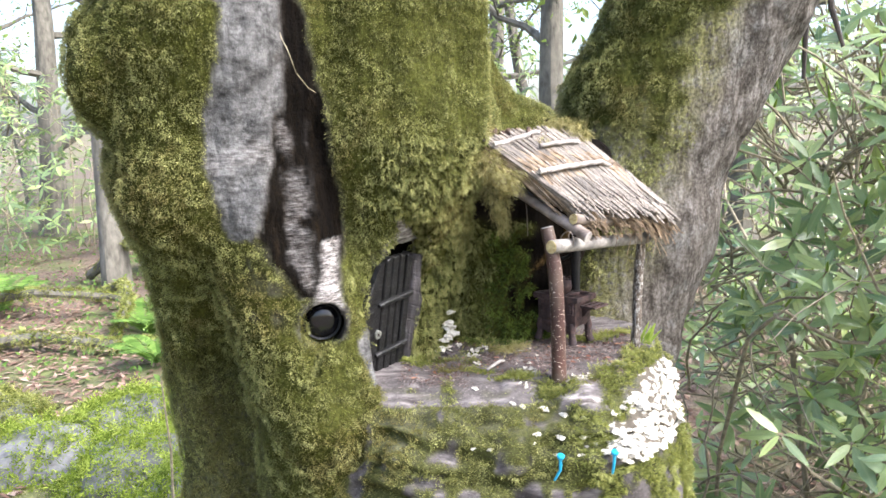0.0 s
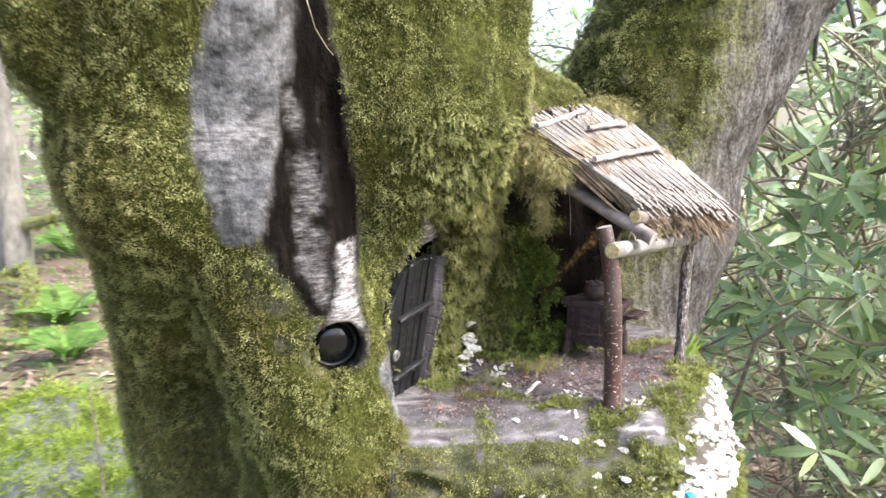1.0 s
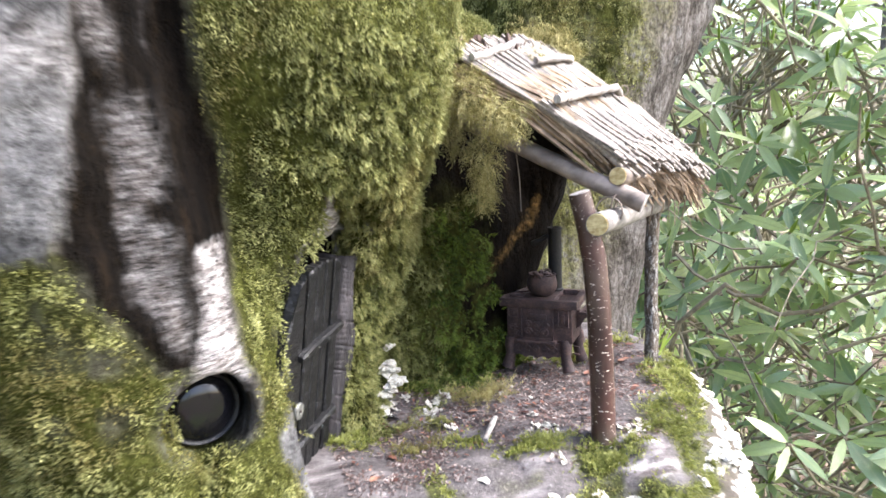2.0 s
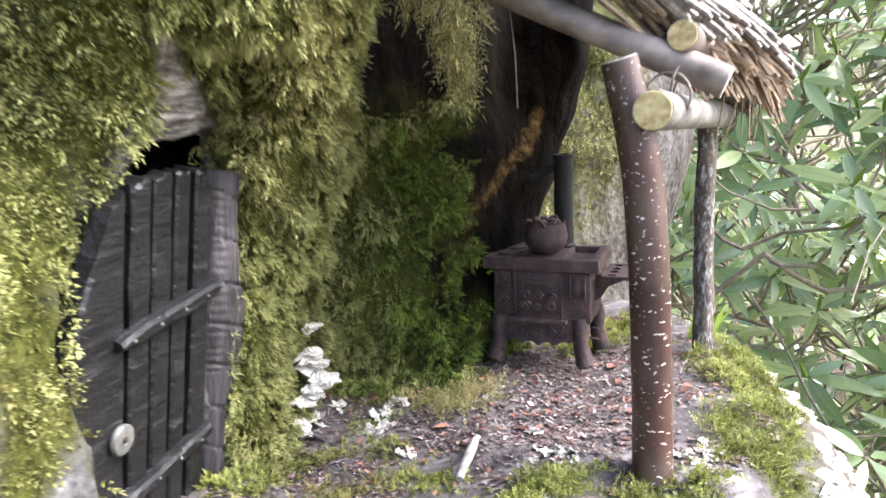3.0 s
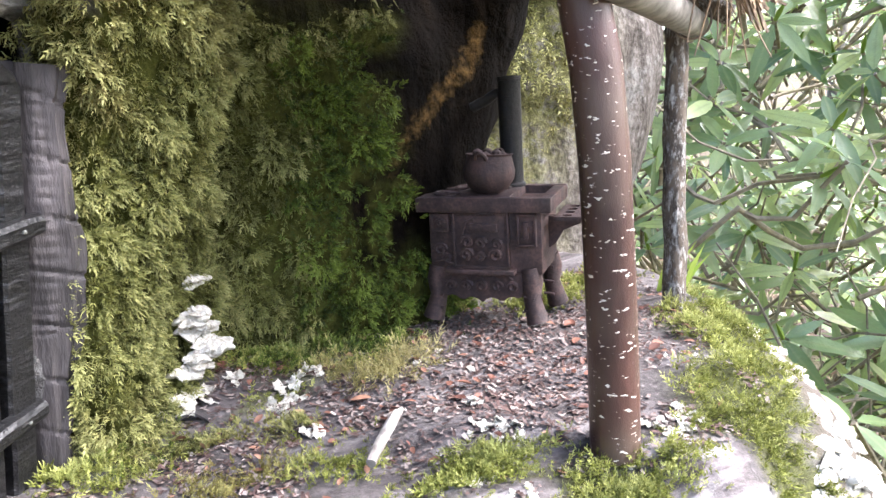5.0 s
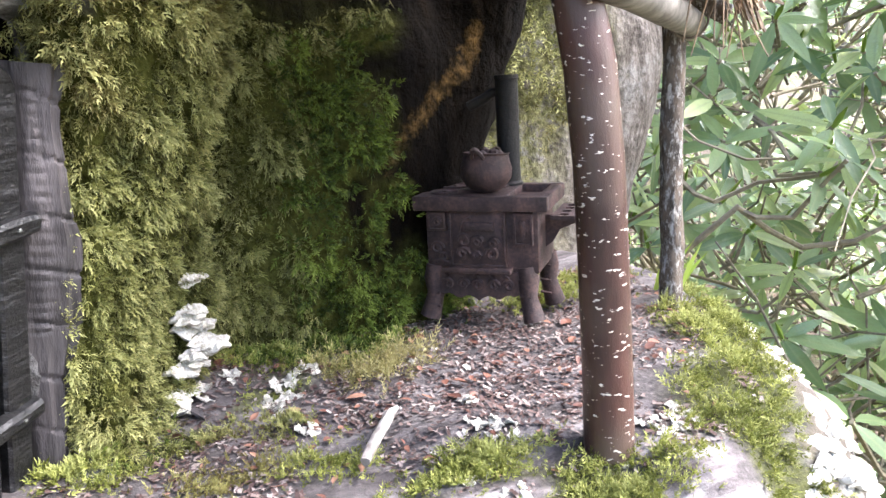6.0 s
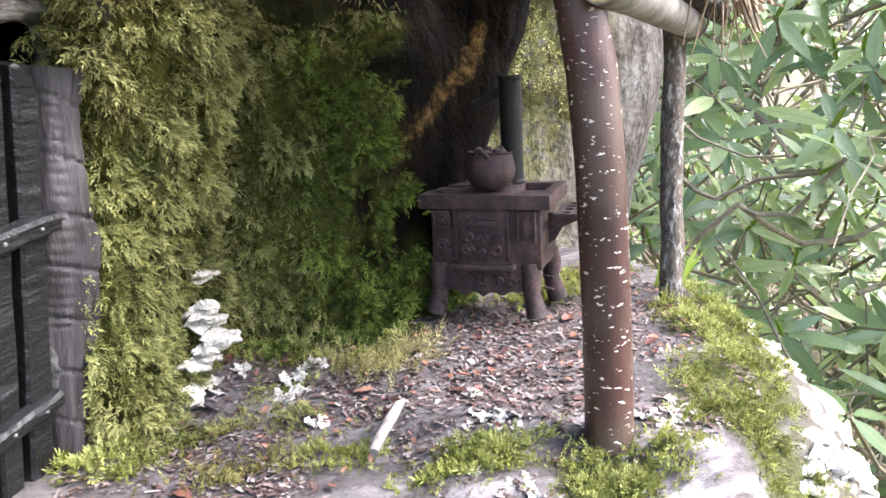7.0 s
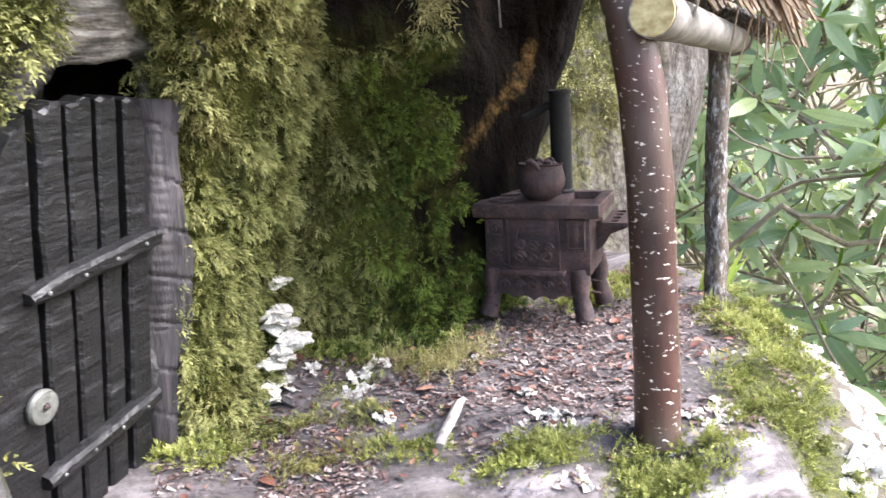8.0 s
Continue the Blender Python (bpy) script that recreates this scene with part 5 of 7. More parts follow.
# the drop shelf: a plate pierced by two rows of round holes
bm = bmesh.new()
for ci in range(2):
    for cj in range(4):
        x0, y0, w, h = 0.097 + 0.0155 * ci, 0.008 + 0.0122 * cj, 0.0155, 0.0122
        rings = []
        for z in (0.0775, 0.0745):
            outer = [bm.verts.new((x0 + w * a, y0 + h * b, z)) for a, b in ((1, 0.5), (1, 1), (0.5, 1), (0, 1), (0, 0.5), (0, 0), (0.5, 0), (1, 0))]
            inner = [bm.verts.new((x0 + w / 2 + 0.0042 * math.cos(k * math.pi / 4), y0 + h / 2 + 0.0042 * math.sin(k * math.pi / 4), z)) for k in range(8)]
            rings.append((outer, inner))
        for k in range(8):
            q = (k + 1) % 8
            (o, p), (ob_, pb) = rings
            bm.faces.new((o[k], o[q], p[q], p[k]))
            bm.faces.new((pb[k], pb[q], ob_[q], ob_[k]))
            bm.faces.new((p[k], p[q], pb[q], pb[k]))
            edge = (ci == 1 and k in (7, 0)) or (ci == 0 and k in (3, 4)) or (cj == 3 and k in (1, 2)) or (cj == 0 and k in (5, 6))
            if edge:
                bm.faces.new((o[q], o[k], ob_[k], ob_[q]))
bmesh.ops.remove_doubles(bm, verts=bm.verts[:], dist=0.0001)
shelf_me = bpy.data.meshes.new("side_shelf")
bm.to_mesh(shelf_me)
bm.free()
shelf_me.materials.append(RUST)
shelf = part("side_shelf", shelf_me, RUST, stove, "pierced drop shelf on the side")
part("shelf_bracket", Shape().plate([(0.088, 0.074), (0.116, 0.074), (0.112, 0.069), (0.100, 0.064), (0.094, 0.054), (0.088, 0.050)][::-1], 0.028, 0.032), RUST, shelf)
pipe = part("stovepipe", Shape().lathe([(0.0104, 0.092), (0.0104, 0.094), (0.0088, 0.0955), (0.0085, 0.120), (0.0087, 0.150), (0.0085, 0.171), (0.0092, 0.1715), (0.0092, 0.1745), (0.0070, 0.1745), (0.0070, 0.168)], 20, (0.056, 0.056, 0)), IRON, stove, "black iron stovepipe")
# short tube standing for the trunk's dark knob that meets the pipe
part("elbow", Shape().tube([(0.053, 0.055, 0.163), (0.045, 0.056, 0.162), (0.037, 0.056, 0.157), (0.026, 0.056, 0.152)], [0.0036, 0.0036, 0.0038, 0.0040], 12, True, 0.06), IRON, pipe, "dark crooked knob of the trunk meeting the pipe")

POT_AT = STOVE @ Vector((0.047, 0.021, 0.0922))
pot = thing("cooking_pot", pose(POT_AT.x, POT_AT.y, POT_AT.z, 0, 4, 20) @ Matrix.Scale(1.2, 4), "tiny round rusty iron cooking pot on the stove", "pot")
part("bowl", Shape().lathe([(0.006, 0.0), (0.0115, 0.003), (0.0152, 0.0085), (0.0158, 0.0140), (0.0142, 0.0195), (0.0135, 0.0225), (0.0145, 0.0238), (0.0132, 0.0240), (0.0120, 0.0215), (0.0125, 0.012), (0.004, 0.003)], 24), RUST, pot)
for k in range(2):
    a = math.pi * k + 0.4
    ear = [((0.0138 + 0.004 * math.sin(t)) * math.cos(a) - 0.0035 * math.cos(t) * math.sin(a), (0.0138 + 0.004 * math.sin(t)) * math.sin(a) + 0.0035 * math.cos(t) * math.cos(a), 0.021 + 0.0045 * math.sin(t)) for t in [q * math.pi / 6 for q in range(7)]]
    part("lug", Shape().tube(ear, 0.0013, 6), RUST, pot)
food = Shape()
for k in range(7):
    a = k * 0.9
    food.lathe([(0.001, -0.002), (0.0036, 0.0), (0.0030, 0.0035), (0.0006, 0.005)], 7, (0.0075 * math.cos(a), 0.0075 * math.sin(a), 0.0205 + 0.0015 * (k % 2)))
part("filling", food, RUST, pot, "dark crumbs heaped in the pot")

# ---- bracket fungi, litter and bits on the stump ----
def bracket(seed, r):
    """A shelf of fungus: a wavy half disc, domed above, thin at the margin; it grows along -y."""
    rnd = random.Random(seed)
    ph = [rnd.uniform(0, 6) for _ in range(3)]
    s, rows, cols = Shape(), 6, 17
    top, under = [], []
    for i in range(rows + 1):
        q = i / rows
        for j in range(cols):
            a = math.pi * (1.0 + j / (cols - 1)) + 0.0
            edge = r * (1 + 0.13 * math.sin(3 * a + ph[0]) + 0.09 * math.sin(7 * a + ph[1]) + 0.05 * math.sin(13 * a + ph[2]))
            x, y = edge * q * math.cos(a), edge * q * math.sin(a)
            wav = 0.10 * r * q * q * math.sin(5 * a + ph[2])
            top.append((x, y, 0.34 * r * (1 - q * q) + wav + 0.05 * r * math.sin(17 * q + ph[0]) + rnd.uniform(-0.05, 0.05) * r))
            under.append((x * 0.92, y * 0.92, -0.16 * r * (1 - q) - 0.14 * r + wav))
    n = len(top)
    faces = []
    for i in range(rows):
        for j in range(cols - 1):
            k = i * cols + j
            faces.append((k, k + cols, k + cols + 1, k + 1))
            faces.append((n + k, n + k + 1, n + k + cols + 1, n + k + cols))
    for j in range(cols - 1):
        k = rows * cols + j
        faces.append((k, n + k, n + k + 1, k + 1))
    for i in range(rows):
        for j in (0, cols - 1):
            k = i * cols + j
            faces.append((k, n + k, n + k + cols, k + cols))
    return s.add(top + under, faces).mesh("bracket_fungus", FUNGUS, angle=60)


brackets = [bracket(k, 0.010) for k in range(6)]


def place_bracket(p, n, scale, tilt=0.0, where="stump", group="white bracket fungi on the stump"):
    h = Vector((n[0], n[1], 0))
    h = h.normalized() if h.length > 0.05 else Vector((0.7, -0.7, 0))
    yaw = math.atan2(h.x, -h.y)
    ob = new("bracket_fungus", random.choice(brackets))
    ob.matrix_world = Matrix.LocRotScale(Vector(p) - h * 0.002, Euler((tilt + random.uniform(-0.25, 0.2), random.uniform(-0.25, 0.25), yaw + random.uniform(-0.4, 0.4))), Vector((scale, scale, scale * random.uniform(0.8, 1.3))))
    return tagged(ob, f"small white shelf of bracket fungus growing on the {where}", "fungus", group)


side_d = (sx - 0.352) * 0.86 - (sy - 1.20) * 0.51
for want, count, size in (((side_d > -0.004) & (sz < 1.085) & (sz > 0.995) & (grain(sx, sy, sz, 0.03) > -0.35) & (sy < 1.31) & (sn[:, 1] < 0.35), 125, (0.55, 1.35)),
                          ((np.hypot(sx - 0.315, (sy - 1.12) * 0.8) < 0.050) & (sz > 1.035) & (sz < 1.075), 26, (0.6, 1.2)),
                          ((sz > 1.0) & (sz < 1.065) & (sx > 0.16) & (sx < 0.30) & (sn[:, 1] < -0.3), 14, (0.5, 1.1)),
                          ((sz > 1.0) & (sz < 1.09) & (sx > -0.02) & (sx < 0.2) & (sn[:, 1] < -0.3), 8, (0.4, 0.8))):
    ids = np.flatnonzero(want)
    taken = []
    for i in rng.permutation(ids):
        if len(taken) >= count:
            break
        if all((sx[i] - sx[j]) ** 2 + (sy[i] - sy[j]) ** 2 + (sz[i] - sz[j]) ** 2 > 0.0062 ** 2 for j in taken):
            taken.append(i)
            place_bracket(sp[i], sn[i], random.uniform(*size), 0.15)


def crust_flake(seed, r):
    """A crumpled flake of white lichen: uneven outline, raised and torn towards its margin."""
    rnd = random.Random(seed)
    ph = [rnd.uniform(0, 6) for _ in range(4)]
    cols, v, f = 14, [], []
    for q in (0.0, 0.45, 0.8, 1.0):
        for j in range(cols):
            a = 2 * math.pi * j / cols
            edge = r * (1 + 0.25 * math.sin(2 * a + ph[0]) + 0.2 * math.sin(5 * a + ph[1]) + rnd.uniform(-0.14, 0.14)) * q
            v.append((edge * math.cos(a), edge * math.sin(a), r * (0.14 + 0.22 * q * math.sin(3 * a + ph[2]) + 0.15 * q * math.sin(7 * a + ph[3]) + rnd.uniform(-0.07, 0.07))))
    n = len(v)
    v += [(x * 0.94, y * 0.94, z - 0.16 * r) for x, y, z in v]
    for i in range(3):
        for j in range(cols):
            a, b = i * cols + j, i * cols + (j + 1) % cols
            f += [(a, a + cols, b + cols, b), (n + a, n + b, n + b + cols, n + a + cols)]
    f += [(3 * cols + j, n + 3 * cols + j, n + 3 * cols + (j + 1) % cols, 3 * cols + (j + 1) % cols) for j in range(cols)]
    return Shape().add(v, f).mesh("lichen_flake", FUNGUS, angle=45)


flakes_ = [crust_flake(40 + k, 0.005) for k in range(8)]
# clusters on the foot of the mossy pillar: x, y, z, spread, how many, size
for x, y, z, wide, count, size in ((0.017, 1.312, 1.172, 0.006, 4, 0.75), (0.016, 1.306, 1.150, 0.006, 6, 1.1), (0.021, 1.303, 1.140, 0.005, 4, 1.05), (0.008, 1.298, 1.126, 0.007, 5, 1.0), (0.004, 1.290, 1.108, 0.006, 4, 0.9), (-0.022, 1.283, 1.104, 0.009, 4, 0.7), (-0.036, 1.276, 1.116, 0.005, 2, 0.6)):
    for k in range(count):
        p = Vector((x + random.uniform(-wide, wide), y + random.uniform(-0.004, 0.004), z + random.uniform(-0.006, 0.006)))
        place_bracket(p, (0.45, -0.9, 0), size * random.uniform(0.6, 1.15), random.uniform(-0.1, 0.35), "mossy trunk", "white bracket fungi on the trunk")
# flakes of lichen on the terrace: x, y, spread, how many
for x, y, wide, count in ((0.050, 1.281, 0.008, 9), (0.062, 1.292, 0.007, 8), (0.078, 1.309, 0.006, 8), (0.036, 1.305, 0.006, 6), (0.010, 1.288, 0.008, 5), (0.066, 1.242, 0.006, 4), (0.154, 1.188, 0.010, 12), (0.153, 1.230, 0.004, 3), (0.232, 1.152, 0.012, 12), (0.250, 1.158, 0.008, 6),
                          (0.128, 1.150, 0.010, 4), (0.145, 1.140, 0.012, 4), (0.195, 1.126, 0.02, 5), (0.30, 1.22, 0.02, 5), (0.19, 1.30, 0.03, 5), (0.12, 1.25, 0.05, 7), (0.26, 1.25, 0.05, 6)):
    for k in range(count):
        a, b = x + random.gauss(0, wide * 0.6), y + random.gauss(0, wide * 0.6)
        ob = new("lichen_flake", random.choice(flakes_))
        t = random.uniform(0.35, 1.0) * (0.55 if wide > 0.015 else 1)
        ob.matrix_world = Matrix.LocRotScale((a, b, deck_z(a, b) + 0.0012), Euler((random.uniform(-0.6, 0.6), random.uniform(-0.6, 0.6), random.uniform(0, 6.28))), Vector((t, t, t)))
        tagged(ob, "crumpled flake of white lichen crust on the stump", "lichen", "white lichen flakes on the stump")

# a lifted flake of bark by the foot of the pillar, with a dark gap under its front edge
rim_a, rim_b, cols = Vector((-0.038, 1.274, 0)), Vector((0.012, 1.266, 0)), 26
flake = Shape()
rows_ = []
for lay in (0.0016, 0.0):
    for k in range(cols):
        t = k / (cols - 1)
        q = rim_a.lerp(rim_b, t)
        fade = math.sin(math.pi * min(max(t, 0.03), 0.97)) ** 0.5
        wob = 0.0022 * math.sin(9 * t + 1) + 0.0014 * math.sin(23 * t) + 0.0006 * math.sin(61 * t)
        base = deck_z(q.x, q.y + 0.014)
        rows_ += [(q.x, q.y + wob, base + 0.0038 * fade + 0.0012 * math.sin(17 * t) + lay), (q.x, q.y + 0.006 + 0.5 * wob, base + 0.0034 * fade + lay), (q.x, q.y + 0.017, base - 0.0015 + lay)]
flake.add(rows_, [(3 * k + c, 3 * k + 3 + c, 3 * k + 4 + c, 3 * k + 1 + c) for k in range(cols - 1) for c in (0, 1)]
          + [(3 * (cols + k) + c, 3 * (cols + k) + 1 + c, 3 * (cols + k) + 4 + c, 3 * (cols + k) + 3 + c) for k in range(cols - 1) for c in (0, 1)]
          + [(3 * k, 3 * (cols + k), 3 * (cols + k) + 3, 3 * k + 3) for k in range(cols - 1)])
solid("bark_flake", flake, JAMB, "lifted grey flake of bark on the stump by the trunk", "bark")
for k in range(9):
    q = rim_a.lerp(rim_b, random.uniform(0.08, 0.9))
    ob = new("lichen_flake", random.choice(flakes_))
    t = random.uniform(0.3, 0.6)
    ob.matrix_world = Matrix.LocRotScale((q.x, q.y + 0.003, deck_z(q.x, q.y + 0.014) + 0.0048), Euler((0.3, random.uniform(-0.3, 0.3), random.uniform(0, 6.28))), Vector((t, t * 0.6, t)))
    tagged(ob, "crumpled flake of white lichen crust on lifted bark", "lichen", "white lichen flakes on the stump")

# fallen stick, and two blue pegs pushed into the front of the stump
z0 = deck_z(0.112, 1.229)
stick = Shape().tube([(0.112, 1.229, z0 + 0.006), (0.103, 1.214, 1.1095), (0.096, 1.204, 1.1085), (0.086, 1.189, 1.107), (0.079, 1.180, 1.1045)], [0.0012, 0.0026, 0.0031, 0.0029, 0.0026], 11, True, 0.5)
solid("stick", stick, PALEWOOD, "short bleached stick lying across the moss", "stick")
for a, b, label in (((0.266, 1.050, 1.019), (0.2635, 1.045, 0.984), "bright blue plastic peg pushed into the stump"), ((0.184, 1.052, 1.013), (0.175, 1.043, 0.975), "bent bright blue plastic peg pushed into the stump")):
    a, b = Vector(a), Vector(b)
    face = sp[(np.abs(sx - a.x) < 0.010) & (sz > b.z - 0.004) & (sz < a.z + 0.004) & (sy < 1.2)][:, 1].min()
    a, b = Vector((a.x, face - 0.006, a.z)), Vector((b.x, face - 0.004, b.z))
    peg = thing("blue_peg", Matrix.Translation(a), label, "peg", "blue pegs in the stump")
    mid = (a + b) / 2 + Vector((0.004 if "bent" in label else 0, -0.002, 0))
    part("shank", Shape().tube([Vector(), mid - a, b - a], [0.0028, 0.0024, 0.0018], 9), BLUE, peg)
    part("head", Shape().lathe([(0.003, -0.003), (0.0058, -0.001), (0.0062, 0.002), (0.005, 0.004), (0.002, 0.0045)], 12).moved(pose(0, 0, 0.001, 20, 0, 0)), BLUE, peg)
    part("spike", Shape().tube([Vector((0, 0, -0.001)), Vector((0, 0.022, -0.004))], [0.0022, 0.0014], 8), BLUE, peg)


def leaf_shape(length, width, curl, fold, seed, rows=5):
    """A pointed leaf along x, folded at its rib and curled."""
    rnd = random.Random(seed)
    v, f = [], []
    for i in range(rows + 1):
        t = i / rows
        w = width * math.sin(math.pi * min(1, 0.04 + 0.96 * t ** 0.85)) ** 0.8 * 0.5 + 0.0004
        x, z = length * t, -curl * length * t * t
        e = rnd.uniform(-0.08, 0.08) * w
        v += [(x, -w, z + fold * w + e), (x, 0, z), (x, w, z + fold * w - e)]
    for i in range(rows):
        a = 3 * i
        f += [(a, a + 1, a + 4, a + 3), (a + 1, a + 2, a + 5, a + 4)]
    return v, f


dead = []
for k in range(7):
    v, f = leaf_shape(random.uniform(0.016, 0.026), random.uniform(0.009, 0.014), random.uniform(-0.35, 0.3), random.uniform(0.2, 0.7), k, 4)
    dead.append(Shape().add(v, f).mesh("dead_leaf", DEADLEAF, angle=0))
done = 0
while done < 380:
    x, y = random.uniform(-0.06, 0.37), random.uniform(1.14, 1.42)
    if (x - 0.352) * 0.86 - (y - 1.20) * 0.51 > -0.04 or (x < 0.0 and (y > 1.27 or x < -0.12)) or (x < 0.10 and y > 1.36):
        continue
    if 0.165 < x < 0.29 and y > 1.28 and random.random() < 0.5:
        continue
    if y < 1.22 and random.random() < 0.7:
        continue
    ob = new("dead_leaf", random.choice(dead))
    s = random.choice((random.uniform(0.14, 0.30), random.uniform(0.14, 0.30), random.uniform(0.16, 0.34), random.uniform(0.3, 0.55)))
    ob.matrix_world = Matrix.LocRotScale((x, y, deck_z(x, y) + 0.002), Euler((random.uniform(-0.4, 0.4), random.uniform(-0.3, 0.3), random.uniform(0, 6.28))), Vector((s, s, s)))
    tagged(ob, "curled red-brown dead beech leaf lying on the stump", "leaf", "dead leaves on the stump")
    done += 1
# crumbs of bark, bud scales and chips
k = 19000
cx_, cy_ = rng.uniform(-0.07, 0.38, k), rng.uniform(1.13, 1.45, k)
dense = grain(cx_, cy_, cx_ * 0, 0.035) + 0.7 * rng.rand(k) + 0.5 * (cy_ > 1.23)
ok = (dense > 0.35) & ((cx_ - 0.352) * 0.86 - (cy_ - 1.20) * 0.51 < -0.02) & ~((cx_ < 0.02) & (cy_ > 1.30))
cx_, cy_ = cx_[ok], cy_[ok]
cz_ = deck_height(cx_, cy_) + 0.0012
k = len(cx_)
ang, tlt = rng.uniform(0, 6.28, k), rng.uniform(-0.5, 0.5, k)
L, Wd = rng.gamma(2.0, 0.00055, k) + 0.0005, rng.uniform(0.0005, 0.0014, k)
ux, uy = np.cos(ang), np.sin(ang)
corners = []
for a, b, up in ((-1, -0.6, 0), (1, -1, 0.3), (0.8, 1, 0.0), (-0.9, 0.8, 0.35)):
    corners.append(np.stack([cx_ + ux * L * a - uy * Wd * b, cy_ + uy * L * a + ux * Wd * b, cz_ + tlt * L * a + up * Wd], 1))
v = np.stack(corners, 1).reshape(-1, 3)
tagged(new("litter_crumbs", mesh_of("litter_crumbs", v, np.arange(len(v)).reshape(-1, 4), CRUMB, False)), "bark crumbs and bud scales strewn over the stump", "litter", kind="stuff")
# moss sprouting on the terrace: green by the trunk, dry tufts, the strip along the lip
for cx0, cy0, wx, wy, count, mat, size, label in ((0.085, 1.352, 0.045, 0.026, 2600, MOSS_GREEN, 0.0034, "green moss at the foot of the hollow"), (0.125, 1.352, 0.032, 0.016, 1100, MOSS_GREEN, 0.0034, "green moss at the foot of the hollow"),
                                                  (0.122, 1.288, 0.022, 0.017, 520, DRYMOSS, 0.0062, "wispy dry moss"), (0.145, 1.30, 0.018, 0.008, 260, DRYMOSS, 0.006, "wispy dry moss"), (0.095, 1.31, 0.014, 0.010, 240, DRYMOSS, 0.0055, "wispy dry moss"),
                                                  (0.125, 1.160, 0.030, 0.010, 2200, MOSS_YELLOW, 0.0032, "olive moss along the lip"), (0.195, 1.126, 0.030, 0.012, 2200, MOSS_YELLOW, 0.0032, "olive moss along the lip"), (0.07, 1.205, 0.022, 0.02, 900, MOSS_YELLOW, 0.003, "olive moss along the lip"),
                                                  (0.02, 1.215, 0.03, 0.012, 700, MOSS, 0.0032, "thin moss"), (0.0, 1.255, 0.03, 0.008, 600, MOSS, 0.0032, "thin moss"), (0.055, 1.255, 0.014, 0.009, 300, MOSS, 0.0032, "thin moss"),
                                                  (-0.035, 1.262, 0.018, 0.018, 1000, MOSS_GREEN, 0.0034, "green moss at the foot of the trunk"), (-0.048, 1.243, 0.022, 0.014, 1300, MOSS_YELLOW, 0.0034, "olive moss at the foot of the door"), (0.29, 1.375, 0.04, 0.018, 1500, MOSS_YELLOW, 0.0035, "bright moss behind the stove"), (0.35, 1.40, 0.04, 0.018, 1200, MOSS_YELLOW, 0.0035, "bright moss behind the stove")):
    count = int(count * 0.6)
    px_, py_ = rng.normal(cx0, wx * 0.6, count), rng.normal(cy0, wy * 0.6, count)
    p = np.stack([px_, py_, deck_height(px_, py_) + rng.uniform(0, 0.004, count)], 1)
    n = np.tile(np.array([0, 0, 1.0]), (count, 1)) + rng.normal(0, 0.25, (count, 3))
    me = tufts("moss", p, n, 1.4 * size * (0.6 + 0.7 * rng.rand(count)), mat, rng, 0.05, 0.06 if mat is DRYMOSS else 0.17, gap=-0.6, height=0.006, stray=0.5, brush=True)
    part("moss", me, mat, stump, label)["kind"] = "stuff"
grass = Shape()
for k in range(9):
    x, y = 0.385 + random.uniform(-0.008, 0.012), 1.345 + random.uniform(-0.01, 0.012)
    z = deck_z(x, y) - 0.004
    dx, dy, h = random.uniform(-0.015, 0.025), random.uniform(-0.02, 0.01), random.uniform(0.03, 0.05)
    grass.add([(x - 0.002, y, z), (x + 0.002, y + 0.001, z), (x + dx * 0.5 + 0.003, y + dy * 0.5, z + h * 0.6), (x + dx * 0.5 - 0.003, y + dy * 0.5, z + h * 0.6), (x + dx, y + dy, z + h)], [(0, 1, 2, 3), (3, 2, 4)])
SHOOT = leafy("young_shoot", (0.16, 0.27, 0.03), (0.26, 0.38, 0.05), (0.40, 0.50, 0.10), 0.5, 0.3, 0.4)
solid("grass_tuft", grass, SHOOT, "small tuft of fresh grass behind the porch post", "grass")

# ---- rhododendrons ----
def rhodo_material(name, low, mid, high, vary):
    m, n, l, p = material(name)
    r = n.new("ShaderNodeObjectInfo").outputs["Random"] if vary == "object" else n.new("ShaderNodeNewGeometry").outputs["Random Per Island"]
    c = ramp(n, l, r, ((0.0, low), (0.55, mid), (1.0, high)))
    spots = tex(n, l, 26, 5, 0.65)
    c = mix(n, l, ramp(n, l, spots, ((0.5, (0, 0, 0)), (0.8, (0.5, 0.5, 0.5)))), c, (0.20, 0.22, 0.09))
    c = mix(n, l, ramp(n, l, attr(n, "rib"), ((0.72, (0, 0, 0)), (1.0, (0.6, 0.6, 0.6)))), c, (0.28, 0.36, 0.14))
    l.new(c, p.inputs["Base Color"])
    p.inputs["Roughness"].default_value = 0.27
    p.inputs["Specular IOR Level"].default_value = 1.0
    p.inputs["Coat Weight"].default_value, p.inputs["Coat Roughness"].default_value = 0.45, 0.25
    bump(n, l, p, spots, 0.25, 0.02)
    t = n.new("ShaderNodeBsdfTranslucent")
    l.new(c, t.inputs["Color"])
    x = n.new("ShaderNodeMixShader")
    x.inputs[0].default_value = 0.36
    l.new(p.outputs[0], x.inputs[1])
    l.new(t.outputs[0], x.inputs[2])
    l.new(x.outputs[0], n["Material Output"].inputs["Surface"])
    return m


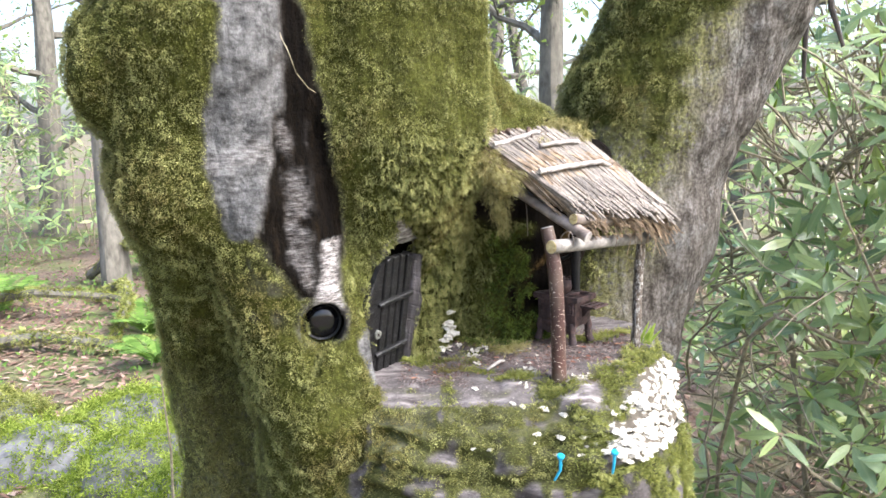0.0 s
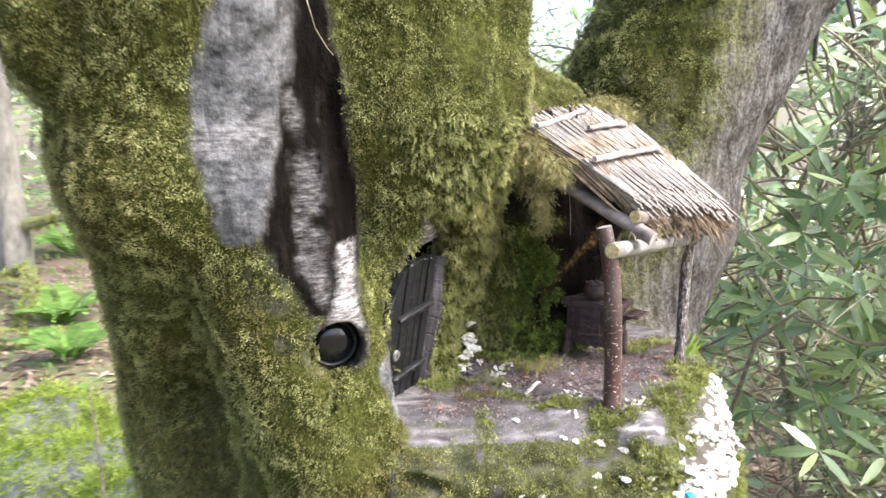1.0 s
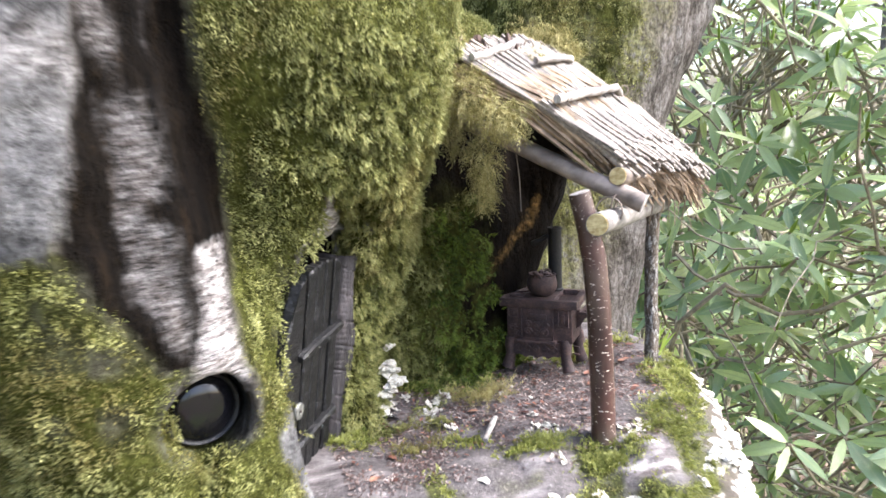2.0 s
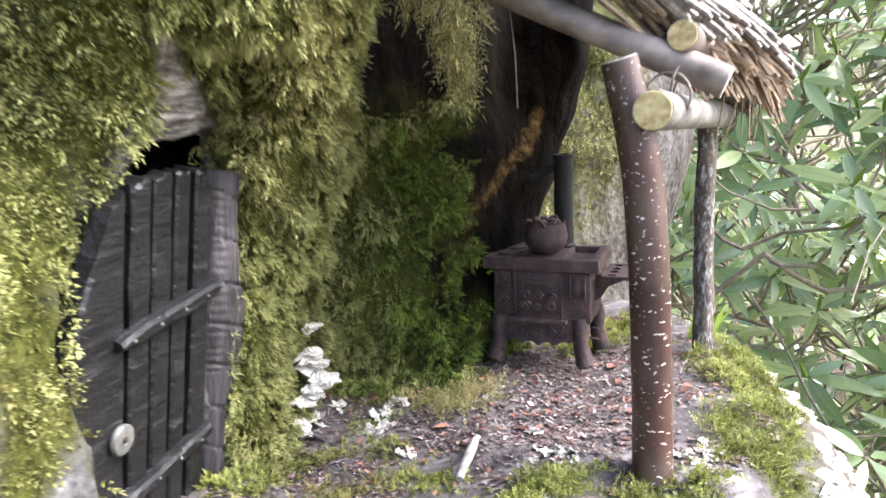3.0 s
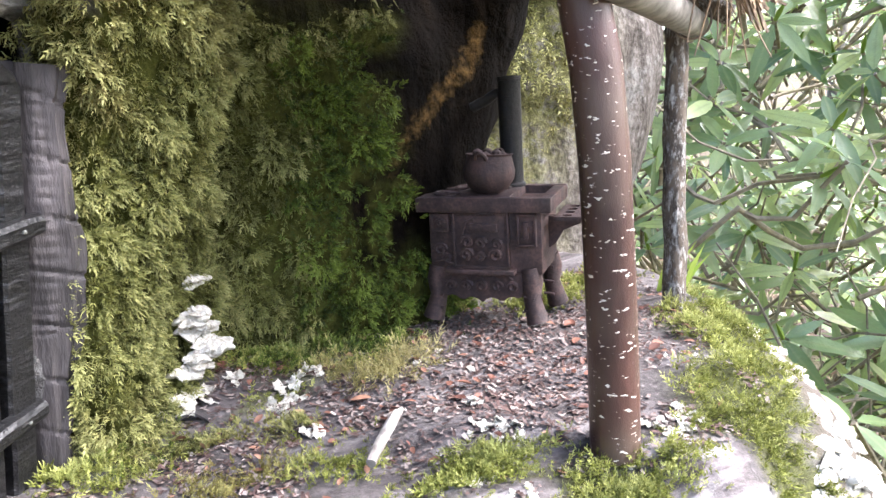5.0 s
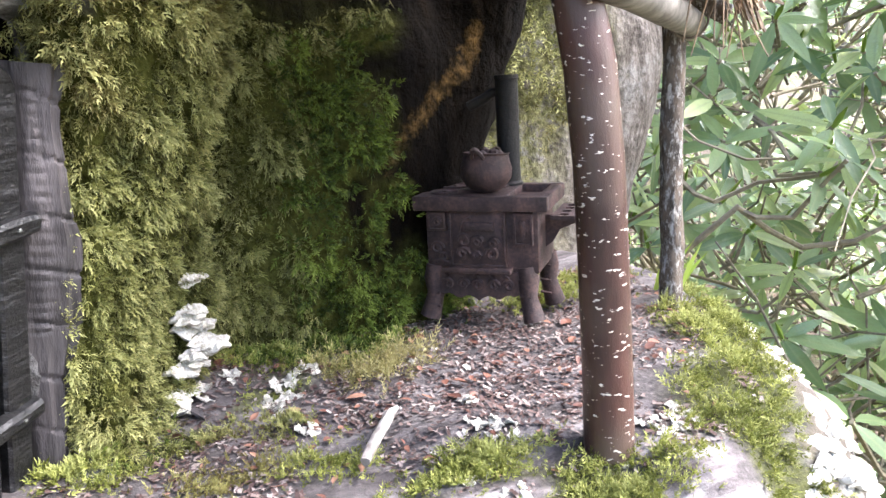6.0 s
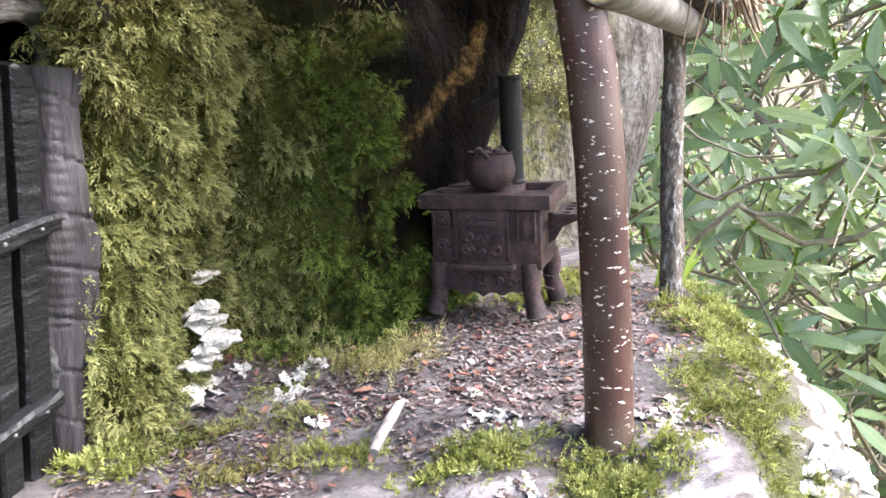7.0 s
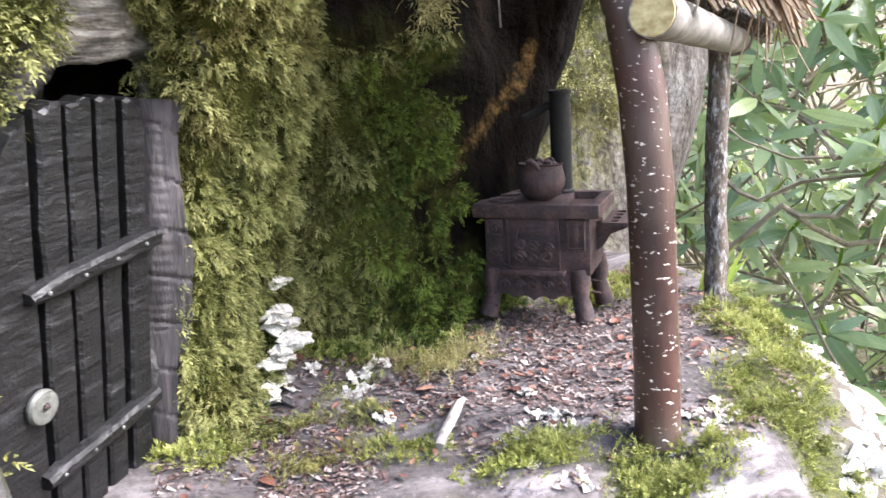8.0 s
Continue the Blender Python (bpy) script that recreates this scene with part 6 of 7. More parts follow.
RHODO = rhodo_material("rhododendron_leaf", (0.13, 0.215, 0.080), (0.29, 0.405, 0.155), (0.50, 0.60, 0.20), "island")
RHODO_ONE = rhodo_material("rhododendron_leaf_near", (0.13, 0.215, 0.080), (0.29, 0.405, 0.155), (0.50, 0.60, 0.20), "object")
STEM = plain("rhododendron_stem", (0.12, 0.10, 0.06), (0.44, 0.375, 0.25), 55, 0.7, (1, 1, 1), 0.4, 0.002)
leaf_forms = [leaf_shape(1.0, random.uniform(0.21, 0.29), random.uniform(0.02, 0.30), random.uniform(-0.05, 0.30), 50 + k) for k in range(10)]
leaf_v = [np.array(v) for v, f in leaf_forms]
leaf_f = np.array(leaf_forms[0][1])
rib = np.array([0.0, 1.0, 0.0] * 6)
leaf_meshes = []
for v, f in leaf_forms:
    me = Shape().add(v, f).mesh("leaf", RHODO_ONE, angle=0)
    set_mask(me, "rib", rib)
    leaf_meshes.append(me)


def whorl(p, axis, count, length):
    """The poses of the leaves round a shoot's tip."""
    axis = Vector(axis).normalized()
    base = axis.to_track_quat("Z", "X").to_matrix().to_4x4()
    out = []
    start = random.uniform(0, 6.28)
    for k in range(count):
        a = start + k * 2.4
        up = radians(random.uniform(-32, 30))
        s = length * random.uniform(0.65, 1.15)
        m = Matrix.Translation(p) @ base @ Matrix.Rotation(a, 4, "Z") @ Matrix.Rotation(-up, 4, "Y") @ Matrix.Rotation(random.uniform(-0.5, 0.5), 4, "X") @ Matrix.Diagonal((s, s, s, 1))
        out.append(m @ Matrix.Translation((0.08, 0, 0)))
    return out


def joined_leaves(poses, mat):
    v, f = [], []
    for i, m in enumerate(poses):
        a = np.array(m)
        q = leaf_v[i % 10]
        v.append(q @ a[:3, :3].T + a[:3, 3])
        f.append(leaf_f + len(q) * i)
    me = mesh_of("leaves", np.concatenate(v), np.concatenate(f), mat)
    set_mask(me, "rib", np.tile(rib, len(poses)))
    return me


def bush(name, at, label, tips, roots, length, separate=None, group="", extra=0):
    """A rhododendron: crooked stems from its roots to leafy tips; separate(p) says which leaves are parts of their own."""
    ob = thing(name, Matrix.Translation(at), label, "bush", group)
    back = Matrix.Translation(-Vector(at))
    stems, shoots, single, rest = Shape(), Shape(), [], []
    hubs = []
    for r in roots:
        q = Vector(r)
        d = Vector((random.uniform(-0.3, 0.4), random.uniform(-0.3, 0.2), 1)).normalized()
        pts = [q]
        for k in range(7):
            d = (d + Vector((random.uniform(-0.5, 0.5), random.uniform(-0.45, 0.5), random.uniform(-0.1, 0.35)))).normalized()
            q = q + d * random.uniform(0.18, 0.30)
            if q.x > 0 and q.y < 2.2 and q.x < 1.0:
                q.x = 1.0 + 0.3 * (1.0 - q.x)
            pts.append(q)
            hubs.append(q.copy())
        part("stem", Shape().tube([back @ p for p in pts], [0.0115 - 0.001 * k for k in range(8)], 8, True, 0.15), STEM, ob)
    for p in tips:
        p = Vector(p)
        h = min(hubs, key=lambda q: (q - p).length + 0.8 * max(0, q.z - p.z))
        h = p + (h - p).normalized() * min((h - p).length, random.uniform(0.16, 0.38)) + Vector((random.uniform(-0.08, 0.08), random.uniform(-0.08, 0.08), random.uniform(-0.10, 0.02)))
        mid = (h + p) / 2 + Vector((random.uniform(-0.08, 0.08), random.uniform(-0.08, 0.08), -0.06 * (p - h).length - random.uniform(0, 0.04)))
        stems.tube([back @ h, back @ ((h + mid) / 2 + Vector((random.uniform(-0.03, 0.03), 0, random.uniform(-0.03, 0.03)))), back @ mid, back @ ((mid + p) / 2 + Vector((0, random.uniform(-0.02, 0.02), random.uniform(-0.02, 0.01)))), back @ p], [0.0045, 0.004, 0.0036, 0.0032, 0.003], 5)
        axis = 0.5 * (p - mid).normalized() + Vector((random.uniform(-0.75, 0.25), random.uniform(-1.0, 0.0), random.uniform(0.55, 1.0)))
        got = whorl(p, axis, random.randint(4, 9), length)
        (single if separate and separate(p) else rest).extend(got)
        tip = axis.normalized()
        side = tip.orthogonal().normalized() * 0.0035
        if random.random() < 0.6:
            shoots.tube([back @ p, back @ (p + tip * 0.02), back @ (p + tip * random.uniform(0.03, 0.055))], [0.003, 0.0042, 0.0008], 5)
    for k in range(extra):
        p = Vector(random.choice(tips)) + Vector((random.uniform(-0.2, 0.2), random.uniform(-0.1, 0.3), random.uniform(-0.5, 0.0)))
        d = Vector((random.uniform(-1, 1), random.uniform(-0.6, 0.6), random.uniform(-0.3, 0.7))).normalized()
        line = [back @ p]
        for j in range(6):
            d = (d + Vector((random.uniform(-0.45, 0.45), random.uniform(-0.4, 0.4), random.uniform(-0.35, 0.45)))).normalized()
            p = p + d * random.uniform(0.05, 0.11)
            line.append(back @ p)
        r = random.uniform(0.002, 0.0055)
        if all((back.inverted() @ q).x > 0.62 for q in line):
            stems.tube(line, [r * (1 - 0.1 * j) for j in range(7)], 6)
    part("brushwood", stems, STEM, ob, "tan twigs")["kind"] = "stuff"
    if shoots.v:
        part("budding", shoots, SHOOT, ob, "pale green buds")["kind"] = "stuff"
    for m in single[:300]:
        lf = new("leaf", random.choice(leaf_meshes))
        lf.parent = ob
        lf.matrix_local = back @ m
    rest += single[300:]
    part("foliage", joined_leaves([back @ m for m in rest], RHODO), RHODO, ob, "glossy leathery leaves")["kind"] = "stuff"
    return ob


random.seed(21)
tips = []
while len(tips) < 760:
    x, y, z = random.uniform(0.55, 2.4), random.uniform(1.0, 3.2), random.uniform(0.35, 2.15)
    if len(tips) < 270:
        x, y, z = random.uniform(0.58, 1.6), random.uniform(1.2, 2.3), random.uniform(0.3, 1.95)
    if y < 2.0 and x < 0.66 + max(0, z - 1.1) * 0.55 + 0.1 * (y > 1.5):
        continue
    if x - 0.5 < 0.35 * (1.6 - y) or (x * x + (y - 1.2) ** 2 > 4.2):
        continue
    if z > 1.0 and x * x + (y - 0.86) ** 2 < 1.05:
        continue
    if 0.68 < x < 1.25 and y < 1.78 and 0.86 < z < 1.12:
        continue
    if z < 0.95 and x < 1.15 and y > 1.5 and random.random() < 0.6:
        continue
    if z > 1.15 + 0.75 * (x - 0.55) + 0.35 * (y - 1.2) and random.random() < 0.8:
        continue
    tips.append((x, y, z))
roots = [(random.uniform(0.95, 1.9), random.uniform(1.8, 2.8), 0.02) for _ in range(10)]
near_bush = bush("rhododendron_bush", (1.1, 1.9, 0), "dense evergreen rhododendron with glossy green leaves and tan stems", tips, roots, 0.094, lambda p: p.x < 1.15 and p.y < 2.0, extra=460)
part("stem", Shape().tube([Vector(c) - Vector((1.1, 1.9, 0)) for c in ((0.80, 2.1, 0.0), (0.76, 1.95, 0.6), (0.765, 1.80, 0.97), (0.79, 1.745, 1.03), (0.818, 1.723, 1.063), (0.88, 1.72, 1.02), (0.96, 1.73, 0.98), (1.04, 1.70, 0.985), (1.12, 1.66, 1.03), (1.25, 1.65, 1.2))],
                         [0.007, 0.006, 0.0055, 0.0052, 0.005, 0.0048, 0.0045, 0.004, 0.003, 0.002], 8, True, 0.15), STEM, near_bush)


def bush_far(at, w, h, count, length, group="rhododendrons in the wood"):
    at = Vector(at)
    tips, k = [], 0
    while len(tips) < count:
        a, r, z = random.uniform(0, 6.28), math.sqrt(random.random()), random.random()
        r = 0.45 + 0.55 * r
        rr = w * r * math.sin(math.pi * (0.18 + 0.72 * z)) ** 0.7
        tips.append(at + Vector((rr * math.cos(a), rr * math.sin(a), 0.15 + h * z)))
    roots = [at + Vector((random.uniform(-0.4, 0.4) * w, random.uniform(-0.4, 0.4) * w, 0)) for _ in range(7)]
    return bush("rhododendron_bush", at, "large rounded rhododendron bush among the trees", tips, roots, length, None, group)


bush_far((3.0, 3.9, 0), 1.5, 1.35, 230, 0.11)
bush_far((1.9, 3.3, 0), 0.9, 0.95, 170, 0.10)
bush_far((2.5, 2.3, 0), 0.8, 1.15, 110, 0.10)
bush_far((4.6, 2.6, 0), 1.5, 1.45, 120, 0.12)
bush_far((2.6, 6.2, 0), 1.8, 2.0, 190, 0.14)
bush_far((0.4, 8.5, 0), 1.5, 2.2, 200, 0.14)
bush_far((-5.3, 10.2, 0), 1.7, 2.3, 460, 0.15)
bush_far((-8.6, 12.5, 0), 2.0, 3.2, 300, 0.16)
bush_far((-2.6, 13.5, 0), 1.6, 2.2, 200, 0.15)

# ---- the wood behind ----
FARBARK = plain("far_bark", (0.07, 0.065, 0.05), (0.24, 0.22, 0.18), 18, 0.9, (1, 1, 0.4), 0.6, 0.01)
SPRING = leafy("spring_leaf", (0.11, 0.17, 0.035), (0.22, 0.31, 0.07), (0.38, 0.46, 0.14), 0.6, 0.4, 0.3, 1.5)


def wood_tree(at, height, r, lean, seed, leaves=1500, low=1.2, label="slender woodland tree in fresh spring leaf"):
    rnd = random.Random(seed)
    ob = thing("woodland_tree", Matrix.Translation(at), label, "tree", "trees of the wood")
    pts, p = [], Vector((0, 0, -0.1))
    d = Vector((lean[0], lean[1], 1)).normalized()
    n = 9
    for k in range(n):
        pts.append(p.copy())
        d = (d + Vector((rnd.uniform(-0.08, 0.08), rnd.uniform(-0.08, 0.08), 0.02))).normalized()
        p = p + d * height / (n - 1)
    part("trunk", Shape().tube(pts, [r * (1.25 if k == 0 else 1 - 0.095 * k) for k in range(n)], 10, True, 0.08), FARBARK, ob)
    ends = []
    for k in range(13):
        z = low / height + (1 - low / height) * (k + 0.5) / 13
        i = min(int(z * (n - 1)), n - 2)
        a = pts[i].lerp(pts[i + 1], z * (n - 1) - i)
        ang = k * 2.4 + rnd.uniform(-0.4, 0.4)
        d = Vector((math.cos(ang), math.sin(ang), rnd.uniform(-0.05, 0.6))).normalized()
        L = height * rnd.uniform(0.18, 0.34)
        b, line = a.copy(), [a.copy()]
        for q in range(5):
            d = (d + Vector((rnd.uniform(-0.35, 0.35), rnd.uniform(-0.35, 0.35), rnd.uniform(-0.25, 0.25)))).normalized()
            b = b + d * L / 5
            line.append(b.copy())
        limb_ob = Shape().tube(line, [r * 0.32 * (1 - 0.17 * q) for q in range(6)], 6)
        for q in range(2, 6):
            for _ in range(3):
                e = line[q] + Vector((rnd.uniform(-1, 1), rnd.uniform(-1, 1), rnd.uniform(-0.7, 0.7))) * L * 0.22
                m = (line[q] + e) / 2 + Vector((rnd.uniform(-0.05, 0.05), rnd.uniform(-0.05, 0.05), 0.04))
                limb_ob.tube([line[q], m, e], [r * 0.09, r * 0.06, r * 0.03], 4)
                ends += [m, e]
        part("limb", limb_ob, FARBARK, ob)
    if leaves:
        q = np.array([e[:] for e in ends])
        lr = np.random.RandomState(seed)
        c = q[lr.randint(0, len(q), leaves)] + lr.normal(0, 0.16, (leaves, 3))
        nn = lr.normal(0, 1, (leaves, 3)) + np.array([0, -0.3, 1.0])
        nn /= np.linalg.norm(nn, axis=1, keepdims=True)
        u_ = np.cross(nn, lr.normal(0, 1, (leaves, 3)))
        u_ /= np.linalg.norm(u_, axis=1, keepdims=True)
        w_ = np.cross(nn, u_)
        s = lr.uniform(0.03, 0.065, (leaves, 1))
        v = np.stack([c - u_ * s, c + w_ * s * 0.5 - nn * s * 0.15, c + u_ * s, c - w_ * s * 0.5 - nn * s * 0.15], 1).reshape(-1, 3)
        me = mesh_of("crown", v, np.arange(len(v)).reshape(-1, 4), SPRING, False)
        part("crown", me, SPRING, ob, "sparse light green leaves")["kind"] = "stuff"
    return ob


random.seed(8)
wood_tree((-3.42, 7.4, 0), 8.0, 0.13, (0.0, 0.02), 1, 700, 2.2)
wood_tree((0.98, 7.3, 0), 8.0, 0.15, (-0.04, 0.0), 2, 1400, 1.6)
first = [wood_tree((-6.5, 12.0, 0), 9.0, 0.20, (0.1, 0.0), 3, 1800, 1.0), wood_tree((-9.0, 16.0, 0), 10.0, 0.16, (-0.05, 0.0), 4, 1800, 1.4), wood_tree((4.0, 12.5, 0), 9.0, 0.14, (0.03, 0.0), 5, 2000, 1.2), wood_tree((6.0, 9.0, 0), 8.5, 0.13, (-0.03, 0.05), 6, 2000, 1.5)]
spots = [(-4.0, 15), (-12, 18), (-7.5, 20), (-2.5, 18), (0.5, 14), (2.2, 17), (-0.8, 11.5), (6.5, 16), (9.5, 13), (11, 8.5), (9, 4.5), (12, 2.5), (5.5, 20), (13, 12), (-15, 22), (-11, 26), (-4.5, 25), (2, 25), (9, 24), (16, 18), (3.4, 9.0), (7.0, 6.2)]
spots += [(-6, -6), (5, -7), (-9, 2), (-7, -1), (0, -9), (8, -3)]
for k, (x, y) in enumerate(spots):
    copy_thing(first[k % 4], pose(x + random.uniform(-0.5, 0.5), y + random.uniform(-0.5, 0.5), -0.05, random.uniform(-3, 3), random.uniform(-3, 3), random.uniform(0, 360)))

LITTER = leafy("floor_litter", (0.10, 0.060, 0.042), (0.22, 0.14, 0.10), (0.44, 0.33, 0.25), 0.8, 0.0, 0.2, 3)
# leaf litter, mossy stones, fallen boughs and ferns on the floor
k = 32000
gx_, gy_ = rng.uniform(-7, 3.5, k), 1.8 + rng.gamma(2.0, 2.2, k)
ok = grain(gx_, gy_, gx_ * 0 + 2, 0.8) + 0.4 * rng.rand(k) > -0.2
gx_, gy_ = gx_[ok], gy_[ok]
k = len(gx_)
gz_ = ground_height(gx_, gy_) + 0.008
ang, L, Wd = rng.uniform(0, 6.28, k), rng.uniform(0.02, 0.045, k), rng.uniform(0.008, 0.02, k)
ux, uy, tl = np.cos(ang), np.sin(ang), rng.uniform(-0.4, 0.4, k)
v = np.stack([np.stack([gx_ + ux * L * a - uy * Wd * b, gy_ + uy * L * a + ux * Wd * b, gz_ + tl * L * a + 0.3 * Wd * abs(b)], 1) for a, b in ((-1, 0), (0, -1), (1, 0), (0, 1))], 1).reshape(-1, 3)
tagged(new("leaf_litter", mesh_of("leaf_litter", v, np.arange(len(v)).reshape(-1, 4), LITTER, False)), "brown and tan dead leaves strewn over the woodland floor", "litter", kind="stuff")

STONE = plain("grey_stone", (0.08, 0.08, 0.076), (0.27, 0.27, 0.265), 22, 0.85, (1, 1, 1), 0.6, 0.01)


def mossy_stone(at, size, seed, share, mat):
    bm = bmesh.new()
    bmesh.ops.create_icosphere(bm, subdivisions=4, radius=1)
    for q in bm.verts:
        d = 1 + 0.28 * noise.noise(q.co * 1.3 + Vector((seed, 0, 0))) + 0.10 * noise.noise(q.co * 4 + Vector((0, seed, 0)))
        q.co = Vector((q.co.x * size[0], q.co.y * size[1], q.co.z * size[2])) * d
    me = bpy.data.meshes.new("stone")
    bm.to_mesh(me)
    vs, ns = np.array([q.co[:] for q in bm.verts]), np.array([q.normal[:] for q in bm.verts])
    bm.free()
    me.materials.append(STONE)
    me.polygons.foreach_set("use_smooth", np.full(len(me.polygons), True))
    ob = thing("mossy_stone", Matrix.Translation(at), "grey boulder half covered in bright green moss", "stone", "stones on the floor")
    part("stone", me, STONE, ob)
    lr = np.random.RandomState(seed)
    ok = np.flatnonzero((ns[:, 2] > -0.1) & (grain(*(vs.T * 1.0 + seed), 0.12) > share))
    pick = lr.choice(ok, 6000)
    p = vs[pick] + lr.normal(0, 0.016, (6000, 3))
    part("moss", tufts("moss", p, ns[pick], lr.uniform(0.024, 0.044, 6000), mat, lr, 0.1, 0.2, clump=0.07, height=0.03, pairs=2, stray=0.8, gap=-0.75), mat, ob, "cushions of moss")["kind"] = "stuff"
    return ob


MOSS_BRIGHT = leafy("bright_floor_moss", (0.10, 0.15, 0.012), (0.20, 0.27, 0.03), (0.34, 0.40, 0.07), 0.8, 0.3, 0.2, 6, tip=(0.44, 0.52, 0.11))
mossy_stone((-1.95, 3.15, -0.04), (0.42, 0.34, 0.22), 3, -0.6, MOSS_BRIGHT)
mossy_stone((-1.30, 2.95, 0.0), (0.34, 0.28, 0.24), 5, -0.95, MOSS_BRIGHT)
mossy_stone((-1.62, 3.55, 0.0), (0.30, 0.26, 0.20), 7, -0.95, MOSS_BRIGHT)
mossy_stone((-2.55, 3.75, 0.0), (0.36, 0.26, 0.14), 9, -0.5, MOSS_YELLOW)
mossy_stone((-0.95, 2.55, 0.0), (0.26, 0.24, 0.30), 11, -0.95, MOSS_BRIGHT)


def fallen_bough(pts, r, mat, seed):
    ob = thing("fallen_bough", Matrix.Translation(pts[0]), "fallen bough clothed in yellow-green moss on the floor", "branch", "fallen boughs")
    q = [Vector(p) - Vector(pts[0]) for p in pts]
    part("wood", Shape().tube(q, [r * (1 - 0.6 * i / (len(q) - 1)) for i in range(len(q))], 8, True, 0.2), FARBARK, ob)
    lr = np.random.RandomState(seed)
    t = lr.rand(2600) * (len(q) - 1)
    i = np.minimum(t.astype(int), len(q) - 2)
    a = np.array([p[:] for p in q])
    c = a[i] + (a[i + 1] - a[i]) * (t - i)[:, None]
    n = lr.normal(0, 1, (2600, 3)) + np.array([0, 0, 0.5])
    n /= np.linalg.norm(n, axis=1, keepdims=True)
    part("moss", tufts("moss", c + n * r * 0.8, n, lr.uniform(0.016, 0.032, 2600), mat, lr, 0.4, clump=0.08, height=0.02, gap=-0.7, wide=0.2), mat, ob, "moss sleeve")["kind"] = "stuff"
    return ob


fallen_bough([(-4.4, 5.9, 0.04), (-3.9, 6.1, 0.16), (-3.4, 5.9, 0.24), (-2.9, 6.1, 0.16), (-2.3, 5.9, 0.06)], 0.05, MOSS_YELLOW, 1)
fallen_bough([(-3.8, 7.6, 0.05), (-3.3, 7.4, 0.4), (-2.9, 7.2, 0.5), (-2.3, 7.5, 0.35)], 0.05, MOSS_YELLOW, 2)
fallen_bough([(-3.6, 5.0, 0.03), (-3.0, 5.15, 0.08), (-2.4, 5.0, 0.06), (-1.9, 5.1, 0.04)], 0.05, MOSS_YELLOW, 3)
fallen_bough([(-3.3, 6.7, 0.03), (-2.9, 6.4, 0.22), (-2.6, 5.8, 0.18), (-2.5, 5.3, 0.05)], 0.04, MOSS_YELLOW, 4)


def fern(at, count, length, seed):
    rnd = random.Random(seed)
    ob = thing("fern", Matrix.Translation(at), "young bright green fern growing from the leaf litter", "fern", "ferns")
    for k in range(count):
        a = k * 6.28 / count + rnd.uniform(-0.3, 0.3)
        L = length * rnd.uniform(0.7, 1.1)
        s, pts = Shape(), []
        for i in range(9):
            t = i / 8
            pts.append(Vector((math.cos(a) * L * t * 0.75, math.sin(a) * L * t * 0.75, L * (0.95 * t - 0.55 * t * t))))
        s.tube(pts, [0.004 - 0.0004 * i for i in range(9)], 4)
        out = Vector((-math.sin(a), math.cos(a), 0))
        for i in range(2, 25):
            t = i / 25
            j = min(int(t * 8), 7)
            p = pts[j].lerp(pts[j + 1], t * 8 - j)
            fw = (pts[j + 1] - pts[j]).normalized()
            w = 0.26 * L * math.sin(math.pi * (0.12 + 0.86 * t)) ** 0.9
            for sgn in (-1, 1):
                tip = p + out * sgn * w + fw * w * 0.35 - Vector((0, 0, 0.15 * w))
                s.add([p, p + (tip - p) * 0.4 + fw * 0.016, tip, p + (tip - p) * 0.4 - fw * 0.012], [(0, 1, 2, 3)])
        part("frond", s, FERN, ob, smooth=False)
    return ob


FERN = leafy("fern_green", (0.07, 0.14, 0.02), (0.13, 0.23, 0.04), (0.22, 0.34, 0.07), 0.55, 0.3, 0.3, 6)
for x, y, c, L, sd in ((-3.95, 6.2, 9, 0.75, 1), (-4.5, 6.6, 8, 0.7, 2), (-2.35, 5.6, 8, 0.55, 3), (-3.2, 8.2, 9, 0.7, 4), (-2.6, 9.2, 9, 0.8, 5), (-1.9, 4.6, 7, 0.4, 6)):
    fern((x, y, float(ground_height(np.float32(x), np.float32(y)))), c, L, sd)

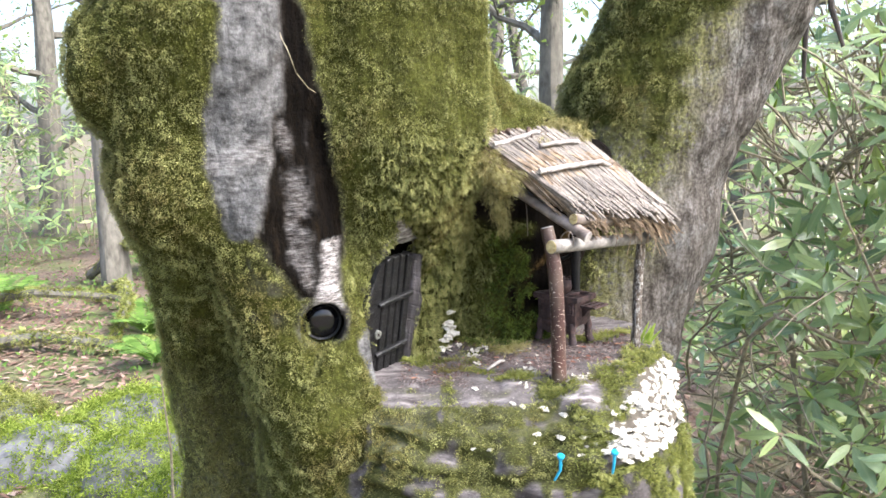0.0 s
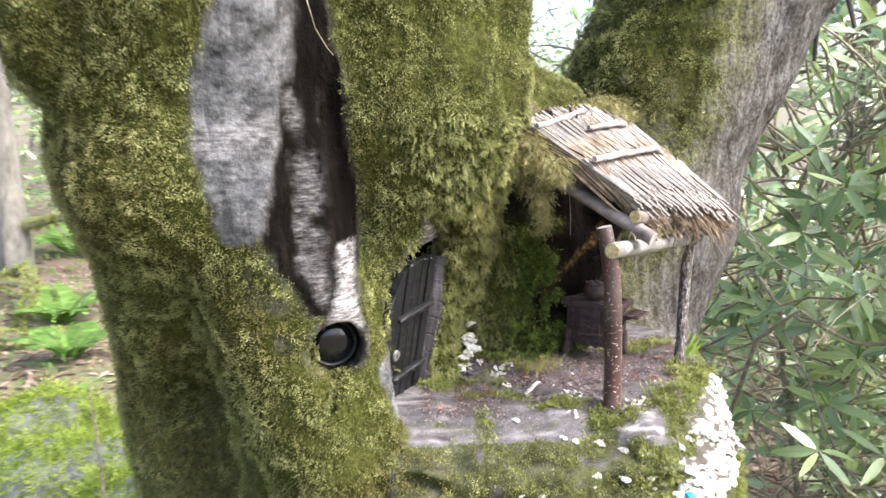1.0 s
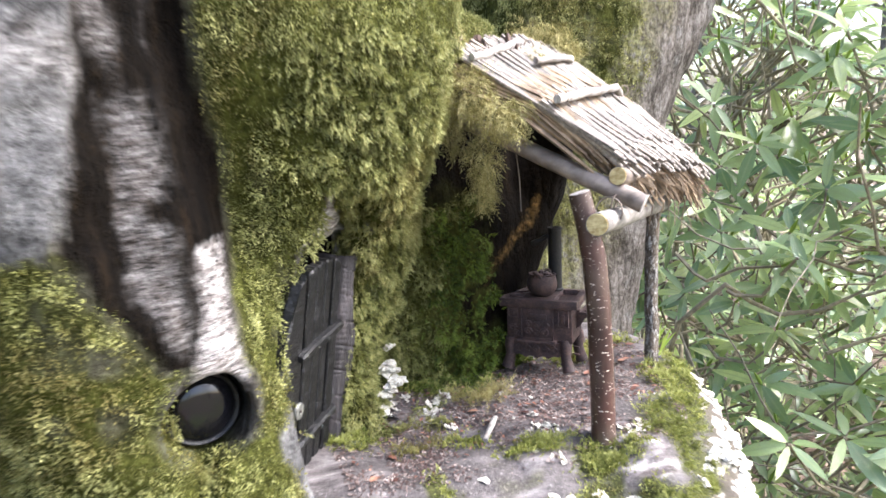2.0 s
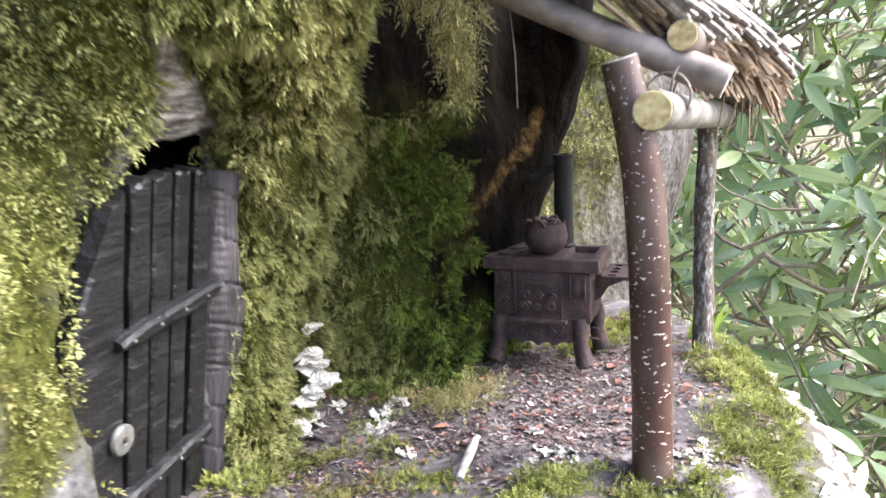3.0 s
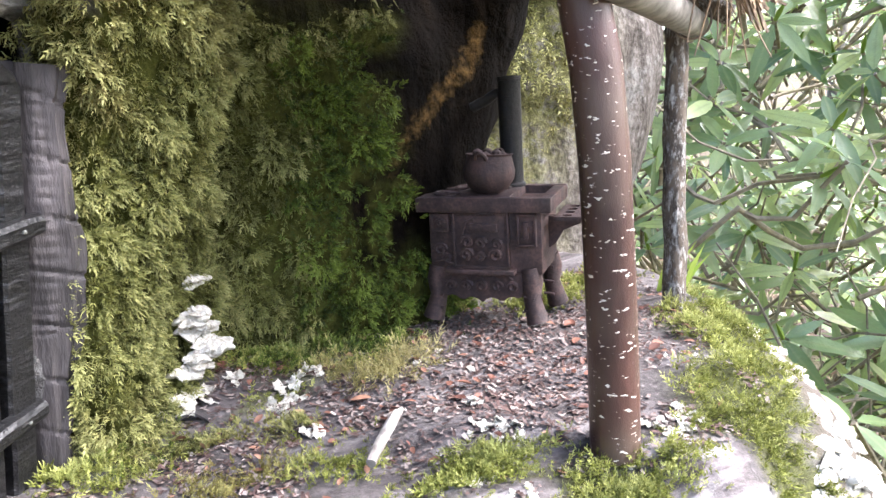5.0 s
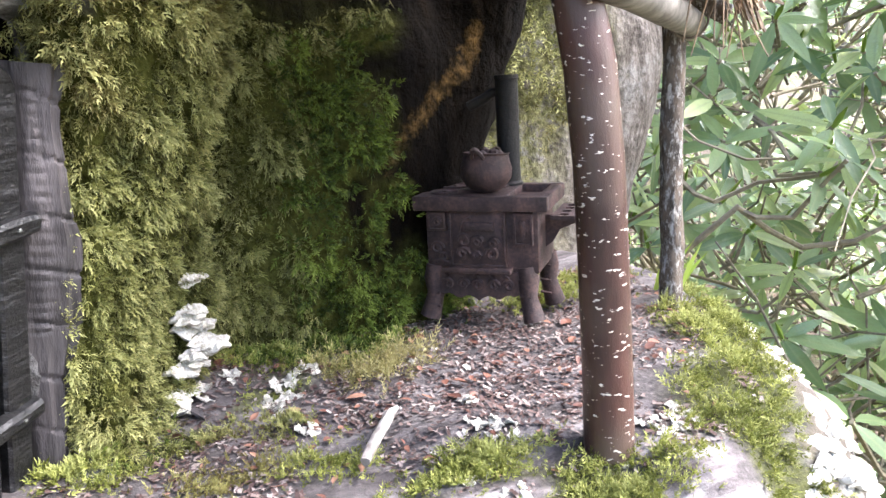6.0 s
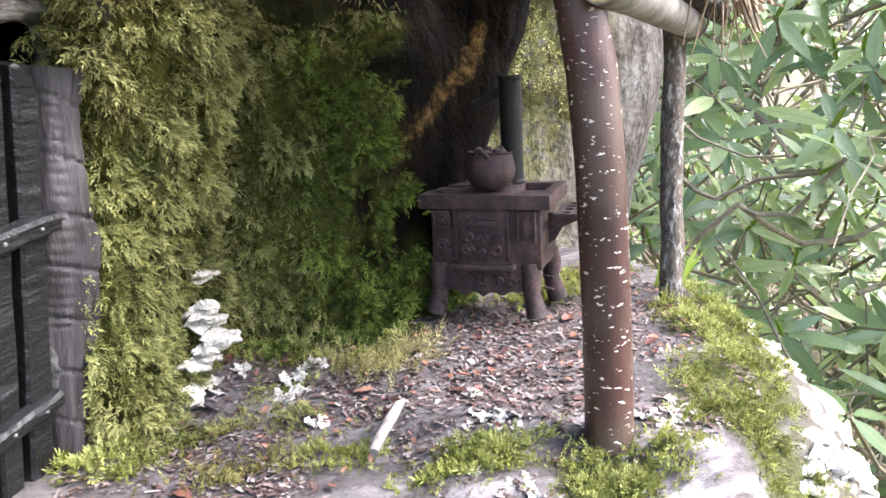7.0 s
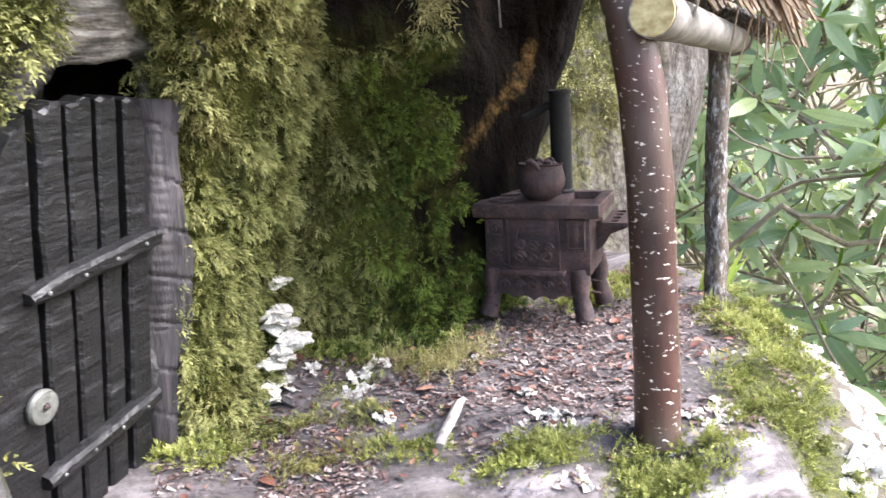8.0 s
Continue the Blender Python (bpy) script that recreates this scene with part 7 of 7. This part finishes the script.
# low green plants between the boughs
k = 9000
hx, hy = rng.uniform(-8, -1.6, k), rng.uniform(4.2, 13, k)
ok = grain(hx, hy, hx * 0 + 5, 0.9) + 0.3 * rng.rand(k) > 0.12
hx, hy = hx[ok], hy[ok]
k = len(hx)
c = np.stack([hx, hy, ground_height(hx, hy) + rng.gamma(2, 0.05, k)], 1)
nn = rng.normal(0, 0.6, (k, 3)) + np.array([0, -0.4, 1.0])
nn /= np.linalg.norm(nn, axis=1, keepdims=True)
u_ = np.cross(nn, rng.normal(0, 1, (k, 3)))
u_ /= np.linalg.norm(u_, axis=1, keepdims=True)
w_ = np.cross(nn, u_)
s = rng.uniform(0.012, 0.028, (k, 1))
v = np.stack([c - u_ * s, c + w_ * s * 0.45, c + u_ * s, c - w_ * s * 0.45], 1).reshape(-1, 3)
tagged(new("undergrowth", mesh_of("undergrowth", v, np.arange(len(v)).reshape(-1, 4), FERN, False)), "low bright green seedlings and herbs on the woodland floor", "plants", kind="stuff")

sap = thing("sapling", pose(-0.9, 2.2, 0.0), "thin bare sapling stem beside the tree", "sapling")
part("stem", Shape().tube([(0.02, 0, -0.02), (0.0, 0, 0.25), (0.006, 0.01, 0.5), (-0.004, 0, 0.76)], [0.006, 0.005, 0.004, 0.0025], 7, True, 0.2), STEM, sap)
for z, a in ((0.76, 0.5), (0.74, 2.4), (0.72, 4.4)):
    v, f = leaf_shape(0.05, 0.02, 0.2, 0.3, int(z * 100), 4)
    part("leaf", Shape().add(v, f).moved(pose(-0.004, 0, z, 0, -30, math.degrees(a))), FERN, sap)

# a dry twig caught in the cleft, and dead branches hanging by the leaning trunk
solid("twig", Shape().tube([(-0.222, 1.075, 1.655), (-0.214, 1.045, 1.645), (-0.203, 1.035, 1.625), (-0.195, 1.045, 1.595), (-0.183, 1.070, 1.575), (-0.178, 1.10, 1.570)], [0.0009, 0.0009, 0.0008, 0.0007, 0.0006, 0.0005], 6), STEM, "thin dry twig caught in the cleft of the trunk", "twig")
DARKTWIG = plain("dark_dead_twig", (0.02, 0.016, 0.013), (0.09, 0.07, 0.06), 60, 0.8)
for pts in ([(0.99, 1.86, 2.35), (0.985, 1.90, 2.1), (0.955, 1.94, 1.95), (0.935, 1.95, 1.80), (0.937, 1.955, 1.62)], [(1.01, 1.87, 2.35), (1.02, 1.92, 2.05), (0.985, 1.95, 1.93), (1.0, 1.96, 1.80), (1.04, 1.965, 1.70)]):
    part("hanging_branch", Shape().tube(pts, [0.011, 0.010, 0.009, 0.008, 0.005], 7, True, 0.2), DARKTWIG, leaning, "dead hanging branch")
